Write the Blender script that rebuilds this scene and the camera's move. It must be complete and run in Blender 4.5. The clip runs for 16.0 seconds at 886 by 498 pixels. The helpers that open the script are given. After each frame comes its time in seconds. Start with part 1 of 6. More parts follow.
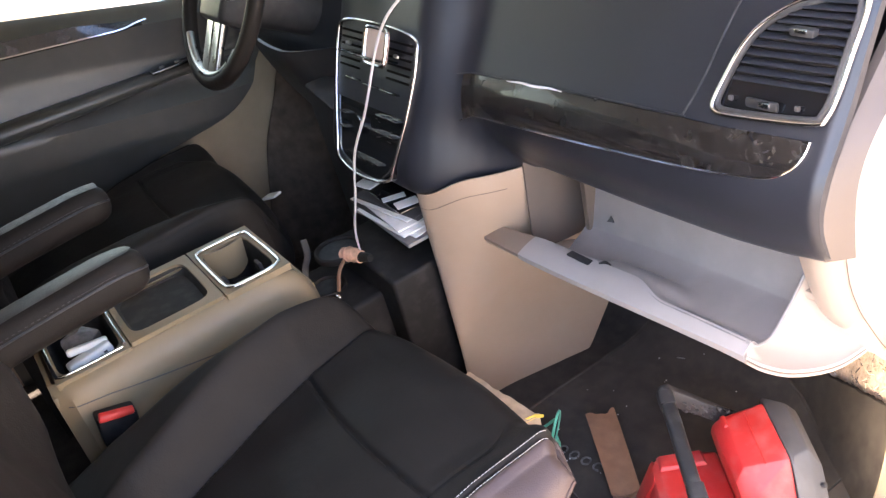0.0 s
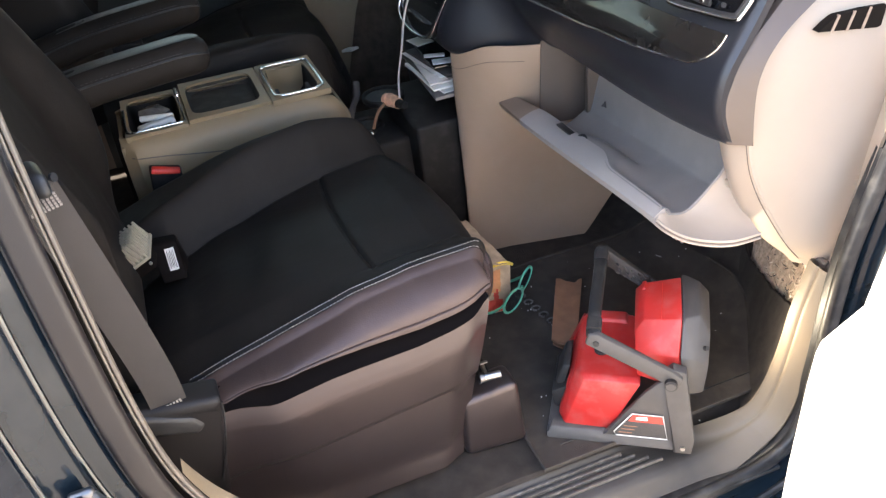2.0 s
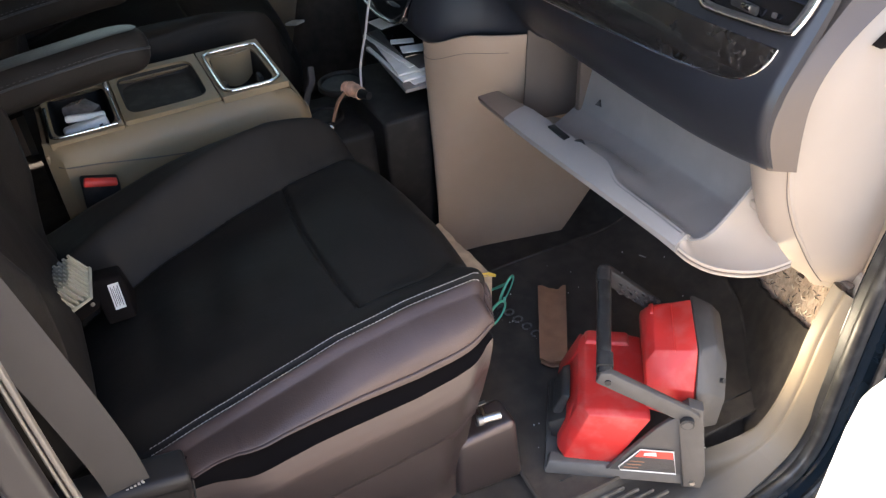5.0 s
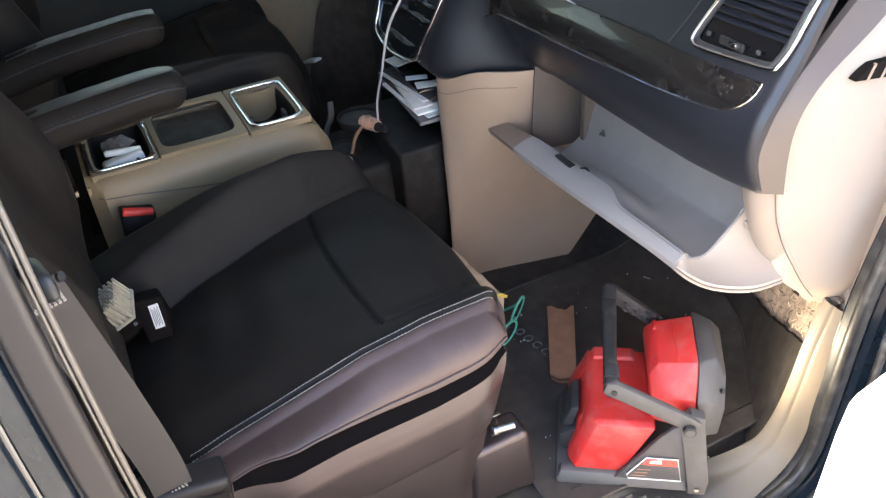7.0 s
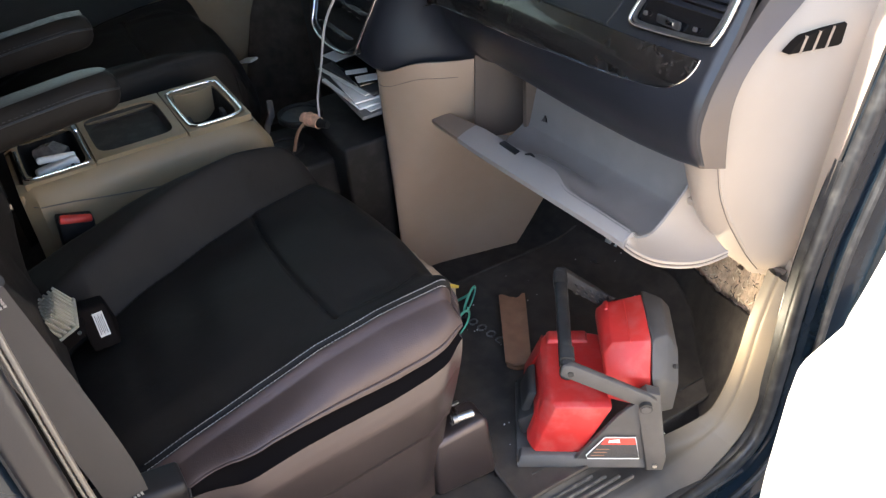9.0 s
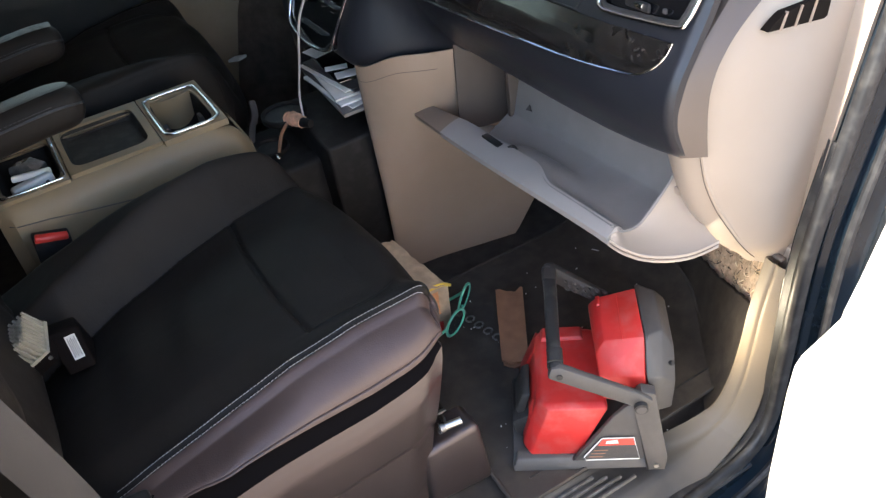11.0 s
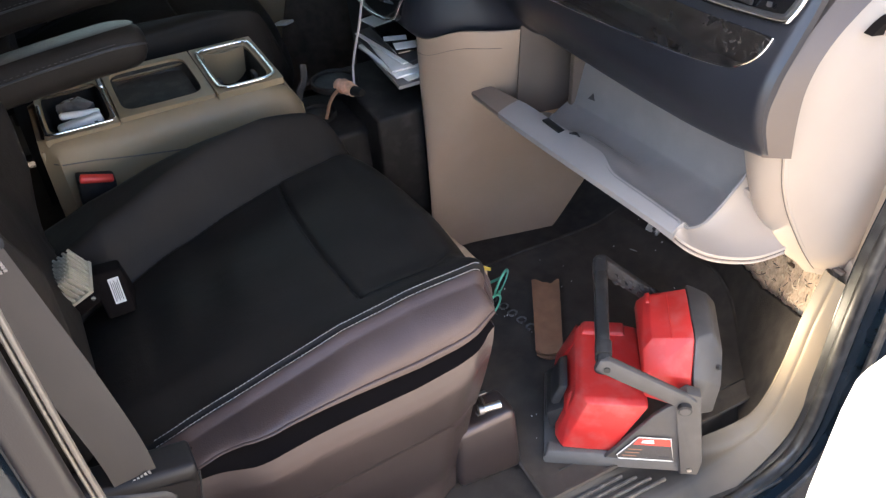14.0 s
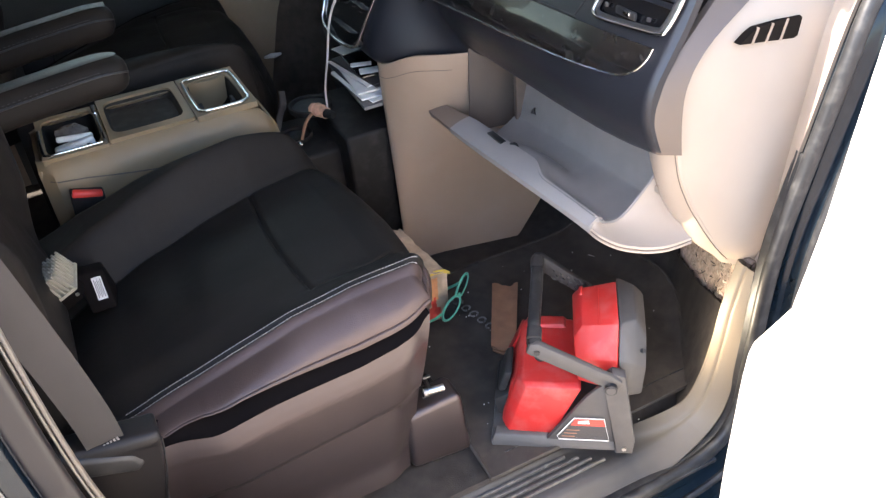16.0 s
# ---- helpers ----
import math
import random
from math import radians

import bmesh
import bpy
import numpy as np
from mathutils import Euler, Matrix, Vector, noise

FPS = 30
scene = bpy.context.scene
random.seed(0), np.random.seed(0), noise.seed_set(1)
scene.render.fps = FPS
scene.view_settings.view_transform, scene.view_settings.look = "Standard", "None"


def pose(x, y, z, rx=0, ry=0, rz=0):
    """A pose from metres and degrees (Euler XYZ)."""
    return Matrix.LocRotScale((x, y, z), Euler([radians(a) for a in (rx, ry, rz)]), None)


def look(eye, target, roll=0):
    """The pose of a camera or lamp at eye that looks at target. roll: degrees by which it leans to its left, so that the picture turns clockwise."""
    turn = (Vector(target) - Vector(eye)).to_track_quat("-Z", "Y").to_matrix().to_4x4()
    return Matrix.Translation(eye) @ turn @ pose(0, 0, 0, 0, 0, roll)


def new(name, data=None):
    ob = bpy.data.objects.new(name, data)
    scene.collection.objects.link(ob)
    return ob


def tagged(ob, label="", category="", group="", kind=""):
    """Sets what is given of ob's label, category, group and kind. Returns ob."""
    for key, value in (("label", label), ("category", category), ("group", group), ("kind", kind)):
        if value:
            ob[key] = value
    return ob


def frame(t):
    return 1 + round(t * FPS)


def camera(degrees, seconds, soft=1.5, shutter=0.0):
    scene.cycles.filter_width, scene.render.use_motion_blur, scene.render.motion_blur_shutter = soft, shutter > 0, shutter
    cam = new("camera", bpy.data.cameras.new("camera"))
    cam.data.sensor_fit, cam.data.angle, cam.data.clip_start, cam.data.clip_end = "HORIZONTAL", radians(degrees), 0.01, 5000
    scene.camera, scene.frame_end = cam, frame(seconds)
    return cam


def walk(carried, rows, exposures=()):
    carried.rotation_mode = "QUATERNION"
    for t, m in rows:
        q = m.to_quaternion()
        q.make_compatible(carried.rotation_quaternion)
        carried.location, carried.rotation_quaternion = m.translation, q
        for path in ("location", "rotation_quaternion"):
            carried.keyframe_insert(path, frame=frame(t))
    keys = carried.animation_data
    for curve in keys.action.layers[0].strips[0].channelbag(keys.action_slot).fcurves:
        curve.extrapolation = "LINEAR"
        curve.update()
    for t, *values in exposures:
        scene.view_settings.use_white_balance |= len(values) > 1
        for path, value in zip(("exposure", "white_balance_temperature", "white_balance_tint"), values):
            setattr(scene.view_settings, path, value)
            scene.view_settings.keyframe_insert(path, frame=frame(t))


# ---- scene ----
cam = camera(56.56, 16.0, soft=1.35)
# seconds, then place in metres and turn in degrees; x to the passenger's door, y to the van's nose, z up from the cabin floor
PATH = [
    (0.0, 1.3146, -0.4467, 1.1674, 58.212, 11.931, 54.922),
    (0.5, 1.3313, -0.5088, 1.1617, 57.414, 9.949, 56.925),
    (1.0, 1.3865, -0.5480, 1.1567, 56.160, 7.497, 58.599),
    (1.5, 1.5857, -0.4414, 1.1516, 56.273, 5.680, 64.890),
    (2.0, 1.6604, -0.4097, 1.1342, 55.162, 5.191, 68.321),
    (2.5, 1.7023, -0.4142, 1.1374, 54.624, 3.715, 68.152),
    (3.0, 1.7127, -0.4148, 1.1237, 55.448, 3.955, 68.263),
    (3.5, 1.7060, -0.4122, 1.1278, 53.698, 3.621, 68.965),
    (4.0, 1.6619, -0.4149, 1.1211, 53.129, 5.486, 69.008),
    (4.5, 1.4893, -0.4222, 1.1431, 51.269, 3.697, 64.252),
    (4.7, 1.4306, -0.4222, 1.1450, 50.867, 2.907, 63.496),
    (6.8, 1.4979, -0.4845, 1.1695, 53.815, 3.198, 62.642),
    (7.0, 1.5008, -0.4702, 1.1907, 53.327, 3.556, 63.419),
    (7.5, 1.4985, -0.4834, 1.1807, 53.512, 3.653, 63.228),
    (8.0, 1.4945, -0.4996, 1.1840, 53.179, 2.887, 60.415),
    (8.5, 1.4949, -0.4905, 1.1850, 53.120, 3.651, 58.107),
    (9.0, 1.5002, -0.4803, 1.1749, 53.046, 3.597, 58.627),
    (11.3, 1.4884, -0.3748, 1.1656, 51.672, 7.686, 58.374),
    (11.5, 1.4886, -0.3874, 1.1758, 51.897, 7.857, 58.139),
    (12.0, 1.4898, -0.4006, 1.1735, 51.334, 6.428, 58.932),
    (12.5, 1.4933, -0.4103, 1.1737, 51.264, 5.831, 58.233),
    (13.0, 1.4912, -0.4241, 1.1682, 51.379, 3.265, 58.568),
    (13.5, 1.4902, -0.4186, 1.1649, 51.442, 4.245, 61.295),
    (14.0, 1.4402, -0.4603, 1.1358, 51.560, 2.400, 61.905),
    (14.5, 1.3824, -0.5066, 1.1299, 51.289, 3.044, 57.280),
    (15.0, 1.3963, -0.5405, 1.1224, 51.079, 4.538, 54.443),
    (15.5, 1.4944, -0.5093, 1.1604, 52.556, 5.679, 58.582),
    (16.0, 1.6305, -0.4087, 1.1658, 53.998, 4.385, 62.814),
]
EXPOSURES = [(0.0, 3.69, 6950, 19), (1.5, 3.46, 6880, 19), (2.0, 2.88, 6570, 11), (2.5, 2.23, 6470, 10), (3.0, 2.23, 6520, 11), (3.5, 1.98, 6520, 10), (4.0, 2.33, 6520, 11), (4.5, 2.48, 6520, 11), (6.8, 3.09, 6470, 10), (7.5, 3.09, 6470, 10), (8.0, 2.74, 6420, 8), (9.0, 2.59, 6420, 9), (11.5, 2.53, 6400, 9), (12.5, 2.2, 6380, 8), (13.2, 2.26, 6370, 9), (14.0, 2.76, 6420, 11), (14.5, 2.81, 6470, 11), (16.0, 2.91, 6420, 12)]
walk(cam, [(t, pose(x, y, z, rx, ry, rz)) for t, x, y, z, rx, ry, rz in PATH], EXPOSURES)

# ---- daylight ----
world = bpy.data.worlds.new("sky")
scene.world = world
world.use_nodes = True
wn = world.node_tree.nodes
sky = wn.new("ShaderNodeTexSky")
sky.sky_type, sky.sun_disc = "NISHITA", False
sky.air_density, sky.dust_density, sky.ozone_density = 1.0, 1.2, 1.6
sky.sun_elevation, sky.sun_rotation = radians(52), radians(184)
world.node_tree.links.new(sky.outputs["Color"], wn["Background"].inputs["Color"])
wn["Background"].inputs["Strength"].default_value = 0.15
sun = new("sun", bpy.data.lights.new("sun", "SUN"))
sun.data.energy, sun.data.angle, sun.data.color = 5.0, radians(0.6), (1.0, 0.91, 0.79)
sun.matrix_world = look((0, 0, 4), Vector((0, 0, 4)) + Vector((0.088, 0.62, -0.78)))

# ---- materials ----


def mat(name, color, rough=0.5, metal=0.0, vary=0.12, scale=14.0, grain=220.0, bump=0.08, coat=0.0, dust=0.0, dust_color=(0.45, 0.42, 0.38), spec=0.5):
    """A surface with large and small variation of colour, gloss and relief; dust: how much pale dust lies in patches."""
    m = bpy.data.materials.new(name)
    m.use_nodes = True
    nt = m.node_tree
    n, link = nt.nodes, nt.links.new
    p = n["Principled BSDF"]
    co = n.new("ShaderNodeTexCoord").outputs["Object"]
    big, small = n.new("ShaderNodeTexNoise"), n.new("ShaderNodeTexNoise")
    for tex, s, d in ((big, scale, 5.0), (small, grain, 3.0)):
        tex.inputs["Scale"].default_value, tex.inputs["Detail"].default_value = s, d
        link(co, tex.inputs["Vector"])
    ramp = n.new("ShaderNodeMapRange")
    ramp.inputs["From Min"].default_value, ramp.inputs["From Max"].default_value = 0.3, 0.7
    ramp.inputs["To Min"].default_value, ramp.inputs["To Max"].default_value = 1 - vary, 1 + vary
    link(big.outputs["Fac"], ramp.inputs["Value"])
    tint = n.new("ShaderNodeMix")
    tint.data_type, tint.blend_type = "RGBA", "MULTIPLY"
    tint.inputs[0].default_value = 1.0
    tint.inputs[6].default_value = (*color, 1)
    link(ramp.outputs[0], tint.inputs[7])
    out = tint.outputs[2]
    if dust:
        spots = n.new("ShaderNodeTexNoise")
        spots.inputs["Scale"].default_value, spots.inputs["Detail"].default_value = scale * 2.3, 9.0
        link(co, spots.inputs["Vector"])
        cut = n.new("ShaderNodeMapRange")
        cut.inputs["From Min"].default_value, cut.inputs["From Max"].default_value = 0.48, 0.72
        cut.inputs["To Max"].default_value = dust
        link(spots.outputs["Fac"], cut.inputs["Value"])
        over = n.new("ShaderNodeMix")
        over.data_type = "RGBA"
        over.inputs[7].default_value = (*dust_color, 1)
        link(cut.outputs[0], over.inputs[0])
        link(out, over.inputs[6])
        out = over.outputs[2]
    link(out, p.inputs["Base Color"])
    gloss = n.new("ShaderNodeMapRange")
    gloss.inputs["To Min"].default_value, gloss.inputs["To Max"].default_value = max(0.02, rough - 0.09), min(1.0, rough + 0.09)
    link(big.outputs["Fac"], gloss.inputs["Value"])
    link(gloss.outputs[0], p.inputs["Roughness"])
    p.inputs["Metallic"].default_value, p.inputs["Coat Weight"].default_value = metal, coat
    p.inputs["Coat Roughness"].default_value = 0.06
    p.inputs["Specular IOR Level"].default_value = spec
    if bump:
        b = n.new("ShaderNodeBump")
        b.inputs["Strength"].default_value, b.inputs["Distance"].default_value = bump, 0.002
        link(small.outputs["Fac"], b.inputs["Height"])
        link(b.outputs[0], p.inputs["Normal"])
    return m


def leather(name, color, rough=0.4, spec=0.5, fold=0.16):
    """Grained leather: small cells in relief, soft folds at a larger scale."""
    m = mat(name, color, rough, 0.0, 0.18, 9.0, 60.0, 0.0, spec=spec)
    n, link = m.node_tree.nodes, m.node_tree.links.new
    co = n.new("ShaderNodeTexCoord").outputs["Object"]
    cells, folds = n.new("ShaderNodeTexVoronoi"), n.new("ShaderNodeTexNoise")
    cells.inputs["Scale"].default_value = 480.0
    folds.inputs["Scale"].default_value, folds.inputs["Detail"].default_value = 16.0, 4.0
    link(co, cells.inputs["Vector"])
    link(co, folds.inputs["Vector"])
    one, two = n.new("ShaderNodeBump"), n.new("ShaderNodeBump")
    one.inputs["Strength"].default_value, one.inputs["Distance"].default_value = 0.25, 0.0006
    two.inputs["Strength"].default_value, two.inputs["Distance"].default_value = fold, 0.012
    link(folds.outputs["Fac"], two.inputs["Height"])
    link(cells.outputs["Distance"], one.inputs["Height"])
    link(two.outputs[0], one.inputs["Normal"])
    link(one.outputs[0], n["Principled BSDF"].inputs["Normal"])
    return m


def burl(name):
    """Dark burl veneer under clear lacquer."""
    m = mat(name, (0.03, 0.018, 0.012), 0.25, 0.0, 0.2, 30.0, 120.0, 0.0, coat=1.0)
    n, link = m.node_tree.nodes, m.node_tree.links.new
    co = n.new("ShaderNodeTexCoord").outputs["Object"]
    v = n.new("ShaderNodeTexNoise")
    v.inputs["Scale"].default_value, v.inputs["Detail"].default_value, v.inputs["Distortion"].default_value = 70.0, 6.0, 2.2
    link(co, v.inputs["Vector"])
    r = n.new("ShaderNodeValToRGB")
    r.color_ramp.elements[0].position, r.color_ramp.elements[0].color = 0.42, (0.004, 0.0033, 0.0033, 1)
    r.color_ramp.elements[1].position, r.color_ramp.elements[1].color = 0.68, (0.038, 0.033, 0.030, 1)
    link(v.outputs["Fac"], r.inputs["Fac"])
    link(r.outputs["Color"], n["Principled BSDF"].inputs["Base Color"])
    return m


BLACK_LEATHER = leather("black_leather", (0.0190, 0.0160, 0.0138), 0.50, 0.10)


def glass(name, tint):
    """Tinted window glass: clear, with a Fresnel gloss."""
    m = bpy.data.materials.new(name)
    m.use_nodes = True
    n, link = m.node_tree.nodes, m.node_tree.links.new
    n.remove(n["Principled BSDF"])
    clear, gloss, blend, rim_gloss = n.new("ShaderNodeBsdfTransparent"), n.new("ShaderNodeBsdfGlossy"), n.new("ShaderNodeMixShader"), n.new("ShaderNodeFresnel")
    clear.inputs["Color"].default_value = (*tint, 1)
    gloss.inputs["Roughness"].default_value = 0.02
    link(rim_gloss.outputs["Fac"], blend.inputs["Fac"])
    link(clear.outputs["BSDF"], blend.inputs[1])
    link(gloss.outputs["BSDF"], blend.inputs[2])
    link(blend.outputs["Shader"], n["Material Output"].inputs["Surface"])
    return m


# tints set to warm the daylight inside; the screen's also cuts it down
WINDOW_GLASS = glass("tinted_glass", (0.86, 0.82, 0.67))
PRIVACY_GLASS = glass("privacy_glass", (0.65, 0.63, 0.52))
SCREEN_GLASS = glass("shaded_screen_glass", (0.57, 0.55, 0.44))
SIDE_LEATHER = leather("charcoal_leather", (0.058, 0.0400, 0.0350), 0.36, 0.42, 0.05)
DASH = mat("soft_black_dash", (0.0158, 0.0168, 0.0212), 0.36, 0, 0.1, 8, 900, 0.12, spec=0.46)
DOOR_TRIM = mat("black_door_trim", (0.044, 0.0455, 0.043), 0.40, 0, 0.08, 9, 700, 0.1, dust=0.02)
DARK_PLASTIC = mat("dark_plastic", (0.026, 0.0245, 0.024), 0.5, 0, 0.15, 12, 700, 0.1, dust=0.05)
SHIELD = mat("charcoal_plastic", (0.0265, 0.0198, 0.0190), 0.36, 0, 0.06, 10, 800, 0.1, spec=0.78)
# highlights tinted warm to offset the sky's blue in these reflections
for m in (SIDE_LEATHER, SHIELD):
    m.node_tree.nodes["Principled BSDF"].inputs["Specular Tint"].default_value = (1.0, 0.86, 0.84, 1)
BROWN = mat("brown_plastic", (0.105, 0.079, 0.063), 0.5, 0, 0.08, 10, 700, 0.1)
BEIGE = mat("beige_plastic", (0.34, 0.242, 0.172), 0.5, 0, 0.06, 7, 800, 0.1, dust=0.06)
CONSOLE_TAN = mat("tan_console_plastic", (0.27, 0.192, 0.108), 0.5, 0, 0.07, 7, 800, 0.1, dust=0.04)
PALE = mat("pale_beige_plastic", (0.37, 0.298, 0.234), 0.5, 0, 0.05, 6, 800, 0.1, dust=0.05)
# rim and bin are one plastic: lit tone here, the bin's shaded tone below
LIT_RIM = mat("lit_rim_grey_plastic", (0.29, 0.262, 0.245), 0.48, 0, 0.06, 9, 700, 0.1, dust=0.06)
DOOR_PALE = mat("pale_door_trim", (0.64, 0.60, 0.55), 0.5, 0, 0.05, 6, 800, 0.1)
GREY_BIN = mat("grey_beige_plastic", (0.20, 0.183, 0.173), 0.48, 0, 0.06, 9, 700, 0.1, dust=0.08)
CHROME = mat("chrome", (0.82, 0.81, 0.8), 0.12, 1.0, 0.03, 30, 300, 0.0)
STEEL = mat("steel", (0.5, 0.49, 0.47), 0.3, 1.0, 0.15, 40, 300, 0.05)
# beige darkened to brown, standing for the shade in the recess
RECESS_SHADE = mat("recess_shade_brown", (0.10, 0.074, 0.058), 0.6, 0, 0.1, 12, 600, 0.1)
# door's plastic with the fin's shade mixed into the colour
FIN_SHADE = mat("fin_shade_brown", (0.185, 0.135, 0.102), 0.5, 0, 0.08, 10, 700, 0.1)
BURL = burl("dark_burl_veneer")
CARPET = mat("black_carpet", (0.046, 0.039, 0.034), 0.97, 0, 0.3, 30, 1500, 0.9, dust=0.05, dust_color=(0.08, 0.07, 0.06), spec=0.2)
ARCH_CARPET = mat("brown_carpet", (0.105, 0.080, 0.062), 0.95, 0, 0.3, 30, 1500, 0.8, spec=0.2)
MAT_RUBBER = mat("dusty_mat", (0.056, 0.048, 0.042), 0.95, 0, 0.25, 18, 1200, 0.7, dust=0.22, dust_color=(0.12, 0.10, 0.08), spec=0.2)
RUBBER = mat("black_rubber", (0.014, 0.014, 0.015), 0.45, 0, 0.2, 20, 400, 0.1, dust=0.08)
SILL = mat("sill_plastic", (0.036, 0.033, 0.031), 0.5, 0, 0.2, 9, 500, 0.1, dust=0.14, dust_color=(0.12, 0.105, 0.09))
# base colour turns to tan towards the front of the sill, into the kick trim
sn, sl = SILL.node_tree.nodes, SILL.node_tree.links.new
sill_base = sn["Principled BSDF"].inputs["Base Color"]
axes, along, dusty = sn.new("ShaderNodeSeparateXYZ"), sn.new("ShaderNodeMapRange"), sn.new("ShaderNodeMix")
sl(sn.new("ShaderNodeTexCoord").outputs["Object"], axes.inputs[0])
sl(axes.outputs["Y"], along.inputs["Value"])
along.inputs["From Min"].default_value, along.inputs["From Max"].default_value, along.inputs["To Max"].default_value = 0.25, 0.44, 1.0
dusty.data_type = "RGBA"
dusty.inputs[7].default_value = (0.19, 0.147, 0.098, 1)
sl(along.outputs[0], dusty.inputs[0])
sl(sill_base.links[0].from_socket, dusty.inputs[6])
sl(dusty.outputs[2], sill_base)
PAINT = mat("dark_blue_paint", (0.0055, 0.0105, 0.016), 0.17, 0.0, 0.08, 6, 900, 0.0, coat=0.3, spec=0.2, dust=0.02)
HIGHLIGHT_PAINT = mat("highlight_blue_paint", (0.006, 0.012, 0.014), 0.1, 0.0, 0.05, 6, 900, 0.0, coat=1.0, spec=1.0)
SEAL = mat("grey_rubber_seal", (0.0145, 0.0128, 0.0128), 0.38, 0, 0.06, 14, 600, 0.08)
LIP = mat("tan_trim_lip", (0.17, 0.142, 0.112), 0.5, 0, 0.06, 14, 600, 0.08)
RED = mat("red_plastic", (0.45, 0.022, 0.020), 0.45, 0, 0.14, 16, 500, 0.08, dust=0.28, dust_color=(0.42, 0.17, 0.15))
TOOL_GREY = mat("tool_grey_plastic", (0.060, 0.055, 0.052), 0.55, 0, 0.1, 18, 600, 0.12, dust=0.05, dust_color=(0.25, 0.23, 0.21))
TOOL_BLACK = mat("tool_black_rubber", (0.018, 0.0165, 0.0165), 0.6, 0, 0.12, 22, 600, 0.15, dust=0.03)
TOWER = mat("dull_black_plastic", (0.0135, 0.0118, 0.0110), 0.6, 0, 0.15, 14, 600, 0.12, dust=0.03, spec=0.25)
MODULE_BLACK = mat("black_moulded_plastic", (0.007, 0.0052, 0.0048), 0.75, 0, 0.1, 14, 600, 0.1, spec=0.06)
LINER = mat("brown_black_rubber_liner", (0.045, 0.040, 0.034), 0.8, 0, 0.15, 20, 600, 0.15, dust=0.05, spec=0.2)
WEBBING = mat("grey_webbing", (0.059, 0.052, 0.048), 0.8, 0, 0.1, 20, 1600, 0.5)
TAN_TRIM = mat("tan_trim", (0.24, 0.187, 0.122), 0.5, 0, 0.1, 12, 700, 0.1, dust=0.1, dust_color=(0.32, 0.27, 0.21))
CARD = mat("cardboard", (0.27, 0.142, 0.082), 0.85, 0, 0.15, 40, 300, 0.2)
FIBRE = mat("shredded_fibre_padding", (0.60, 0.46, 0.34), 0.95, 0, 0.3, 75, 420, 0.6, dust=0.55, dust_color=(0.27, 0.15, 0.09))
PALE_FIBRE = mat("pale_fibre", (0.6, 0.5, 0.38), 0.95, 0, 0.3, 80, 300, 0.2)
RIB = mat("dusty_rib", (0.078, 0.070, 0.064), 0.6, 0, 0.2, 30, 300, 0.1, dust=0.2)
WHITE = mat("white_plastic", (0.75, 0.73, 0.70), 0.5, 0, 0.05, 20, 300, 0.03)
PAPER = mat("paper", (0.62, 0.60, 0.57), 0.8, 0, 0.1, 30, 300, 0.05)
INK = mat("dark_print", (0.05, 0.045, 0.045), 0.6, 0, 0.1, 30, 300, 0.0)
RED_PRINT = mat("red_print", (0.6, 0.06, 0.04), 0.6, 0, 0.1, 30, 300, 0.0)
BUCKLE_RED = mat("buckle_red", (0.6, 0.03, 0.02), 0.4, 0, 0.06, 30, 300, 0.03)
GREEN = mat("green_plastic", (0.11, 0.45, 0.31), 0.35, 0, 0.06, 30, 300, 0.02)
YELLOW = mat("yellow_print", (0.70, 0.50, 0.07), 0.6, 0, 0.06, 30, 300, 0.02)
ALU = mat("cast_aluminium", (0.42, 0.38, 0.30), 0.55, 0.3, 0.1, 60, 500, 0.15)
THREAD = mat("pale_thread", (0.36, 0.33, 0.30), 0.8, 0, 0.1, 60, 900, 0.2)
HEADLINER = mat("headliner_cloth", (0.42, 0.39, 0.34), 0.95, 0, 0.06, 20, 1200, 0.4)
CONCRETE = mat("concrete", (0.24, 0.195, 0.16), 0.9, 0, 0.2, 1.5, 90, 0.5, dust=0.3)
GLOSS_BLACK = mat("gloss_black", (0.008, 0.008, 0.009), 0.12, 0, 0.1, 20, 300, 0.0, coat=0.5)
CABLE_GREY = mat("grubby_white_plastic", (0.52, 0.48, 0.46), 0.5, 0, 0.1, 20, 300, 0.03)
CREAM = mat("cream_film", (0.50, 0.37, 0.25), 0.5, 0, 0.2, 50, 300, 0.1)
HOLLOW_DARK = mat("hole_dark_fibre", (0.05, 0.03, 0.02), 0.8, 0, 0.3, 120, 400, 0.3)
PEACH = mat("peach_wrapper", (0.62, 0.34, 0.22), 0.5, 0, 0.35, 70, 300, 0.2)
ORANGE = mat("orange_print", (0.66, 0.30, 0.13), 0.5, 0, 0.2, 60, 300, 0.2)

# ---- builders ----
WORLD = {}


def smooth01(v):
    v = min(1.0, max(0.0, v))
    return v * v * (3 - 2 * v)


def lerp(table, v):
    """Straight lines between (place, value) pairs."""
    if v <= table[0][0]:
        return table[0][1]
    for (a, p), (b, q) in zip(table, table[1:]):
        if v <= b:
            return p + (q - p) * (v - a) / (b - a)
    return table[-1][1]


def bend(table, v, w=0.02):
    """The same lines with softened corners."""
    return sum(lerp(table, v + w * k / 3) for k in range(-3, 4)) / 7


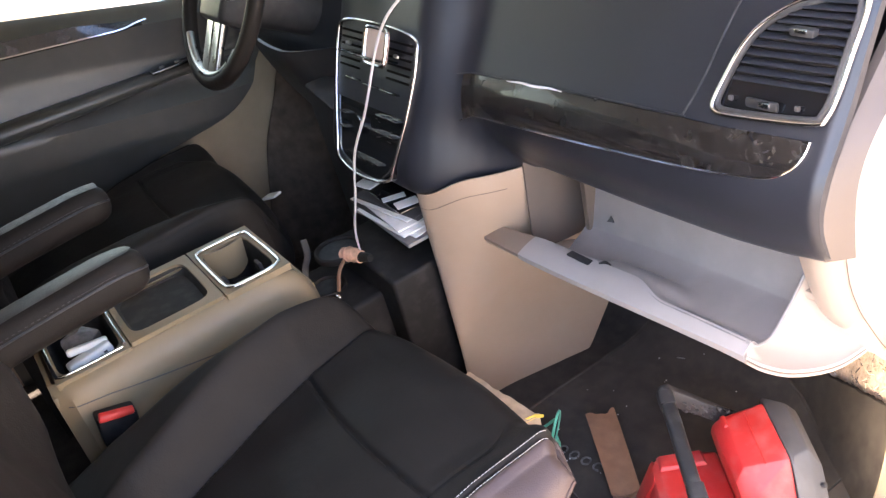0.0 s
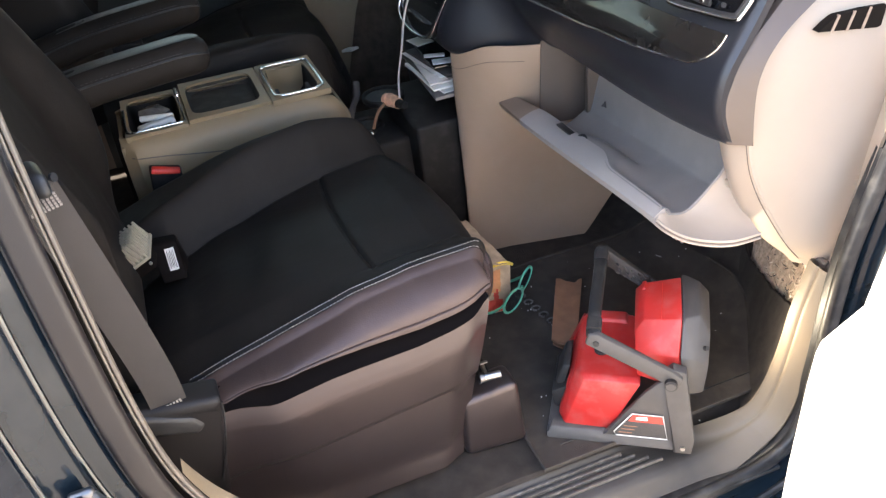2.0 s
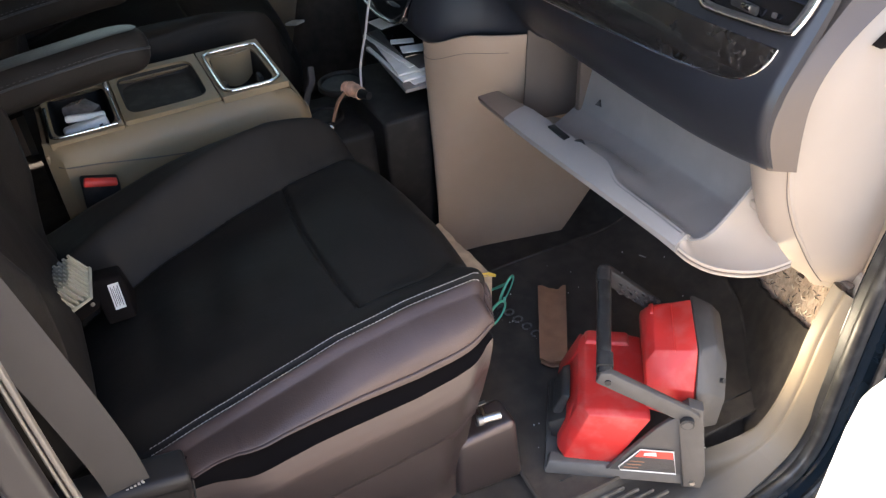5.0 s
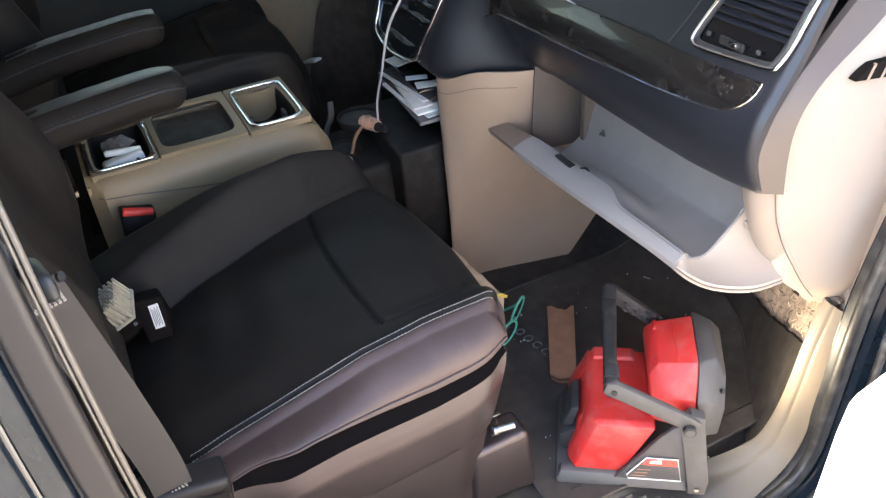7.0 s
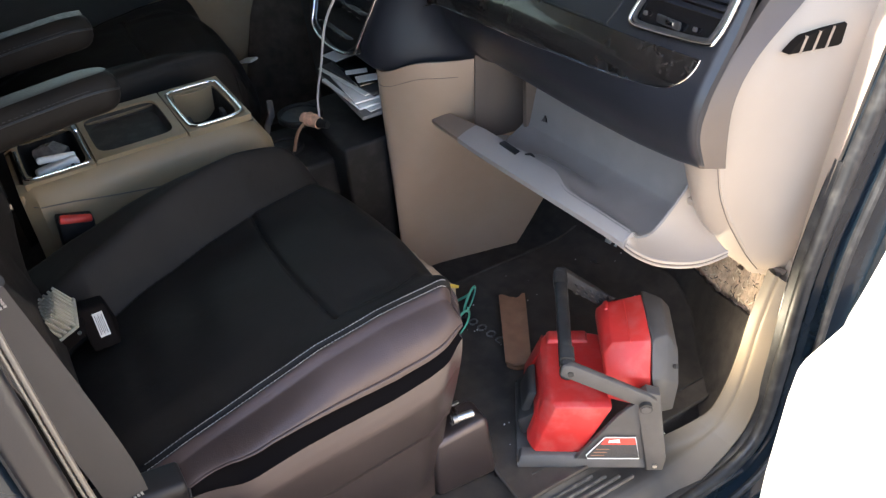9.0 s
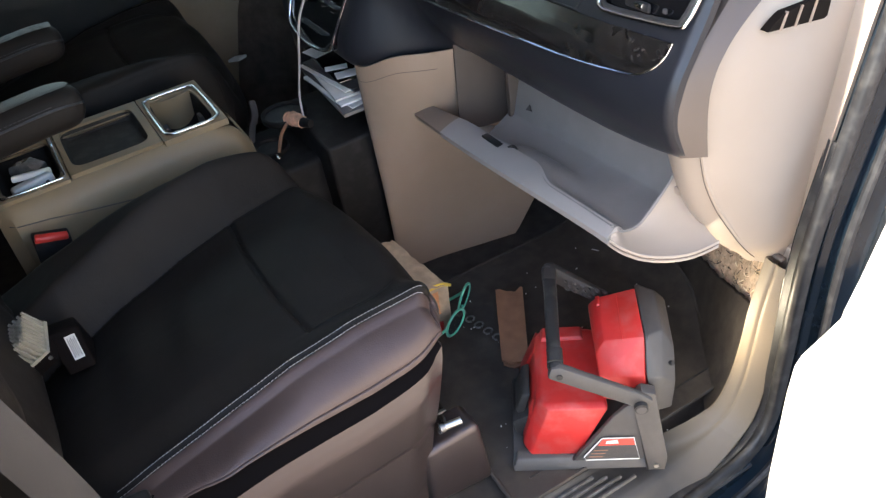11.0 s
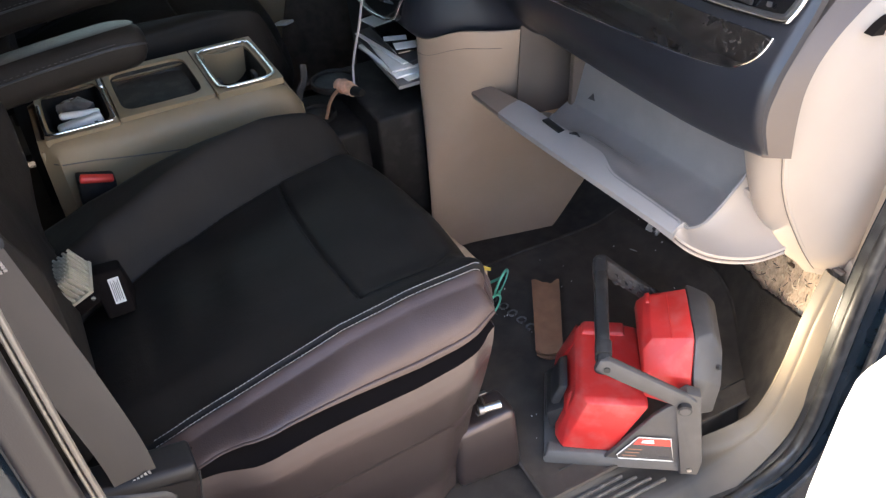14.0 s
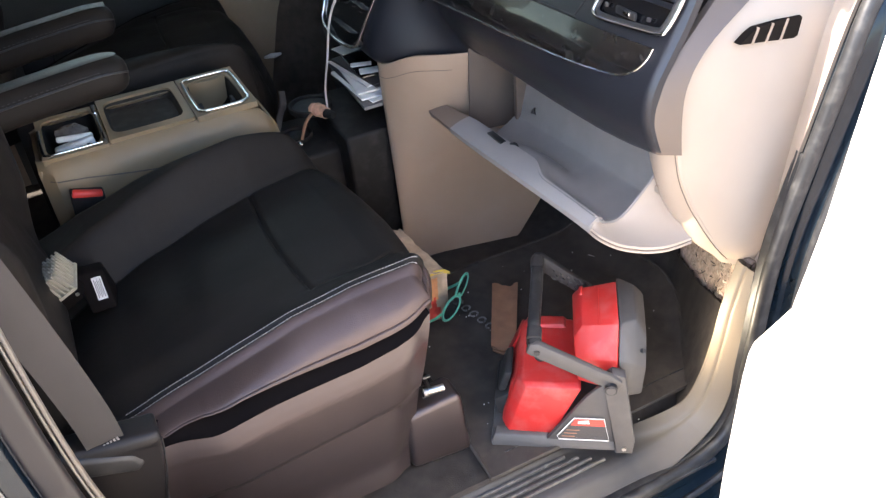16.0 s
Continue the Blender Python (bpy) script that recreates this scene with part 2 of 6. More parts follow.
def curve(points, steps=8, closed=False):
    """A smooth line through points (Catmull-Rom)."""
    pts = [Vector(p) for p in points]
    out, k = [], len(pts)
    for i in range(k if closed else k - 1):
        a, b, c, d = (pts[(i + j) % k] if closed else pts[min(max(i + j, 0), k - 1)] for j in (-1, 0, 1, 2))
        for s in range(steps):
            t = s / steps
            out.append(0.5 * ((2 * b) + (c - a) * t + (2 * a - 5 * b + 4 * c - d) * t * t + (3 * b - 3 * c + d - a) * t * t * t))
    if not closed:
        out.append(pts[-1])
    return out


def thing(name, at, label, category, group="", kind=""):
    ob = new(name)
    ob.location = at
    ob.empty_display_size = 0.05
    WORLD[ob] = Matrix.Translation(at)
    return tagged(ob, label, category, group, kind)


def part(name, bm, material, parent=None, label="", soft=True, frame_of=None):
    """Links a bmesh, drawn in the van's own axes, as one mesh under a thing or a part."""
    if frame_of is not None:
        bm.transform(frame_of)
    me = bpy.data.meshes.new(name)
    bmesh.ops.recalc_face_normals(bm, faces=bm.faces)
    bm.to_mesh(me)
    bm.free()
    me.materials.append(material)
    if soft:
        for f in me.polygons:
            f.use_smooth = True
        me.set_sharp_from_angle(angle=radians(38))
    ob = new(name, me)
    WORLD[ob] = Matrix.Identity(4)
    if parent is not None:
        ob.parent = parent
        ob.matrix_parent_inverse = WORLD[parent].inverted()
    if label:
        tagged(ob, label)
    return ob


def lone(name, bm, material, label, category, group="", kind="", soft=True, frame_of=None):
    return tagged(part(name, bm, material, None, label, soft, frame_of), "", category, group, kind)


def add_box(bm, c, s, r=0.003, seg=2, rot=None):
    made = bmesh.ops.create_cube(bm, size=1.0)["verts"]
    m = Matrix.Translation(c) @ (rot.to_4x4() if rot else Matrix.Identity(4)) @ Matrix.Diagonal((*s, 1))
    bmesh.ops.transform(bm, matrix=m, verts=made)
    if r:
        edges = list({e for v in made for e in v.link_edges})
        bmesh.ops.bevel(bm, geom=edges, offset=min(r, 0.45 * min(s)), segments=seg, profile=0.5, affect="EDGES")
    return bm


def box(c, s, r=0.003, seg=2, rot=None):
    return add_box(bmesh.new(), c, s, r, seg, rot)


def add_hull(bm, pts, r=0.004, seg=2):
    vs = [bm.verts.new(p) for p in pts]
    got = bmesh.ops.convex_hull(bm, input=vs)
    bmesh.ops.delete(bm, geom=[v for v in vs if v.is_valid and not v.link_faces], context="VERTS")
    bmesh.ops.dissolve_limit(bm, angle_limit=radians(4), verts=[v for v in vs if v.is_valid], edges=list({e for v in vs if v.is_valid for e in v.link_edges}))
    if r:
        bmesh.ops.bevel(bm, geom=list({e for v in vs if v.is_valid for e in v.link_edges}), offset=r, segments=seg, profile=0.5, affect="EDGES")
    return bm


def hull(pts, r=0.004, seg=2):
    return add_hull(bmesh.new(), pts, r, seg)


def add_prism(bm, poly, along, r=0.003, seg=2):
    """A closed outline of points, pushed along a vector, with rounded rims."""
    a = [bm.verts.new(p) for p in poly]
    b = [bm.verts.new(Vector(p) + Vector(along)) for p in poly]
    rims = [bm.faces.new(a), bm.faces.new(b[::-1])]
    k = len(poly)
    for i in range(k):
        bm.faces.new((a[i], b[i], b[(i + 1) % k], a[(i + 1) % k]))
    if r:
        bmesh.ops.bevel(bm, geom=list({e for f in rims for e in f.edges}), offset=r, segments=seg, profile=0.5, affect="EDGES")
    return bm


def prism(poly, along, r=0.003, seg=2):
    return add_prism(bmesh.new(), poly, along, r, seg)


def add_sweep(bm, pts, shape, closed=False, up=Vector((0, 0, 1))):
    """Carries a closed outline of (side, up) pairs along a line; shape may be a function of 0..1 along the line."""
    pts = [Vector(p) for p in pts]
    k, rings, last = len(pts), [], None
    for i, p in enumerate(pts):
        t = (pts[(i + 1) % k] - pts[i - 1]) if closed else (pts[min(i + 1, k - 1)] - pts[max(i - 1, 0)])
        t.normalize()
        ref = last if last is not None else up
        side = t.cross(ref)
        if side.length < 1e-5:
            side = t.cross(Vector((1, 0, 0)))
        side.normalize()
        last = side.cross(t).normalized()
        outline = shape(i / (k - 1)) if callable(shape) else shape
        rings.append([bm.verts.new(p + side * a + last * b) for a, b in outline])
    m = len(rings[0])
    for i in range(k if closed else k - 1):
        for j in range(m):
            bm.faces.new((rings[i][j], rings[i][(j + 1) % m], rings[(i + 1) % k][(j + 1) % m], rings[(i + 1) % k][j]))
    if not closed:
        bm.faces.new(rings[0][::-1])
        bm.faces.new(rings[-1])
    return bm


def sweep(pts, shape, closed=False, up=Vector((0, 0, 1))):
    return add_sweep(bmesh.new(), pts, shape, closed, up)


def ring(r, n=10, flat=1.0):
    return [(r * math.cos(2 * math.pi * i / n), flat * r * math.sin(2 * math.pi * i / n)) for i in range(n)]


def slab(w, h, r=0.004, n=3):
    """A rounded rectangle outline."""
    out = []
    for cx, cy, a0 in ((w / 2 - r, h / 2 - r, 0), (-w / 2 + r, h / 2 - r, 90), (-w / 2 + r, -h / 2 + r, 180), (w / 2 - r, -h / 2 + r, 270)):
        for i in range(n + 1):
            a = radians(a0 + 90 * i / n)
            out.append((cx + r * math.cos(a), cy + r * math.sin(a)))
    return out


def sheet(f, us, vs, thick=0.004, away=None):
    """A curved sheet with thickness: f(u, v) gives its face, away the side to which it thickens (a vector)."""
    bm = bmesh.new()
    top = [[bm.verts.new(f(u, v)) for v in vs] for u in us]
    a, b = len(us), len(vs)
    for i in range(a - 1):
        for j in range(b - 1):
            bm.faces.new((top[i][j], top[i + 1][j], top[i + 1][j + 1], top[i][j + 1]))
    if thick:
        away = Vector(away) * thick
        low = [[bm.verts.new(v.co + away) for v in row] for row in top]
        for i in range(a - 1):
            for j in range(b - 1):
                bm.faces.new((low[i][j], low[i][j + 1], low[i + 1][j + 1], low[i + 1][j]))
        for i in range(a - 1):
            bm.faces.new((top[i][0], low[i][0], low[i + 1][0], top[i + 1][0]))
            bm.faces.new((top[i][-1], top[i + 1][-1], low[i + 1][-1], low[i][-1]))
        for j in range(b - 1):
            bm.faces.new((top[0][j], top[0][j + 1], low[0][j + 1], low[0][j]))
            bm.faces.new((top[-1][j], low[-1][j], low[-1][j + 1], top[-1][j + 1]))
    return bm


def steps(a, b, n):
    return [a + (b - a) * i / n for i in range(n + 1)]

# ---- ground and van shell ----
lone("ground", sheet(lambda u, v: (u, v, -0.42), steps(-300, 300, 12), steps(-300, 300, 12), 0.05, (0, 0, -1)), CONCRETE,
     "sunlit pale concrete driveway under the van", "ground", kind="structure")


def floor_z(y):
    return lerp([(-2, 0), (0.52, 0), (0.62, 0.035), (0.80, 0.26), (0.92, 0.5)], y)


def floor_face(u, v):
    bumps = 0.004 * noise.noise(Vector((u * 9, v * 9, 0.3))) + 0.002 * noise.noise(Vector((u * 31, v * 31, 2.3)))
    edge = smooth01((u - 0.80) / 0.02)
    return (u, v, floor_z(v) - 0.006 + bumps * (1 - edge) - 0.03 * edge)


lone("floor", sheet(floor_face, steps(-0.80, 0.79, 46) + [0.80, 0.805, 0.81, 0.815, 0.82, 0.86], steps(-1.9, 0.92, 80), 0.02, (0, 0, -1)), CARPET,
     "worn black carpet over the cabin floor", "floor", kind="structure")
lone("ceiling", box((-0.02, -0.92, 1.235), (1.62, 1.95, 0.03), 0.01), HEADLINER, "light cloth headliner of the van", "ceiling", kind="structure")
lone("wall_rear", box((0, -1.92, 0.42), (1.9, 0.04, 1.66), 0.01), DARK_PLASTIC, "dark rear end of the cabin", "wall", kind="structure")
lone("wall_front", box((0, 0.94, 0.28), (1.9, 0.04, 1.36), 0.01), DARK_PLASTIC, "dark bulkhead ahead of the footwells", "wall", kind="structure")

# the door aperture on the passenger's side, from the pillar behind the seat round the sill to the hinge pillar
LOOP = [(0.82, -0.605, 1.17), (0.86, -0.588, 1.0), (0.895, -0.581, 0.72), (0.91, -0.567, 0.45), (0.912, -0.537, 0.31), (0.917, -0.475, 0.20), (0.92, -0.42, 0.125),
        (0.922, -0.32, 0.045), (0.923, -0.17, -0.02), (0.924, 0.0, -0.05), (0.924, 0.2, -0.06), (0.922, 0.33, -0.058), (0.922, 0.41, -0.03), (0.921, 0.447, 0.03),
        (0.92, 0.456, 0.14), (0.92, 0.465, 0.36), (0.92, 0.502, 0.535), (0.92, 0.545, 0.715), (0.90, 0.60, 0.88), (0.86, 0.42, 1.02), (0.82, 0.15, 1.16)]
loop = curve(LOOP, 7)


def outward(i):
    a, b = loop[max(i - 1, 0)], loop[min(i + 1, len(loop) - 1)]
    t = (b - a).normalized()
    return Vector((0, t.z, -t.y)).normalized()


OUT = [outward(i) for i in range(len(loop))]
# (across, x) of the painted frame outside the rubber seal: a step, a gutter, then the outer skin
FRAME_SECTION = [(-0.003, -0.018), (-0.002, 0.0), (0.018, 0.002), (0.022, 0.008), (0.034, 0.012), (0.040, 0.017), (0.045, 0.028), (0.051, 0.034), (0.074, 0.040), (0.082, 0.046), (0.087, 0.056), (0.096, 0.060), (0.14, 0.056)]


def frame_face(u, v):
    a, x = FRAME_SECTION[v]
    p = loop[u] + OUT[u] * a
    return (p.x + x, p.y, p.z)


jamb = thing("van_body", (0.92, -0.6, -0.42), "dark blue metallic painted door frame of a parked van", "van body", kind="structure")
part("door_frame", sheet(frame_face, list(range(len(loop))), list(range(len(FRAME_SECTION))), 0.004, (-1, 0, 0)), PAINT, jamb)
seal_line = [p + OUT[i] * -0.002 + Vector((0.006, 0, 0)) for i, p in enumerate(loop)]
part("pillar_seal", sweep(seal_line[:64], slab(0.033, 0.020, 0.009, 4), up=Vector((1, 0, 0))), SEAL, jamb, "dark grey rubber door seal, dusty")
part("door_seal", sweep(seal_line[63:], slab(0.028, 0.020, 0.009, 4), up=Vector((1, 0, 0))), RUBBER, jamb, "black rubber door seal")
# added strip that hides the lamp's reflection on the painted flange
part("glare_cover", sweep([p + OUT[i] * -0.006 + Vector((-0.008, 0, 0)) for i, p in enumerate(loop) if 62 <= i <= 112], slab(0.007, 0.020, 0.003, 3), up=Vector((1, 0, 0))), RUBBER, jamb, "black rubber strip added over a glare on the frame")
part("outer_seal", sweep([p + OUT[i] * 0.047 + Vector((0.03, 0, 0)) for i, p in enumerate(loop) if i > 50], ring(0.007, 8), up=Vector((1, 0, 0))), RUBBER, jamb, "thin black rubber strip along the frame")
for off, w in ((-0.0205, 0.0032), (-0.0256, 0.0045)):
    part("trim_lip", sweep([p + OUT[i] * off + Vector((-0.010 + 0.2 * off, 0, 0)) for i, p in enumerate(loop[:55])], slab(w, 0.010, 0.0015), up=Vector((1, 0, 0))), LIP, jamb, "tan plastic trim edge beside the seal")
part("pillar_foot", sheet(lambda u, v: loop[u] + OUT[u] * (-0.03 - lerp([(25, 0.0), (32, 0.008), (40, 0.026), (48, 0.022), (54, 0.0)], u) * v) + Vector((-0.016 - 0.02 * v, 0, 0)), list(range(25, 55)), steps(0, 1, 4), 0.006, (-1, 0, 0)), TAN_TRIM, jamb, "tan foot of the pillar cover")
# glossier beads added so the frame's ridges show their highlights
for off, x in ((0.041, 0.020), (0.083, 0.048)):
    part("highlight_bead", sweep([p + OUT[i] * (off + 0.002 * math.sin(i * 0.45)) + Vector((x, 0, 0)) for i, p in enumerate(loop[:52])], ring(0.0042, 10), up=Vector((1, 0, 0))), HIGHLIGHT_PAINT, jamb, "glossy bead added along the frame to carry a highlight")
part("rocker_panel", sheet(lambda u, v: (0.985 + 0.015 * math.sin(v * 3.1), u, -0.13 - 0.24 * v), steps(-1.9, 1.7, 12), steps(0, 1, 8), 0.01, (-1, 0, 0)), PAINT, jamb)
part("front_wing", sheet(lambda u, v: (0.985 - 0.04 * v * v, 0.63 + u, -0.12 + v * 0.98), steps(0, 1.1, 6), steps(0, 1, 8), 0.01, (-1, 0, 0)), PAINT, jamb)
part("rear_side", sheet(lambda u, v: (0.985 - 0.06 * v * v, -0.73 - u, -0.12 + v * 0.98), steps(0, 1.2, 6), steps(0, 1, 8), 0.01, (-1, 0, 0)), PAINT, jamb)
part("roof_skin", box((-0.02, -0.92, 1.275), (1.7, 2.0, 0.03), 0.012), PAINT, jamb)
part("rear_side_glass", box((0.885, -1.32, 1.04), (0.01, 1.15, 0.33), 0.002), GLOSS_BLACK, jamb, "dark tinted side glass")
privacy = part("left_rear_glass", sheet(lambda u, v: (-0.86 + 0.05 * v, -1.87 + 1.25 * u, 0.84 + 0.40 * v), steps(0, 1, 6), steps(0, 1, 4), 0.005, (-1, 0, 0)), PRIVACY_GLASS, jamb, "dark tinted side glass")
privacy.visible_shadow = False
part("left_rear_side", box((-0.86, -1.25, 0.3), (0.03, 1.35, 1.1), 0.004), BEIGE, jamb)
for side in (-1, 1):
    part("windscreen_pillar", sweep(curve([(side * 0.86, 0.62, 0.92), (side * 0.80, 0.3, 1.1), (side * 0.74, 0.05, 1.22)], 6), slab(0.09, 0.05, 0.02), up=Vector((1, 0, 0))), PALE, jamb, "beige windscreen pillar cover")
part("left_pillar", box((-0.83, -0.6, 0.9), (0.06, 0.12, 0.7), 0.02), PALE, jamb)
# unseen pane, its tint chosen to hold back light on dash and seats
screen = part("windscreen", sheet(lambda u, v: ((0.84 - 0.10 * v) * (2 * u - 1), 0.64 - 0.59 * v + 0.10 * (1 - (2 * u - 1) ** 2), 0.91 + 0.31 * v), steps(0, 1, 16), steps(0, 1, 6), 0.005, (0, 0.5, 0.9)), SCREEN_GLASS, jamb, "windscreen tinted to dim and warm the light inside")
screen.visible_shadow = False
part("windscreen_header", box((-0.02, 0.04, 1.225), (1.5, 0.1, 0.05), 0.015), PALE, jamb)

# inner cover of the pillar behind the seat
part("pillar_cover", sheet(lambda u, v: (lerp([(0, 0.885), (0.3, 0.84), (1, 0.70)], v), lerp([(0.02, -0.545), (0.3, -0.575), (0.5, -0.592), (0.72, -0.60), (1.2, -0.62)], u) - 0.10 * v - 0.01 * math.sin(v * 3), u),
     steps(0.02, 1.2, 16), steps(0, 1, 8), 0.006, (0, -1, 0)), DARK_PLASTIC, jamb, "dark plastic pillar cover")

# striker on the pillar, with its plate and the rubber stop beside it
DULL_STEEL = mat("dull_steel", (0.2, 0.195, 0.19), 0.42, 1.0, 0.3, 60, 300, 0.1)
striker = thing("door_striker", (0.955, -0.615, 0.40), "worn steel door striker loop bolted to the painted pillar", "door striker")
part("plate", box((0.958, -0.618, 0.415), (0.012, 0.028, 0.08), 0.005, 3), DULL_STEEL, striker)
part("loop", sweep(curve([(0.958, -0.606, 0.444), (0.986, -0.588, 0.444), (0.992, -0.583, 0.43), (0.992, -0.583, 0.404), (0.986, -0.588, 0.39), (0.958, -0.606, 0.39)], 5), ring(0.0045, 8)), STEEL, striker)
for z in (0.447, 0.384):
    part("bolt", box((0.966, -0.622, z), (0.008, 0.014, 0.014), 0.004, 2), DULL_STEEL, striker)
bump_stop = thing("rubber_stop", (0.955, -0.60, 0.33), "round black rubber door stop with a worn pale rim", "door stop")
part("pad", sweep([(0.940, -0.598, 0.335), (0.962, -0.594, 0.337)], ring(0.020, 16)), RUBBER, bump_stop)
part("rim", sweep([Vector((0.9625, -0.595 + 0.016 * math.cos(a), 0.338 + 0.017 * math.sin(a))) for a in steps(0.3, 3.6, 14)], ring(0.003, 6)), STEEL, bump_stop)

# ---- sill ----
sill = thing("door_sill", (0.86, 0, -0.05), "dusty dark plastic door sill with raised ribs, tan towards the front", "door sill", kind="structure")
SILL_SECTION = [(0.804, -0.014), (0.8055, -0.0135), (0.807, -0.013), (0.815, -0.018), (0.872, -0.022), (0.885, -0.028), (0.90, -0.045), (0.918, -0.056), (0.932, -0.062)]


KICK_IN = curve([(0.842, 0.275, -0.0400), (0.836, 0.312, -0.0205), (0.832, 0.338, -0.006), (0.842, 0.372, 0.006), (0.853, 0.394, 0.034), (0.859, 0.412, 0.089), (0.860, 0.427, 0.16), (0.860, 0.437, 0.235), (0.861, 0.457, 0.325)], 6)[17:]
KICK_OUT = curve([(0.915, 0.275, -0.076), (0.913, 0.315, -0.057), (0.911, 0.345, -0.042), (0.909, 0.395, -0.018), (0.908, 0.425, 0.014), (0.907, 0.442, 0.066), (0.906, 0.452, 0.15), (0.906, 0.460, 0.235), (0.906, 0.473, 0.312)], 6)[17:]


def kick_face(u, v):
    """From the crease beside the carpet out to the seal."""
    p = KICK_IN[u].lerp(KICK_OUT[u], v)
    low = smooth01((0.06 - p.z) / 0.08)
    return p + Vector((-0.1, -0.9 + 0.5 * low, 0.2 + 0.6 * low)) * (0.006 * math.sin(v * math.pi) - 0.003 * math.exp(-(((v - 0.42) / 0.05) ** 2)))


def sill_at(y, v):
    """Section of the sill, v from 0 inside to 1 outside; its rear end climbs to the pillar."""
    i = min(int(v * 8), 7)
    (x0, z0), (x1, z1) = SILL_SECTION[i], SILL_SECTION[i + 1]
    x, z = x0 + (x1 - x0) * (v * 8 - i), z0 + (z1 - z0) * (v * 8 - i)
    k = smooth01((-0.12 - y) / 0.36)
    return Vector((x, y, z + 0.16 * k * k * (0.3 + 0.7 * (x - 0.80) / 0.13)))


SILL_END = 0.13


def sill_face(u, v):
    """Level along the door, then one sweep up into the kick trim."""
    if u <= 1:
        return sill_at(-0.54 + (SILL_END + 0.54) * u, v)
    a, b = sill_at(SILL_END, v), kick_face(1, v)
    size = (b - a).length
    ta, tb = Vector((0, size, 0)), (kick_face(2, v) - kick_face(0, v)).normalized() * size
    t = u - 1
    return a * (2 * t ** 3 - 3 * t * t + 1) + ta * (t ** 3 - 2 * t * t + t) + b * (3 * t * t - 2 * t ** 3) + tb * (t ** 3 - t * t)


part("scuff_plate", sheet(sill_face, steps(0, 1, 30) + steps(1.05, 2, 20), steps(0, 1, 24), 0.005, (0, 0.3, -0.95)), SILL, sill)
for i in range(4):
    x = 0.822 + 0.0125 * i
    part("rib", sweep([(x, y, -0.0165 - 0.001 * i) for y in steps(-0.078, 0.15 + 0.02 * i, 10)], slab(0.0052, 0.007, 0.002, 2)), RIB, sill)
part("rear_clip", box((0.915, 0.09, -0.05), (0.012, 0.016, 0.012), 0.002), RUBBER, sill)
for y0, y1 in ((-0.12, 0.086), (0.098, 0.40)):
    part("edge_strip", sweep([(0.934, y, -0.058) for y in steps(y0, y1, 8)], slab(0.012, 0.009, 0.003, 2)), RUBBER, sill)

# kick trim: rises from the sill's front end to the foot of the windscreen pillar
kick = thing("kick_trim", (0.88, 0.42, -0.03), "tan plastic kick trim at the front of the door opening, dusty", "trim", kind="structure")
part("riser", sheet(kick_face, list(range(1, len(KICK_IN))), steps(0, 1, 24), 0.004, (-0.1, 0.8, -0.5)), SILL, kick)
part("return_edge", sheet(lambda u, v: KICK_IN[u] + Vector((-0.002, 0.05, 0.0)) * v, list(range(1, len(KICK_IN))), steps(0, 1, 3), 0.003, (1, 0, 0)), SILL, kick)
part("end_clip", box((0.872, 0.472, 0.325), (0.022, 0.010, 0.006), 0.002), BROWN, kick)


# the front corner of the footwell: carpet up the wheel arch, and above its torn edge the bare padding
def arch_start(x):
    return lerp([(0.45, 0.66), (0.55, 0.605), (0.687, 0.538), (0.832, 0.425), (0.92, 0.37)], x)


def torn_edge(x):
    return lerp([(0.45, 0.075), (0.55, 0.07), (0.68, 0.098), (0.832, 0.188), (0.9, 0.24)], x) + 0.003 * noise.noise(Vector((x * 60, 3.0, 0))) + 0.003 * noise.noise(Vector((x * 190, 8.0, 0)))


def arch_point(x, z, back=0.0):
    return Vector((x, arch_start(x) + 0.30 * z + 0.02 * math.exp(-z / 0.03) * -1 + back, z))


def arch_carpet(u, v):
    x = 0.45 + 0.412 * u
    z = -0.01 + (torn_edge(x) + 0.01) * v
    return arch_point(x, z, 0.0012 * noise.noise(Vector((x * 25, z * 25, 5))))


def pad_face(u, v):
    x, z = 0.46 + 0.398 * u, 0.04 + 0.36 * v
    rough = 0.0035 * noise.noise(Vector((x * 45, z * 45, 1.0))) + 0.0022 * noise.noise(Vector((x * 170, z * 170, 4.0)))
    return arch_point(x, z, 0.016 + rough)


padding = lone("footwell_padding", sheet(pad_face, steps(0, 1, 90), steps(0, 1, 60), 0.02, (0, 1, 0)), FIBRE,
               "torn tan shredded-fibre sound padding bare above the carpet", "sound padding")
random.seed(23)
strands, flecks = bmesh.new(), bmesh.new()
for i in range(420):
    c = Vector(pad_face(random.uniform(0.35, 0.99), random.uniform(0.1, 0.85)))
    d = Vector((random.uniform(-1, 1), random.uniform(-0.12, 0.05), random.uniform(-1, 1))).normalized() * random.uniform(0.003, 0.009)
    lift = Vector((0, -random.uniform(0.0004, 0.0016), 0.0005))
    add_sweep(strands if i % 2 else flecks, [c - d, c + lift, c + d + lift * 0.4], ring(random.uniform(0.0006, 0.0014), 3))
tagged(part("loose_fibre", strands, PALE_FIBRE, padding, "pale loose fibres"), kind="stuff")
tagged(part("dark_fleck", flecks, BROWN, padding, "brown shredded flecks"), kind="stuff")
# dark raised oval stands in for the darkness of a small hole
oval = Vector(pad_face(0.66, 0.40))
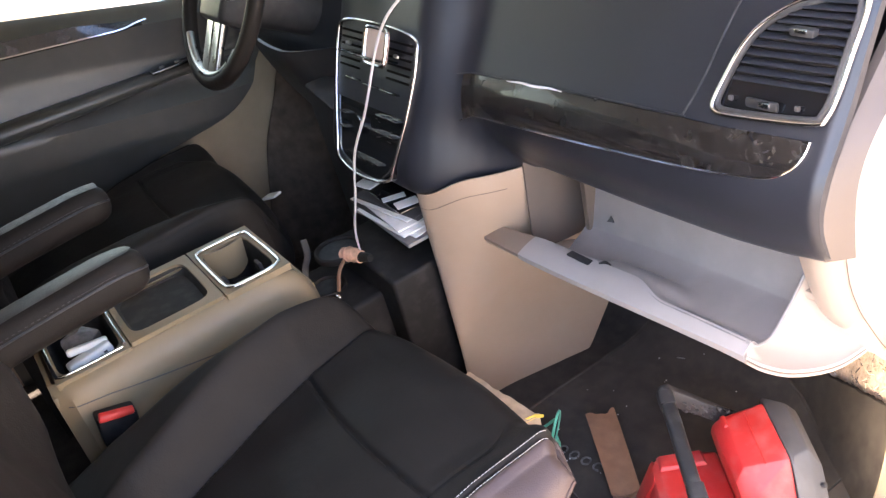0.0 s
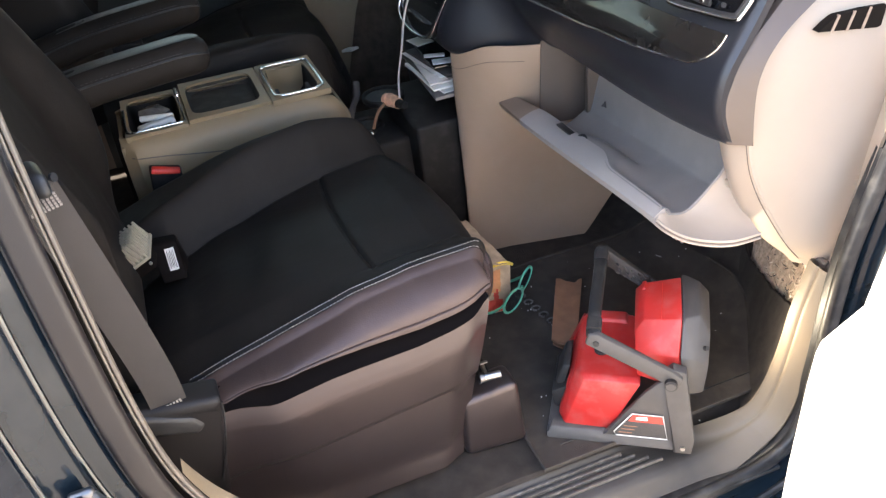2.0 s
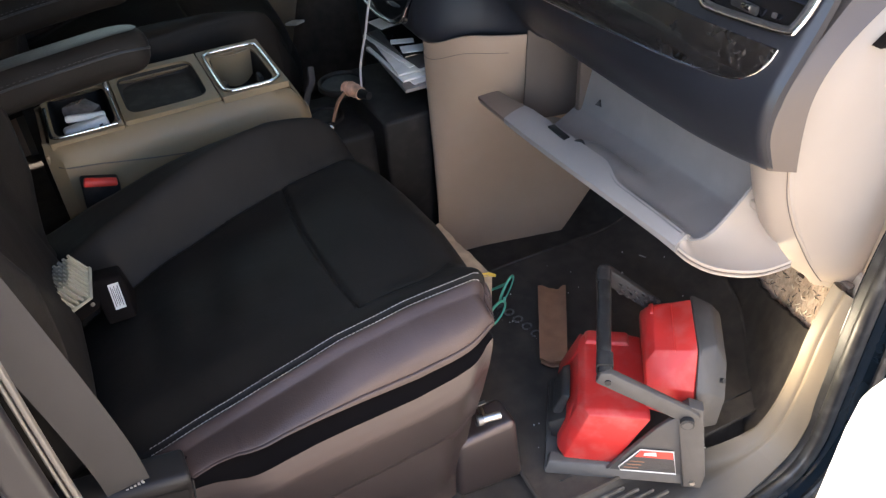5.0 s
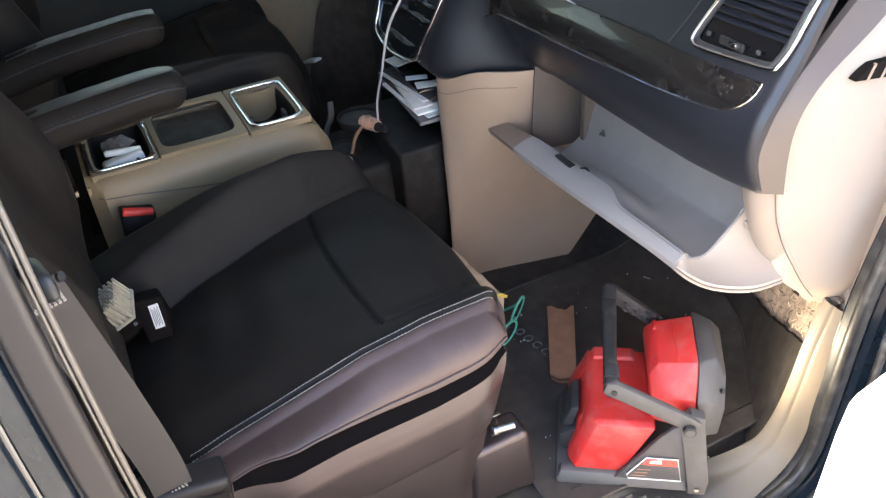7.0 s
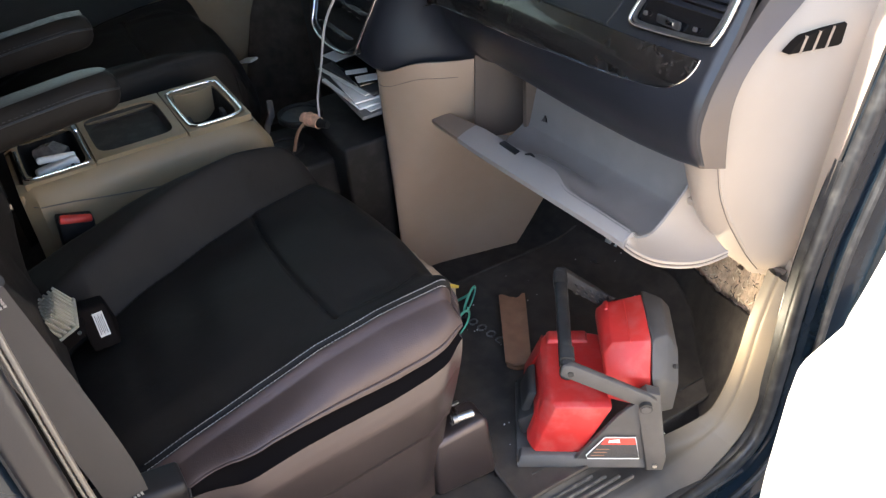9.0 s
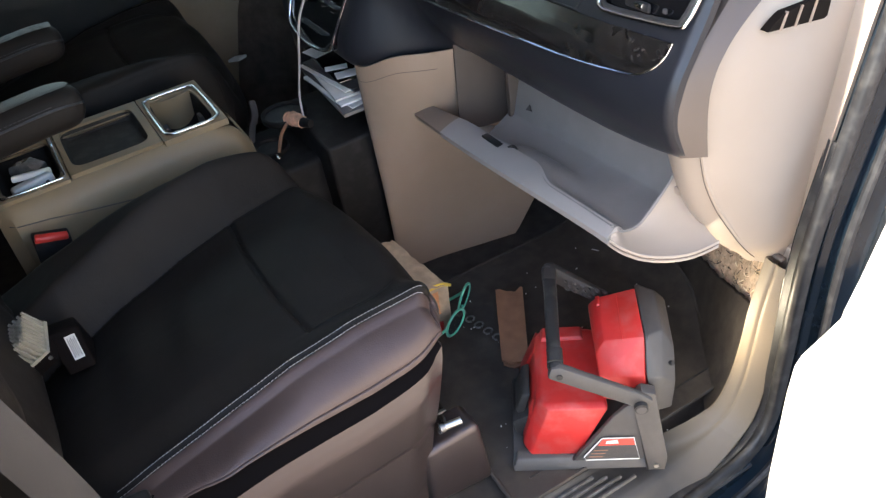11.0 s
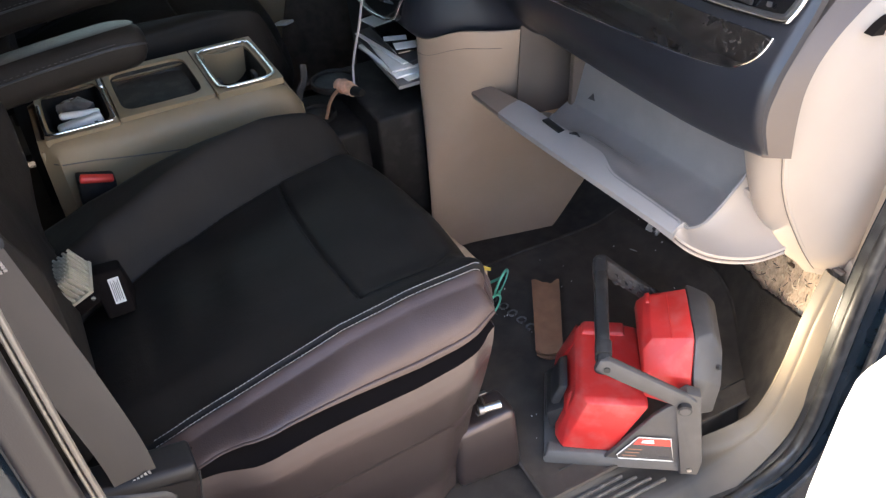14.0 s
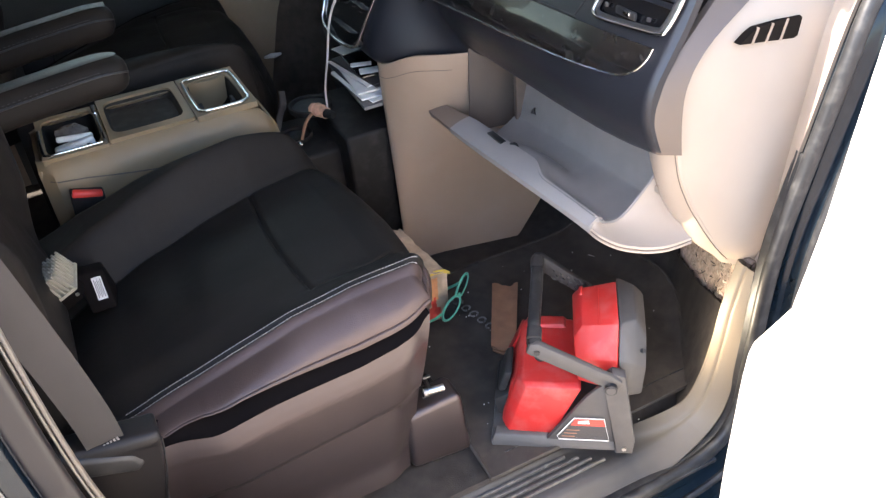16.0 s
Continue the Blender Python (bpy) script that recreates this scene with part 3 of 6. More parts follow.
part("dark_hole", hull([oval + Vector((0.008 * math.cos(a) + 0.001 * math.sin(3 * a), -0.003 - 0.002 * math.cos(2 * a), 0.005 * math.sin(a))) for a in steps(0, 6.0, 9)] + [oval + Vector((0, 0.006, 0))], 0.0005), HOLLOW_DARK, padding, "dark oval painted for a hole in the padding")
lone("wall_footwell", sheet(arch_carpet, steps(0, 1, 60), steps(0, 1, 20), 0.006, (0, 1, 0)), CARPET, "black carpet up the wheel arch with a torn upper edge", "wall", kind="structure")
lone("wall_cowl", box((0.93, 0.785, 0.4), (0.02, 0.27, 1.0), 0.004), DARK_PLASTIC, "dark inner side of the front wing", "wall", kind="structure")

# ---- open passenger's door ----
K, D, N = Vector((1.04, 0.306, 0)), Vector((0.82, -0.572, 0)), Vector((-0.572, -0.82, 0))
door = thing("door_1", (1.0, 0.58, -0.3), "open passenger's door with a pale trim panel in full sun", "door", kind="structure")


def on_door(s, z, off=0.0):
    p = K + D * s + N * off
    return (p.x, p.y, z)


# the map pocket stands proud of the panel and ends lower
POCKET = [(0.03, -0.16), (0.0, -0.10), (-0.012, 0.10), (-0.008, 0.27), (0.0, 0.335), (0.014, 0.368), (0.99, 0.40), (1.0, -0.1), (0.97, -0.16)]
UPPER = [(0.0, -0.10), (-0.012, 0.20), (-0.015, 0.36), (-0.004, 0.434), (0.022, 0.50), (0.048, 0.60), (0.068, 0.72), (0.09, 0.88), (0.13, 0.95), (0.55, 0.97), (0.98, 0.95), (1.0, 0.70), (1.0, -0.1)]
part("trim_panel", prism([on_door(s, z, -0.046) for s, z in UPPER], N * -0.028, 0.008, 3), DOOR_PALE, door)
part("map_pocket", hull([on_door(s, z) for s, z in POCKET] + [on_door(s - 0.006 * (s < 0.1), z + 0.066 * (z > 0.3), -0.046) for s, z in POCKET], 0.006, 3), DOOR_PALE, door, "pale map pocket along the foot of the door")
part("door_shell", prism([on_door(s, z, -0.075) for s, z in ((-0.05, -0.2), (-0.07, 0.35), (0.0, 0.7), (0.05, 0.98), (1.02, 0.98), (1.02, -0.2))], N * -0.06, 0.01, 2), PAINT, door)
part("shell_seal", sweep([on_door(p[0], p[1], -0.065) for p in curve([(0.3, -0.15, 0), (0.05, -0.14, 0), (-0.012, -0.08, 0), (-0.02, 0.34, 0), (0.05, 0.5, 0), (0.08, 0.75, 0)], 6)], ring(0.012, 8)), RUBBER, door)

# ---- driver's door, closed ----
ddoor = thing("door_2", (-0.76, 0, 0), "closed driver's door with black trim and a burl strip edged in chrome", "door", kind="structure")


def dd_x(z):
    return lerp([(-0.1, -0.80), (0.2, -0.775), (0.42, -0.765), (0.52, -0.72), (0.60, -0.715), (0.64, -0.75), (0.72, -0.765), (0.82, -0.75), (0.86, -0.80)], z)


def belt_line(y):
    return lerp([(-0.62, 0.90), (-0.29, 0.848), (0.08, 0.775), (0.3, 0.76), (0.75, 0.76)], y)


def door_front(z):
    return bend([(-0.02, -0.16), (0.40, -0.14), (0.44, -0.09), (0.458, 0.0), (0.475, 0.09), (0.52, 0.172), (0.609, 0.25), (0.72, 0.34), (0.80, 0.70)], z, 0.03)


def door_face(u, v):
    y = -0.62 + (door_front(v * 0.80) + 0.62) * u
    return (dd_x(v * 0.86), y, v * belt_line(y))


part("trim_panel", sheet(door_face, steps(0, 1, 24), steps(-0.02, 1.0, 60), 0.012, (-1, 0, 0)), DOOR_TRIM, ddoor)
part("burl_strip", sheet(lambda u, v: (dd_x(0.77) + 0.018 - 0.01 * v, u, 0.783 - 0.10 * (u + 0.317) + v * lerp([(-0.62, 0.035), (-0.15, 0.03), (0.0, 0.01)], u)), steps(-0.62, 0.0, 16), steps(0, 1, 5), 0.006, (-1, 0, 0)), BURL, ddoor)
part("chrome_edge", sweep([(dd_x(0.77) + 0.022, u, 0.783 - 0.10 * (u + 0.317) + 0.012 * smooth01((u + 0.06) / 0.07)) for u in steps(-0.62, 0.01, 24)], ring(0.004, 8)), CHROME, ddoor)
part("armrest", sweep(curve([(-0.735, -0.6, 0.635), (-0.735, -0.2, 0.628), (-0.745, 0.05, 0.622), (-0.765, 0.22, 0.60)], 6), lambda t: slab(0.07 * (1 - 0.5 * t), 0.045 * (1 - 0.4 * t), 0.020, 5)), DOOR_TRIM, ddoor, "padded black armrest")
part("switch_panel", box((-0.725, 0.04, 0.642), (0.03, 0.14, 0.008), 0.003), GLOSS_BLACK, ddoor, "gloss black window switch panel")
for y in (0.0, 0.04, 0.08):
    part("switch", box((-0.722, y, 0.648), (0.008, 0.012, 0.005), 0.002), DULL_STEEL, ddoor)
part("outer_skin", sheet(lambda u, v: (-0.86, u, -0.25 + (belt_line(u) - 0.01 + 0.25) * v), steps(-0.62, 0.75, 12), steps(0, 1, 6), 0.02, (-1, 0, 0)), PAINT, ddoor)
part("window_frame", sweep(curve([(-0.84, -0.55, 0.86), (-0.80, -0.52, 1.18), (-0.79, 0.05, 1.19), (-0.84, 0.6, 0.9)], 5), slab(0.03, 0.03, 0.006)), RUBBER, ddoor)
pane = part("window_pane", sheet(lambda u, v: (-0.845 + 0.05 * v, -0.55 + (1.15 - 0.55 * v) * u, 0.80 + 0.40 * v), steps(0, 1, 8), steps(0, 1, 4), 0.004, (-1, 0, 0)), WINDOW_GLASS, ddoor, "window glass tinted to warm the light inside")
pane.visible_shadow = False

# ---- dashboard ----
SIDE_PROFILE = [(0.37, 0.515), (0.325, 0.525), (0.285, 0.548), (0.26, 0.585), (0.246, 0.62), (0.244, 0.655), (0.252, 0.685), (0.268, 0.715), (0.292, 0.76), (0.318, 0.82), (0.345, 0.87), (0.40, 0.91), (0.55, 0.945), (0.86, 0.965)]
MID_PROFILE = [(0.24, 0.49), (0.17, 0.495), (0.140, 0.508), (0.138, 0.54), (0.150, 0.58), (0.170, 0.63), (0.190, 0.68), (0.206, 0.715), (0.225, 0.76), (0.25, 0.82), (0.28, 0.87), (0.36, 0.91), (0.55, 0.945), (0.86, 0.965)]


def dash_point(x, v, off=0.0):
    """The dashboard's face at x; v runs along its outline from the lower lip (0) to the windscreen (13)."""
    k = smooth01((abs(x) - 0.135) / (0.095 + 0.11 * (1 - smooth01(v / 4.5))))
    i = min(int(v), len(SIDE_PROFILE) - 2)
    t = v - i

    def at(j):
        a, b = MID_PROFILE[j], SIDE_PROFILE[j]
        return Vector((a[0] + (b[0] - a[0]) * k, a[1] + (b[1] - a[1]) * k))
    a, b, c, d = (at(min(max(i + j, 0), len(SIDE_PROFILE) - 1)) for j in (-1, 0, 1, 2))
    p = 0.5 * ((2 * b) + (c - a) * t + (2 * a - 5 * b + 4 * c - d) * t * t + (3 * b - 3 * c + d - a) * t * t * t)
    tan = ((c - a) * 0.5).normalized()
    p = p + Vector((-tan.y, tan.x)) * off
    lift = (0.034 * smooth01((abs(x) - 0.55) / 0.28) + 0.022 * smooth01((abs(x) - 0.785) / 0.06)) * max(0.0, 1 - v / 3.2)
    return Vector((x, p.x + 0.012 * smooth01((abs(x) - 0.7) / 0.16) - 0.6 * lift, p.y + lift))


dash = thing("dashboard", (0, 0.4, 0.5), "black soft-touch dashboard with burl strip, chrome edging and beige lower half", "dashboard")
part("upper_pad", sheet(lambda u, v: dash_point(u, v, -0.006 * max(0.0, (u - 0.836) / 0.014) ** 2), steps(-0.80, 0.83, 90) + [0.834, 0.838, 0.841, 0.844, 0.847, 0.850], steps(0, 13, 78), 0.012, (0, 1, 0)), DASH, dash)


def strip_top(x):
    return lerp([(0.2, 6.5), (0.45, 6.85), (0.7, 7.08), (0.84, 7.15)], x)


def strip_low(x):
    low = lerp([(0.2, 4.35), (0.5, 4.9), (0.65, 5.25), (0.78, 5.7)], x)
    k = min(1.0, max(0.0, (x - 0.772) / 0.052))
    return low + (strip_top(x) - low) * (1 - math.sqrt(1 - k * k))


strip = part("burl_strip", sheet(lambda u, v: dash_point(u, strip_low(u) + (strip_top(u) - strip_low(u)) * v, 0.0018), [0.21 + 0.614 * math.sin(math.pi / 2 * i / 80) for i in range(81)], steps(0, 1, 8), 0.006, (0, 1, 0)), BURL, dash, "dark burl strip under glossy lacquer")
part("chrome_line", sweep([dash_point(x, strip_low(x), 0.0028) for x in [0.205 + 0.619 * math.sin(math.pi / 2 * i / 90) for i in range(91)]], ring(0.0013, 8)), CHROME, dash, "chrome edge line")
part("airbag_seam", sweep([dash_point(x, strip_top(x) + 0.06, 0.0006) for x in steps(0.20, 0.66, 40)], ring(0.0014, 6)), RUBBER, dash)
part("airbag_seam", sweep([dash_point(0.655 + 0.075 * t, 7.12 + 4.2 * t, 0.0006) for t in steps(0, 1, 30)], ring(0.0014, 6)), RUBBER, dash)
part("worn_edge", sweep([dash_point(x, strip_top(x) + 0.03 + 0.02 * math.sin(x * 95), 0.003) for x in steps(0.315, 0.44, 30)], lambda t: ring(0.0006 + 0.0016 * math.sin(t * 3.1), 6)), PAPER, dash, "torn pale edge of the strip")

# side vent with chrome surround
VENT = [(0.719, 7.40), (0.771, 7.45), (0.826, 7.54), (0.836, 7.72), (0.841, 8.2), (0.844, 8.9), (0.846, 9.5), (0.842, 9.82), (0.827, 9.88), (0.793, 9.74), (0.764, 9.50), (0.738, 9.14), (0.721, 8.75), (0.709, 8.3), (0.701, 7.85), (0.699, 7.55), (0.705, 7.43)]
vent_line = [dash_point(p[0], p[1], 0.008) for p in curve([(a, b, 0) for a, b in VENT], 6, True)]
vent = part("side_vent", prism([p + Vector((0, 0.004, 0)) for p in vent_line], (0, 0.004, 0.001), 0.0), GLOSS_BLACK, dash, "black air vent with chrome surround")
part("surround", sweep(vent_line, ring(0.0032, 10), True), CHROME, vent)
vent_mid = sum(vent_line, Vector()) / len(vent_line)
part("inner_frame", sweep([p.lerp(vent_mid, 0.085) + Vector((0, -0.001, 0)) for p in vent_line], ring(0.0034, 8), True), DARK_PLASTIC, vent, "satin grey inner frame")
for i in range(11):
    v = 8.2 + 0.148 * i
    x0, x1 = lerp([(7.9, 0.712), (8.3, 0.720), (8.75, 0.731), (9.14, 0.749), (9.5, 0.775), (9.74, 0.804)], v), lerp([(8.1, 0.832), (9.5, 0.838), (10, 0.834)], v)
    part("slat", sweep([dash_point(x, v, 0.008) for x in steps(x0, x1, 8)], slab(0.010, 0.0022, 0.0008, 2), up=Vector((0, -0.3, 1))), DASH, vent)
part("slider", box(dash_point(0.790, 9.05, 0.014), (0.03, 0.012, 0.010), 0.003), DARK_PLASTIC, vent)
part("slider_tip", box(dash_point(0.790, 9.05, 0.019), (0.016, 0.006, 0.005), 0.002), CHROME, vent)
part("thumb_slot", box(dash_point(0.762, 7.75, 0.010), (0.042, 0.006, 0.012), 0.003), DARK_PLASTIC, vent)
part("thumb_wheel", box(dash_point(0.768, 7.75, 0.014), (0.014, 0.007, 0.007), 0.002), CHROME, vent)
for x in (0.722, 0.803):
    part("pictogram", box(dash_point(x, 7.78, 0.010), (0.006, 0.004, 0.006), 0.001), WEBBING, vent)

# centre stack: leaning panel with a chrome frame
stack = thing("centre_stack", (0, 0.18, 0.52), "gloss black centre stack panel framed in chrome, with knobs and keys", "control panel")
SU = Vector((0, 0.105, 0.245)).normalized()
SN = Vector((0, -SU.z, SU.y))


def on_stack(a, h, off=0.0):
    """a across, h from 0 at the bottom to 1 at the top"""
    w = 0.104 + 0.036 * smooth01(h * 1.3)
    p = Vector((0, 0.122, 0.518)) + SU * (h * 0.267) + SN * off
    return Vector((a * w, p.y, p.z))


stack_line = curve([on_stack(a, h) for a, h in ((-0.88, 0.02), (0, -0.035), (0.88, 0.02), (1.0, 0.16), (1.0, 0.55), (1.0, 0.88), (0.86, 0.99), (0, 1.02), (-0.86, 0.99), (-1.0, 0.88), (-1.0, 0.55), (-1.0, 0.16))], 5, True)
part("panel", prism(stack_line, SN * -0.05, 0.002), GLOSS_BLACK, stack)
part("chrome_frame", sweep([p + SN * 0.003 for p in stack_line], ring(0.0031, 10), True, up=SN), CHROME, stack)
part("screen", box(on_stack(0, 0.80, 0.002), (0.16, 0.07, 0.004), 0.002, rot=Euler((radians(-23), 0, 0)).to_matrix()), GLOSS_BLACK, stack)
STACK_TURN = Euler((radians(-23), 0, 0)).to_matrix()
dial = part("dial", sweep([on_stack(-0.23, 0.31, 0.0), on_stack(-0.23, 0.31, 0.010)], ring(0.0165, 24)), GLOSS_BLACK, stack, "gloss black dial")
part("dial_rim", sweep([on_stack(-0.23, 0.31, 0.0102) + Vector((math.cos(a), 0, 0)) * 0.0165 + SU * 0.0165 * math.sin(a) for a in steps(-1.3, 1.5, 20)], ring(0.0009, 6)), CHROME, dial, "bright chrome arc")
for a, h, w, t in ((-0.45, 0.31, 0.016, 0.005), (0.06, 0.31, 0.014, 0.005), (0.40, 0.43, 0.03, 0.018), (0.72, 0.43, 0.026, 0.018), (0.40, 0.32, 0.03, 0.020), (0.73, 0.32, 0.026, 0.020), (-0.72, 0.36, 0.026, 0.02), (-0.72, 0.26, 0.026, 0.02), (-0.49, 0.61, 0.05, 0.012), (0.0, 0.60, 0.05, 0.012), (0.5, 0.60, 0.06, 0.012), (-0.36, 0.10, 0.05, 0.018), (0.06, 0.10, 0.04, 0.018), (0.42, 0.10, 0.035, 0.018)):
    part("key", box(on_stack(a, h, 0.0015), (w, t, 0.004), 0.0018, rot=STACK_TURN), GLOSS_BLACK, stack)
for a, h, w, t in ((0.32, 0.592, 0.010, 0.0028), (0.40, 0.585, 0.006, 0.0028), (0.68, 0.60, 0.006, 0.0035), (-0.50, 0.61, 0.007, 0.003), (-0.34, 0.60, 0.005, 0.004), (0.40, 0.43, 0.003, 0.008), (0.27, 0.40, 0.004, 0.003), (0.36, 0.385, 0.006, 0.002), (0.38, 0.322, 0.022, 0.0016), (0.41, 0.285, 0.004, 0.007), (0.73, 0.35, 0.004, 0.004), (0.74, 0.28, 0.012, 0.002), (-0.80, 0.41, 0.003, 0.003), (-0.62, 0.365, 0.004, 0.004), (-0.85, 0.30, 0.004, 0.003), (-0.36, 0.085, 0.012, 0.004), (0.06, 0.085, 0.010, 0.003), (0.37, 0.085, 0.004, 0.006)):
    part("key_mark", box(on_stack(a, h, 0.0042), (w, t, 0.001), 0.0, rot=STACK_TURN), WEBBING, stack)
for c in (-0.60, 0.64):
    for i in range(6):
        part("vent_slat", box(on_stack(c, 0.69 + 0.048 * i, 0.004), (0.074, 0.0035, 0.004), 0.001, rot=STACK_TURN), MODULE_BLACK, stack)
    part("vent_tab", box(on_stack(c - 0.03, 0.845, 0.008), (0.016, 0.007, 0.006), 0.002, rot=STACK_TURN), STEEL, stack)

holder = thing("phone_mount", on_stack(0.25, 0.90, 0.02), "small rounded metal phone mount clipped to the centre vent", "phone mount")
mount_line = curve([on_stack(0.33 + 0.25 * a, 0.885 + 0.115 * b, 0.03) for a, b in ((-1, -0.7), (-0.7, -1), (0.7, -1), (1, -0.7), (1, 0.7), (0.7, 1), (-0.7, 1), (-1, 0.7))], 4, True)
part("plate", prism(mount_line, SN * -0.006, 0.001), mat("pink_grey_plate", (0.5, 0.34, 0.28), 0.35), holder)
part("rim", sweep(mount_line, ring(0.004, 8), True, up=SN), CHROME, holder)
part("clip", box(on_stack(0.27, 0.90, 0.012), (0.02, 0.03, 0.02), 0.003), DARK_PLASTIC, holder)
CABLE = curve([(0.20, 0.30, 0.90), (0.15, 0.205, 0.84), (0.105, 0.17, 0.78), (0.075, 0.125, 0.66), (0.045, 0.095, 0.58), (0.01, 0.085, 0.48), (-0.025, 0.08, 0.40), (-0.03, 0.078, 0.345)], 8)
lone("charging_cable", sweep(CABLE, ring(0.0024, 8)), CABLE_GREY, "thin white charging cable hanging down over the centre stack", "cable")

# steering wheel
wheel = thing("steering_wheel", (-0.40, 0.10, 0.80), "black steering wheel with silver spokes", "steering wheel")
WM = Matrix.Translation((-0.40, 0.10, 0.83)) @ Matrix.Rotation(radians(62), 4, "X")
rim_line = [WM @ Vector((0.185 * math.cos(a), 0.185 * math.sin(a), 0)) for a in steps(0, 2 * math.pi, 48)[:-1]]
part("rim", sweep(rim_line, ring(0.017, 12), True), BLACK_LEATHER, wheel)
# steel strip added where the leather rim reflects the light
part("rim_glint", sweep([WM @ Vector((0.172 * math.cos(a), 0.172 * math.sin(a), 0.006)) for a in steps(-2.5, -0.65, 24)], slab(0.016, 0.016, 0.006)), STEEL, wheel, "silver strip for the reflection along the foot of the rim")
part("hub", hull([WM @ Vector(p) for p in ((-0.08, -0.07, -0.05), (0.08, -0.07, -0.05), (-0.09, 0.06, -0.05), (0.09, 0.06, -0.05), (-0.06, -0.06, 0.02), (0.06, -0.06, 0.02), (-0.07, 0.05, 0.02), (0.07, 0.05, 0.02))], 0.012, 3), DARK_PLASTIC, wheel)
for a, b in (((-0.02, -0.05), (-0.02, -0.18)), ((0.02, -0.05), (0.02, -0.18)), ((-0.07, 0), (-0.18, 0.02)), ((0.07, 0), (0.18, 0.02))):
    part("spoke", sweep([WM @ Vector((*a, 0)), WM @ Vector((*b, 0))], slab(0.042, 0.016, 0.006)), STEEL, wheel, "silver spoke")
part("column", sweep([WM @ Vector((0, 0, -0.05)), WM @ Vector((0, 0, -0.32))], ring(0.06, 16)), DARK_PLASTIC, wheel)

# beige lower half of the dashboard beside the centre, running down to the floor
LOW = [(0.128, 0.30), (0.127, 0.20), (0.131, 0.168), (0.142, 0.158), (0.152, 0.185), (0.162, 0.24), (0.176, 0.31), (0.19, 0.38), (0.202, 0.44), (0.212, 0.52)]
HIGH = [(0.118, 0.30), (0.118, 0.19), (0.124, 0.158), (0.145, 0.150), (0.185, 0.166), (0.228, 0.196), (0.262, 0.244), (0.284, 0.30), (0.296, 0.37), (0.304, 0.50)]
low_line, high_line = curve([(a, b, 0) for a, b in LOW], 5), curve([(a, b, 0) for a, b in HIGH], 5)


def knee_face(u, v):
    k = smooth01((v - 0.16) / 0.84) ** 1.25
    p = low_line[u].lerp(high_line[u], k)
    rise = 0.512 + 0.032 * smooth01((high_line[u].x - 0.15) / 0.09)
    base = -0.012 + 1.5 * max(0.0, low_line[u].y - 0.43)
    return (p.x, p.y, base + (rise - 0.012 - base) * v)


part("side_panel", sheet(knee_face, list(range(len(low_line))), steps(0, 1, 30), 0.004, (-0.7, 0.7, 0)), BEIGE, dash, "tan plastic side panel down to the floor")
part("panel_joint", sweep([Vector(knee_face(u, 0.94)) + Vector((0.0002, -0.0002, 0)) for u in range(9, len(low_line) - 14)], ring(0.0005, 6)), BROWN, dash)
# brown sheet over the beige panel paints the shade under the dash
part("hollow_shade", sheet(lambda u, v: (high_line[u].x + 0.003 + 0.004 * smooth01((u - 34) / 4), high_line[u].y - 0.003 - 0.028 * (1 - v) * smooth01((36 - u) / 6), 0.365 + 0.175 * v), list(range(34, len(high_line))), steps(0, 1, 10), 0.003, (-1, 0, 0)), RECESS_SHADE, dash, "recess wall behind the glove box, browned for shade")
part("knee_panel", sheet(lambda u, v: (-0.62 + 0.46 * u, 0.20 + 0.14 * smooth01(v) + 0.10 * v - 0.03 * math.sin(u * 3.1) + 0.10 * smooth01((u - 0.55) / 0.45), 0.68 - 0.52 * v), steps(0, 1, 20), steps(0, 1, 16), 0.008, (0, 1, 0)), DARK_PLASTIC, dash, "dark panel below the steering wheel")
part("left_side_panel", hull([(-0.30, 0.17, 0.62), (-0.30, 0.62, 0.62), (-0.30, 0.20, 0.0), (-0.30, 0.62, 0.0), (-0.12, 0.18, 0.55), (-0.12, 0.62, 0.0), (-0.12, 0.62, 0.5), (-0.12, 0.24, 0.0)], 0.01), DARK_PLASTIC, dash)
# darker tan instead of the beige, for the dimness of this footwell
part("kick_piece", sheet(lambda u, v: (-0.79 + 0.10 * u * u, -0.22 + 0.87 * u, 0.02 + 0.68 * v), steps(0, 1, 12), steps(0, 1, 6), 0.008, (-1, 0, 0)), TAN_TRIM, dash, "tan kick panel by the driver's door")
def arch_left(u, v):
    z = 0.66 * v
    y0 = bend([(0.0, 0.10), (0.355, 0.192), (0.455, 0.245), (0.568, 0.29), (0.70, 0.33)], z, 0.03)
    y = y0 + (0.66 - y0) * u
    return (-0.752 + 0.10 * smooth01((y - 0.1) / 0.5) + 0.022 * smooth01(u / 0.12) + 0.03 * math.sin(v * 3.1) * smooth01(u / 0.3), y, z)


lone("wall_driver_footwell", sheet(arch_left, steps(0, 1, 24), steps(0, 1, 16), 0.006, (-1, 0, 0)), ARCH_CARPET, "dark brown carpet over the wheel arch in the driver's footwell", "wall", kind="structure")
lone("release_handle", box((-0.613, 0.116, 0.267), (0.05, 0.03, 0.008), 0.003, rot=Euler((0, radians(-15), radians(25))).to_matrix()), WHITE, "small pale plastic latch plate beside the driver's seat", "latch plate")

# glove compartment: hollow behind, its shade put into brown plastic, dropped bin in front
hollow = bmesh.new()
add_box(hollow, (0.58, 0.66, 0.47), (0.48, 0.02, 0.22), 0.002)
add_box(hollow, (0.362, 0.50, 0.475), (0.012, 0.32, 0.20), 0.002)
add_box(hollow, (0.812, 0.52, 0.475), (0.012, 0.28, 0.14), 0.002)
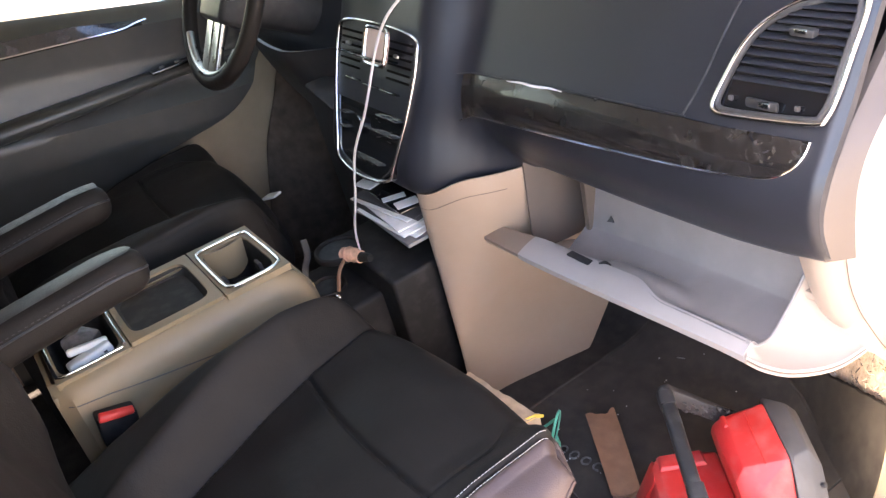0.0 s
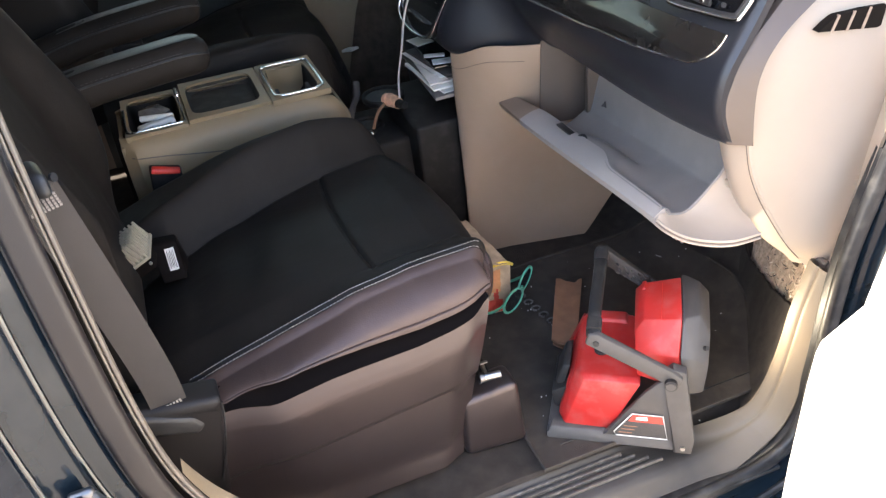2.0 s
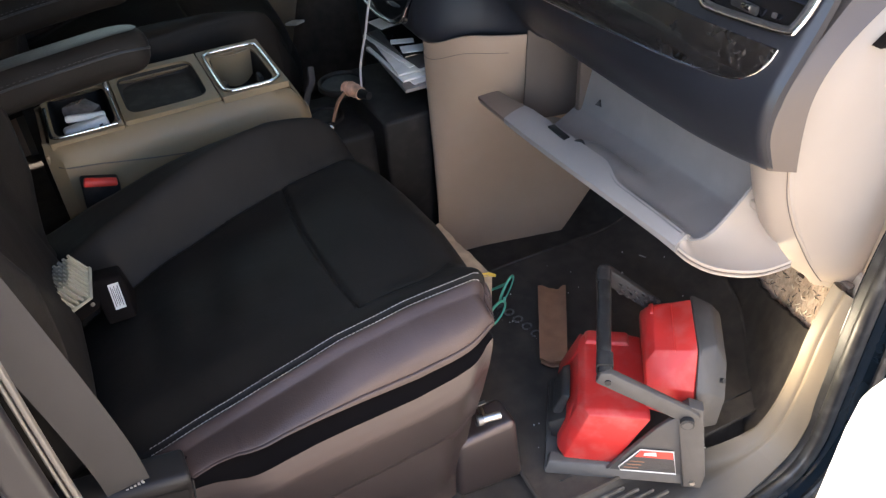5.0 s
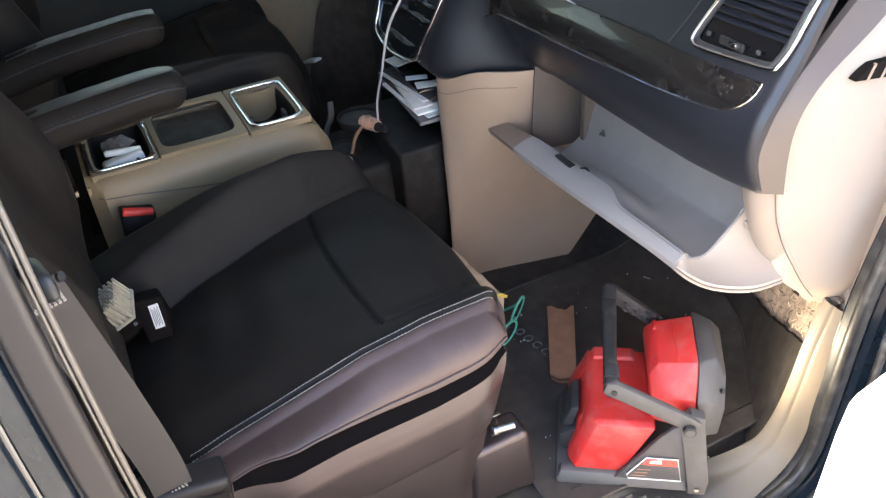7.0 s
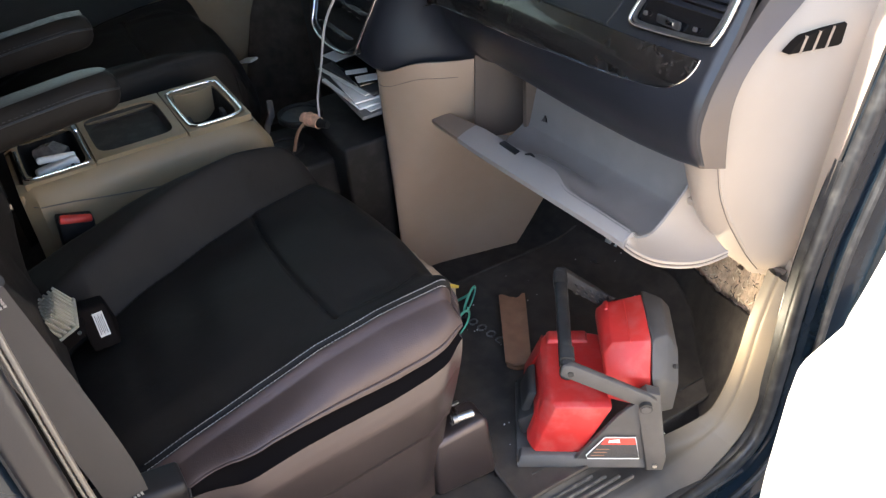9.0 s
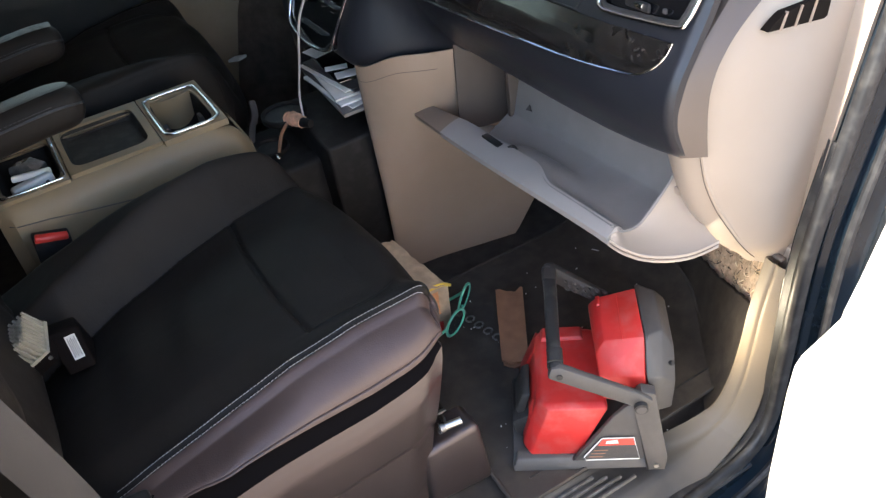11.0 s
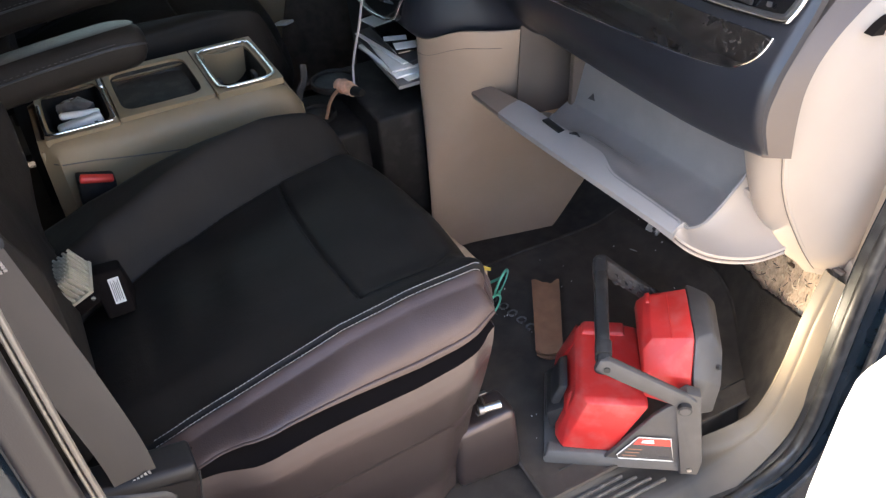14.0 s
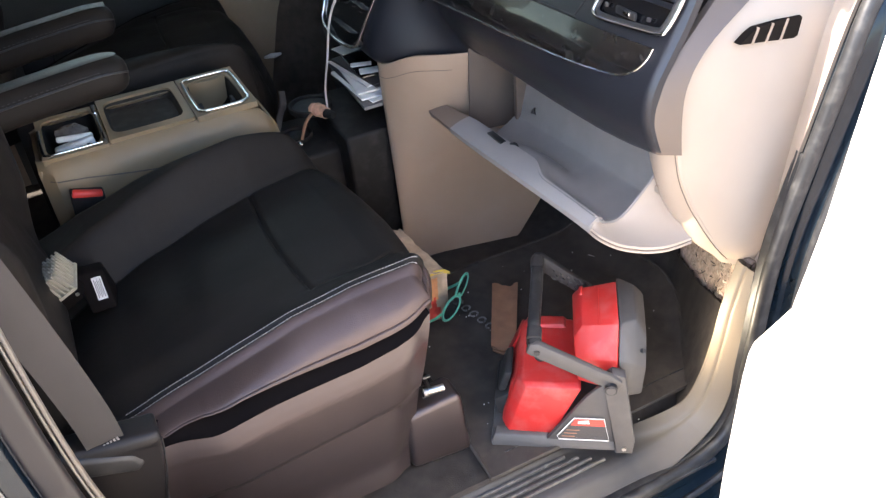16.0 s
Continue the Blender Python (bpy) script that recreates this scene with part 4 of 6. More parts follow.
add_box(hollow, (0.585, 0.50, 0.578), (0.46, 0.32, 0.012), 0.002)
part("glove_hollow", hollow, BROWN, dash, "hollow behind the glove box, darkened for shade")

glove = thing("glove_box", (0.56, 0.40, 0.40), "open glove box, its grey-beige bin dropped down and empty", "glove box")


def lip_z(x):
    return 0.401 + 0.031 * smooth01((x - 0.17) / 0.64)


# inside of the bin: flat rim, trough, then the curved back
BIN = [(0.257, 0.0138), (0.263, 0.0128), (0.270, 0.006), (0.277, -0.011), (0.283, -0.022), (0.292, -0.025), (0.318, -0.013), (0.342, 0.001), (0.3475, 0.008), (0.354, 0.033), (0.363, 0.07), (0.372, 0.10), (0.40, 0.12)]
bin_line = curve([(0, a, b) for a, b in BIN], 4)


def rim_shift(x):
    """How far the rim's inner edge comes forward beyond the latch."""
    return 0.026 * smooth01((x - 0.55) / 0.085)


def hump_at(x, y, z):
    """The rounded cover over the latch, falling off into the trough."""
    side = smooth01((x - 0.44) / 0.05) * (1 - smooth01((x - 0.585) / 0.075))
    top = 0.0138 - 0.12 * (y - 0.257) - 14.0 * max(0.0, y - 0.272) ** 2
    return side * max(0.0, top - z)


def bin_face(u, v):
    p = bin_line[v]
    x = 0.352 + 0.424 * u
    y = p.y - rim_shift(x) * (1 - smooth01((p.y - 0.257) / 0.075))
    z = p.z * (1 - 22.0 * rim_shift(x)) if p.z < 0 else p.z
    return (x, y, lip_z(x) + z + hump_at(x, p.y, z))


part("bin", sheet(bin_face, steps(0, 1, 110), list(range(len(bin_line))), 0.004, (0, 0.4, -0.9)), GREY_BIN, glove)


def fascia_top(u, v):
    x = 0.154 + 0.662 * u
    front = 0.219 - 0.006 * math.sin(u * math.pi) + 0.02 * smooth01((u - 0.975) / 0.025)
    back = lerp([(0, 0.221), (0.10, 0.245), (0.284, 0.262), (1, 0.262)], u) - rim_shift(x)
    return (x, front + (back - front) * v, lip_z(x) + 0.0015 + 0.0128 * math.sin(v * 1.5) * smooth01(u / 0.15))


part("door_rim", sheet(fascia_top, steps(0.25, 0.944, 60), steps(0, 1, 8), 0.011, (0, 0.12, -1)), LIT_RIM, glove)
# same door as the rim; its tip is coloured as if shaded
part("fin", sheet(fascia_top, steps(0, 0.25, 20), steps(0, 1, 8), 0.007, (0, 0.12, -1)), FIN_SHADE, glove, "pointed end of the dropped door, browned for shade")


def fascia_under(u, v):
    x = 0.18 + 0.60 * u
    reach = lerp([(0, 0.03), (0.2, 0.17), (1, 0.20)], u)
    return (x, 0.221 + reach * v, lip_z(x) - 0.0125 - 0.055 * v * v - 0.014 * math.sin(v * 3.1))


part("door_skin", sheet(fascia_under, steps(0, 1, 50), steps(0, 1, 12), 0.006, (0, 0, 1)), PALE, glove, "beige outer face of the dropped door")
# rounded right-hand end of the door, falling away outside the bin
FLANGE_OUT = curve([(0.783, 0.2195, 0.432), (0.802, 0.227, 0.425), (0.822, 0.248, 0.414), (0.842, 0.280, 0.408), (0.855, 0.312, 0.407), (0.862, 0.350, 0.411)], 6)
RIM_LINE = curve([(0.776, 0.231, 0.4445), (0.776, 0.238, 0.438), (0.776, 0.252, 0.426), (0.776, 0.284, 0.426), (0.777, 0.330, 0.468), (0.778, 0.364, 0.516)], 6)


def end_face(u, v):
    """From the bin's right-hand rim outwards and down to the rounded end of the door."""
    a, b = RIM_LINE[u], FLANGE_OUT[u]
    k = v ** (1 - 0.45 * u / (len(RIM_LINE) - 1))
    return Vector((a.x + (b.x - a.x) * v, a.y + (b.y - a.y) * v, a.z + (b.z - a.z) * math.sin(k * math.pi / 2)))


part("door_end", sheet(end_face, list(range(len(RIM_LINE))), steps(0, 1, 16), 0.005, (0.3, 0, -0.9)), PALE, glove, "rounded beige end of the dropped door")
for drop, r in ((0.0, 0.0022), (-0.008, 0.0022)):
    part("end_edge", sweep([p + Vector((0, 0, drop)) for p in FLANGE_OUT], ring(r, 8)), PALE, glove)
part("door_joint", sweep([p + Vector((0.0006, -0.0006, -0.004)) for p in FLANGE_OUT], ring(0.0012, 6)), BROWN, glove)
part("rim_edge", sweep([p + Vector((-0.001, 0, 0.002)) for p in RIM_LINE], ring(0.0024, 8)), GREY_BIN, glove)
mark = [(0.405, 0.3485, 0.4345), (0.421, 0.3495, 0.4375), (0.413, 0.352, 0.447)]
part("torn_mark", prism(mark, (0, -0.0015, 0.0008), 0.0), INK, glove, "small dark torn mark")
part("hinge_tab", box((0.79, 0.345, 0.462), (0.022, 0.012, 0.012), 0.003), PALE, glove)
part("latch_slot", box((0.439, 0.252, lip_z(0.439) + 0.0145), (0.05, 0.013, 0.004), 0.0015), RUBBER, glove, "dark latch slot")
part("latch_pin", sweep(curve([(0.478, 0.258, 0.428), (0.486, 0.264, 0.431), (0.496, 0.264, 0.428)], 4), ring(0.003, 6)), RUBBER, glove)

# right-hand end of the dashboard: brown strip, curved beige end cap and the beige piece under it
def brown_face(u, v):
    z = 0.571 + 0.384 * u
    y0 = bend([(0.555, 0.290), (0.571, 0.283), (0.60, 0.268), (0.635, 0.256), (0.68, 0.275), (0.72, 0.306), (0.78, 0.36), (0.96, 0.52)], z)
    y1 = bend([(0.555, 0.312), (0.583, 0.307), (0.636, 0.302), (0.676, 0.304), (0.716, 0.325), (0.739, 0.349), (0.781, 0.409), (0.96, 0.57)], z)
    return (0.846 + 0.02 * v, y0 + (y1 - y0) * v, z)


part("end_strip", sheet(brown_face, steps(0, 1, 40), steps(0, 1, 6), 0.01, (-1, 0, 0)), BROWN, dash, "brown plastic strip at the dashboard's end")


def cap_face(u, v):
    z = 0.30 + 0.66 * u
    y0 = bend([(0.30, 0.472), (0.34, 0.43), (0.383, 0.397), (0.464, 0.345), (0.52, 0.318), (0.583, 0.303), (0.636, 0.298), (0.676, 0.30), (0.716, 0.321), (0.739, 0.345), (0.781, 0.405), (0.96, 0.565)], z)
    y1 = bend([(0.30, 0.495), (0.36, 0.50), (0.5, 0.512), (0.71, 0.535), (0.80, 0.56), (0.96, 0.62)], z)
    y1 = max(y1, y0 + 0.02)
    bulge = 0.022 * math.sin(min(1, v * 1.25) * math.pi * 0.5)
    return (0.856 + bulge - 0.012 * smooth01((0.36 - z) / 0.06), y0 + (y1 - y0) * v, z)


cap = part("end_cap", sheet(cap_face, steps(0, 1, 50), steps(0, 1, 16), 0.006, (-1, 0, 0)), PALE, dash, "pale beige curved end cap with a slotted vent")
part("cap_joint", sweep([Vector(cap_face(u, 0.0)) + Vector((0.0, -0.001, 0)) for u in steps(0, 1, 50)], ring(0.0007, 6)), BROWN, cap)
# openings lie flush, so their shade is put into the colour
SLOT_SHADE = mat("vent_slot_shade", (0.010, 0.007, 0.005), 0.8, 0, 0.1, 20, 600, 0.05, spec=0.1)
SLOT = [(0.376, 0.7205), (0.389, 0.730), (0.402, 0.7365), (0.44, 0.7385), (0.478, 0.737), (0.483, 0.733), (0.480, 0.708), (0.474, 0.706), (0.42, 0.714)]
part("slot", prism([(0.8795, y, z) for y, z in SLOT], (-0.012, 0, 0), 0.0), SLOT_SHADE, cap, "slotted demister vent, its openings painted dark")
for y in (0.402, 0.427, 0.453):
    zt = 0.7375
    part("slot_bar", sweep([(0.8792, y - 0.005, 0.7165 - 0.13 * (y - 0.40)), (0.8792, y + 0.003, zt)], slab(0.0038, 0.004, 0.001, 2), up=Vector((1, 0, 0))), BEIGE, cap)


def low_end(u, v):
    z = 0.31 + 0.263 * u
    y0 = bend([(0.31, 0.455), (0.36, 0.395), (0.44, 0.345), (0.50, 0.326), (0.573, 0.312)], z)
    y1 = bend([(0.31, 0.478), (0.383, 0.40), (0.464, 0.348), (0.52, 0.320), (0.573, 0.306)], z)
    x0 = lerp([(0.31, 0.825), (0.40, 0.806), (0.555, 0.782)], z)
    return (x0 + (0.858 - x0) * v, y0 + (y1 - y0) * v - 0.012 * math.sin(v * math.pi), z)


part("low_end_piece", sheet(low_end, steps(0, 1, 24), steps(0, 1, 10), 0.006, (0, 1, 0)), PALE, dash, "pale beige piece right of the glove box")


def base_face(u, v):
    z = 0.30 + 0.60 * u
    y0 = bend([(0.30, 0.492), (0.36, 0.498), (0.5, 0.51), (0.71, 0.533), (0.80, 0.558), (0.96, 0.62)], z)
    y1 = bend([(0.14, 0.448), (0.36, 0.455), (0.535, 0.490), (0.715, 0.532), (0.88, 0.588)], z)
    return (0.874 + 0.036 * v, y0 + (y1 - y0) * v, z)


part("pillar_base", sheet(base_face, steps(0, 1, 20), steps(0, 1, 6), 0.008, (0, 1, 0)), PALE, dash, "pale trim at the foot of the windscreen pillar")
part("pillar_foot", hull([(0.845, 0.50, 0.285), (0.908, 0.476, 0.285), (0.85, 0.53, 0.27), (0.92, 0.51, 0.27), (0.862, 0.495, 0.34), (0.908, 0.466, 0.34), (0.86, 0.53, 0.34), (0.92, 0.51, 0.34)], 0.004), PALE, dash)

# ---- seats ----
COVER = mat("dark_charcoal_plastic", (0.017, 0.0145, 0.014), 0.42, 0, 0.08, 10, 800, 0.1, spec=0.3)
# grey stands for sheen on the passenger's armrest, scuffs and sheen on the driver's
SHEEN = mat("sheen_leather", (0.062, 0.058, 0.054), 0.34, 0, 0.35, 30, 260, 0.3)
WORN_SHEEN = mat("worn_sheen_leather", (0.115, 0.112, 0.105), 0.36, 0, 0.6, 55, 260, 0.5)
INSERT_Z = [(-0.58, 0.30), (-0.48, 0.338), (-0.38, 0.362), (-0.28, 0.380), (-0.18, 0.392), (-0.08, 0.390), (0.02, 0.378)]
SEAM_Z = [(-0.58, 0.295), (-0.48, 0.322), (-0.379, 0.352), (-0.239, 0.391), (-0.146, 0.405), (-0.024, 0.411), (0.02, 0.408)]
X_IN, X_OUT = 0.196, 0.694


def inner_seam(y):
    return lerp([(-0.58, 0.375), (-0.48, 0.352), (-0.33, 0.308), (-0.19, 0.274), (-0.05, 0.238), (0.02, 0.225)], y)


def groove(d, w=0.0036):
    return math.exp(-((d / w) ** 2))


def cushion_top(x, y):
    zi, zs = lerp(INSERT_Z, y), lerp(SEAM_Z, y)
    z = zi - 0.016 * smooth01((0.50 - x) / 0.2)
    z += (0.093 - 0.006 * smooth01((-0.28 - y) / 0.2)) * smooth01((inner_seam(y) + 0.006 - x) / 0.07)
    k = smooth01((x - 0.60) / 0.07)
    z = z * (1 - k) + zs * k
    z += 0.004 * noise.noise(Vector((x * 11, y * 11, 0.7)))
    # seams of the insert
    z -= 0.006 * groove(x - inner_seam(y)) * smooth01((-0.02 - y) / 0.03)
    z -= 0.0055 * groove(y + 0.19 + 0.012 * math.sin((x - 0.29) * 9)) * smooth01((x - 0.272) / 0.01) * smooth01((0.64 - x) / 0.01)
    z -= 0.0022 * groove(x - 0.632 + 0.05 * smooth01((y + 0.10) / 0.1)) * smooth01((-0.03 - y) / 0.03) * smooth01((y + 0.24) / 0.12)
    z -= 0.008 * groove(x - 0.673, 0.0032)
    # wrinkles of worn leather
    z += 0.0022 * math.sin(y * 62 + 5 * x) * smooth01((-0.2 - y) / 0.1) * groove(x - 0.46, 0.12)
    return z


def front_edge(x):
    return 0.006 - 0.05 * (abs(x - 0.46) / 0.25) ** 4 * (0.75 if x > 0.46 else 1.0) - 0.010 * smooth01((x - 0.62) / 0.074) ** 2


def roll(d, r):
    """How far a rounded edge has dropped at distance d from it."""
    return 0.0 if d >= r else r - math.sqrt(max(0.0, r * r - (r - d) ** 2))


def edge_round(x):
    return 0.045 - 0.024 * smooth01((x - 0.60) / 0.07)


def outer_drop(x):
    return 0.45 * max(0.0, x - 0.672) ** 2 / 0.022


def blunt(t):
    return math.sqrt(1 - 0.88 * max(0.0, (t - 0.75) / 0.25) ** 2)


def lifted(z):
    return z + lerp([(0, 0), (0.3, 0.04), (0.42, 0.045), (0.56, -0.012), (1.2, 0)], z)


def build_seat(name, label, moved, flip):
    """moved: shift of the whole seat in x and y; flip: mirrored for the other side."""
    def place(p):
        x, y, z = p
        if flip:
            x, z = -x, lifted(z)
        return Vector((x + moved[0], y + moved[1], z))
    seat = thing(name, place((0.46, -0.25, 0.0)), label, "car seat", "front seats")
    xs = [X_IN + (X_OUT - X_IN) * (0.7 * i / 220 + 0.3 * (0.5 - 0.5 * math.cos(math.pi * i / 220))) for i in range(221)]
    ts = [1 - (1 - i / 210) ** 1.2 for i in range(211)]
    bm = bmesh.new()
    grid = []
    for x in xs:
        fe, row = front_edge(x), []
        for t in ts:
            y = -0.58 + (fe + 0.58) * t
            drop = roll(fe - y, edge_round(x)) * 1.3 + roll(x - X_IN, 0.03) + outer_drop(x)
            row.append(bm.verts.new(place((x, y, cushion_top(x, y) - drop))))
        grid.append(row)
    a, b = len(xs), len(ts)
    for i in range(a - 1):
        for j in range(b - 1):
            if xs[i] < 0.6775:
                bm.faces.new((grid[i][j], grid[i + 1][j], grid[i + 1][j + 1], grid[i][j + 1]))
    border = [(0, j) for j in range(b)] + [(i, b - 1) for i in range(1, a)] + [(a - 1, j) for j in range(b - 2, -1, -1)]
    rows = [[grid[i][j] for i, j in border]]
    falls = [(-1, 0.0), (0, 0.01), (1, 0.02), (2, 0.032), (3, 0.045), (4, 0.058), (5, 0.07), (6, 0.08), (7, 0.09), (8, 0.10), (9, 0.10)]
    swells = [(-1, 0.0), (0, 0.006), (1, 0.010), (2, 0.013), (3, 0.015), (4, 0.015), (5, 0.013), (6, 0.010), (7, 0.004), (8, -0.006), (9, -0.02)]
    for k in [-1 + 0.33 * n for n in range(1, 21)] + [5.75 + 0.09 * n for n in range(18)] + [7.45, 7.7, 7.95, 8.4, 9]:
        drop, push = lerp(falls, k), lerp(swells, k)
        row = []
        for i, j in border:
            x = xs[i]
            y = -0.58 + (front_edge(x) + 0.58) * ts[j]
            z = cushion_top(x, y) - roll(front_edge(x) - y, edge_round(x)) * 1.3 - roll(x - X_IN, 0.03) - outer_drop(x)
            floor_edge = lerp([(-0.60, 0.322), (-0.45, 0.322), (-0.394, 0.321), (-0.344, 0.331), (-0.30, 0.335), (-0.25, 0.337), (-0.16, 0.338), (-0.107, 0.344), (-0.07, 0.352), (-0.03, 0.361), (0.0, 0.361)], y)
            floor_edge = min(floor_edge, z - 0.014)
            out = (0.050 - 0.016 * smooth01((-0.36 - y) / 0.08)) * (1 - 0.45 * smooth01((y + 0.11) / 0.09) ** 2)
            if i == a - 1:
                f = min(1.0, (k + 1) / 9)
                crease = 0.0045 * groove(f - 0.84, 0.02) - 0.001 * smooth01((f - 0.86) / 0.1)
                q = (x + out * (1 - (1 - f) ** 2.2) - crease - (0.014 if k == 9 else 0.005 if k > 8 else 0), y, z - (z - floor_edge) * (0.75 * f + 0.25 * f * f))
            elif i == 0:
                q = (x - push, y, z - drop * 2)
            else:
                c = smooth01((x - 0.60) / (X_OUT - 0.60))
                f = min(1.0, (k + 1) / 9)
                low = z - (z - floor_edge) * (0.75 * f + 0.25 * f * f)
                q = (x + out * (1 - (1 - f) ** 2.2) * c * c, y + push * (1 - c), (z - drop) * (1 - c) + low * c)
            row.append(bm.verts.new(place(q)))
        rows.append(row)
    skirt = bmesh.new()
    rows = [[skirt.verts.new(v.co) for v in row] for row in rows]
    strip = [[skirt.verts.new(v.co) for v in grid[i]] for i in range(a) if i == a - 1 or xs[i + 1] >= 0.6775]
    for p, q in zip(strip, strip[1:]):
        for j in range(b - 1):
            skirt.faces.new((p[j], q[j], q[j + 1], p[j + 1]))
    bmesh.ops.delete(bm, geom=[v for v in bm.verts if not v.link_faces], context="VERTS")
    for k in range(len(rows) - 1):
        for i in range(len(border) - 1):
            skirt.faces.new((rows[k][i], rows[k + 1][i], rows[k + 1][i + 1], rows[k][i + 1]))
    bmesh.ops.remove_doubles(skirt, verts=skirt.verts, dist=0.00005)
    cushion = part("cushion", bm, BLACK_LEATHER, seat, "black leather cushion, creased by use")
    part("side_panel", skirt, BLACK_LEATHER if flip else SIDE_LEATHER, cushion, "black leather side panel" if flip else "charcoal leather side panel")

    # twin rows of pale stitching along the outer seam and round the front corner
    def seam_at(y, off):
        x = 0.672 + off - 0.0
        return Vector(place((x, y, cushion_top(0.672 + off, y) - outer_drop(x) - roll(front_edge(x) - y, edge_round(x)) * 1.3 + 0.0012)))
    for off in () if flip else (-0.0045, 0.0065):
        st = bmesh.new()
        y = -0.50
        while y < front_edge(0.672 + off) - 0.008:
            p, q = seam_at(y, off), seam_at(y + 0.0040, off)
            add_sweep(st, [p, (p + q) / 2 + Vector((0, 0, 0.0006)), q], ring(0.0006, 5))
            y += 0.0056
        tagged(part("stitching", st, THREAD, cushion, "pale thread stitching"), kind="stuff")

    # plastic shield along the outer side and the base under it
    ENDS = (-0.040, -0.040, -0.043, -0.047, -0.052, -0.060, -0.069, -0.070, -0.084, -0.098, -0.105)

    def shield_top(y):
        return lerp([(-0.60, 0.306), (-0.437, 0.300), (-0.397, 0.294), (-0.352, 0.302), (-0.306, 0.309), (-0.262, 0.312), (-0.17, 0.316), (-0.113, 0.325), (-0.07, 0.338), (-0.04, 0.354)], y)

    def shield(u, v):
        """Down the shield: an upper facet, a soft edge, an undercut to the joint, then the base."""
        i = min(int(v), 9)
        y = -0.60 + (0.60 + ENDS[i] + (ENDS[i + 1] - ENDS[i]) * (v - i)) * u
        top, joint = shield_top(y), 0.202 + 0.10 * y
        soft = top - 0.034
        prof = [(0.736, top - 0.03), (0.748, top - 0.004), (0.756, top), (0.760, 0.5 * (top + soft)), (0.7625, soft), (0.754, 0.5 * (soft + joint)), (0.745, joint + 0.0025), (0.7405, joint - 0.002), (0.736, 0.115), (0.729, 0.05), (0.737, 0.012)]
        x = prof[i][0] + (prof[i + 1][0] - prof[i][0]) * (v - i)
        z = prof[i][1] + (prof[i + 1][1] - prof[i][1]) * (v - i)
        return place((x - 0.018 * smooth01((u - 0.88) / 0.12) ** 2 - 0.014 * smooth01((-0.37 - y) / 0.09), y, z))
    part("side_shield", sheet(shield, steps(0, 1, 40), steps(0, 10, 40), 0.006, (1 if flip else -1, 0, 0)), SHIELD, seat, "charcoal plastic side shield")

    # black strip painted where the overhanging cushion shades the shield's top
    def shade_strip(u, v):
        y = -0.60 + 0.556 * u
        inward = 0.014 * smooth01((-0.37 - y) / 0.09) + 0.018 * smooth01((u - 0.90) / 0.10) ** 2
        return place((0.716 + 0.041 * v - inward, y, shield_top(y) + 0.015 * (1 - v) ** 1.5 + 0.0006))
    part("shade_strip", sheet(shade_strip, steps(0.0, 1, 50), steps(0, 1, 8), 0.0015, (1 if flip else -1, 0, 0)), MODULE_BLACK, seat, "black strip on the shield for the cushion's shade")
    part("shield_joint", sweep([place((0.7535, -0.4615 - 0.02 * t * t - 0.014 * t, 0.335 - 0.15 * t)) for t in steps(0.02, 1, 10)], ring(0.0016, 6)), RUBBER, seat)
    # black filler added for the dark gap under the cushion's front
    part("front_filler", box(place((0.46, -0.088, 0.22)), (0.45, 0.016, 0.22), 0.006), MODULE_BLACK, seat)
    part("seat_base", box(place((0.465, -0.328, 0.17)), (0.47, 0.455, 0.24), 0.008, 2), TOWER, seat)
    part("rear_cover", hull([place(p) for p in ((0.70, -0.62, 0.36), (0.745, -0.62, 0.362), (0.745, -0.462, 0.336), (0.70, -0.462, 0.336), (0.752, -0.62, 0.345), (0.752, -0.463, 0.322), (0.752, -0.62, 0.22), (0.752, -0.49, 0.19), (0.72, -0.62, 0.10), (0.72, -0.50, 0.08), (0.70, -0.49, 0.1), (0.70, -0.62, 0.1))], 0.006, 3), COVER, seat, "charcoal plastic cover round the recline lever")
    handle = hull([place(p) for p in ((0.742, -0.575, 0.352), (0.742, -0.50, 0.322), (0.742, -0.485, 0.30), (0.742, -0.50, 0.285), (0.742, -0.575, 0.312),
                                      (0.756, -0.575, 0.348), (0.756, -0.505, 0.318), (0.756, -0.495, 0.30), (0.756, -0.505, 0.29), (0.756, -0.575, 0.316))], 0.005, 3)
    part("recline_lever", handle, DARK_PLASTIC, seat)
    for x in (0.30, 0.70):
        part("rail_cover", hull([place(p) for p in ((x - 0.04, -0.10, 0.0), (x + 0.024, -0.10, 0.0), (x - 0.04, 0.014, 0.0), (x + 0.034, 0.014, 0.0), (x - 0.035, -0.10, 0.131), (x + 0.022, -0.10, 0.131), (x - 0.03, 0.002, 0.143), (x + 0.030, 0.002, 0.143))], 0.012, 4), SHIELD, seat)
    part("rail_bolt", sweep([place((0.734, -0.064, 0.187)), place((0.740, -0.034, 0.188))], ring(0.0062, 14)), STEEL, seat, "shiny steel rail end")
    part("rail_collar", sweep([place((0.733, -0.068, 0.187)), place((0.7345, -0.060, 0.187))], ring(0.0085, 14)), DULL_STEEL, seat)
    part("rail_tongue", box(place((0.728, -0.052, 0.173)), (0.008, 0.034, 0.004), 0.001), RUBBER, seat)
    part("rail_tongue", box(place((0.722, -0.056, 0.207)), (0.006, 0.014, 0.003), 0.001), DULL_STEEL, seat)
    part("rail_spring", sweep(curve([place(p) for p in ((0.70, -0.05, 0.178), (0.722, -0.055, 0.183), (0.733, -0.066, 0.187))], 5), ring(0.004, 8)), STEEL, seat)

    # backrest
    lean = 14

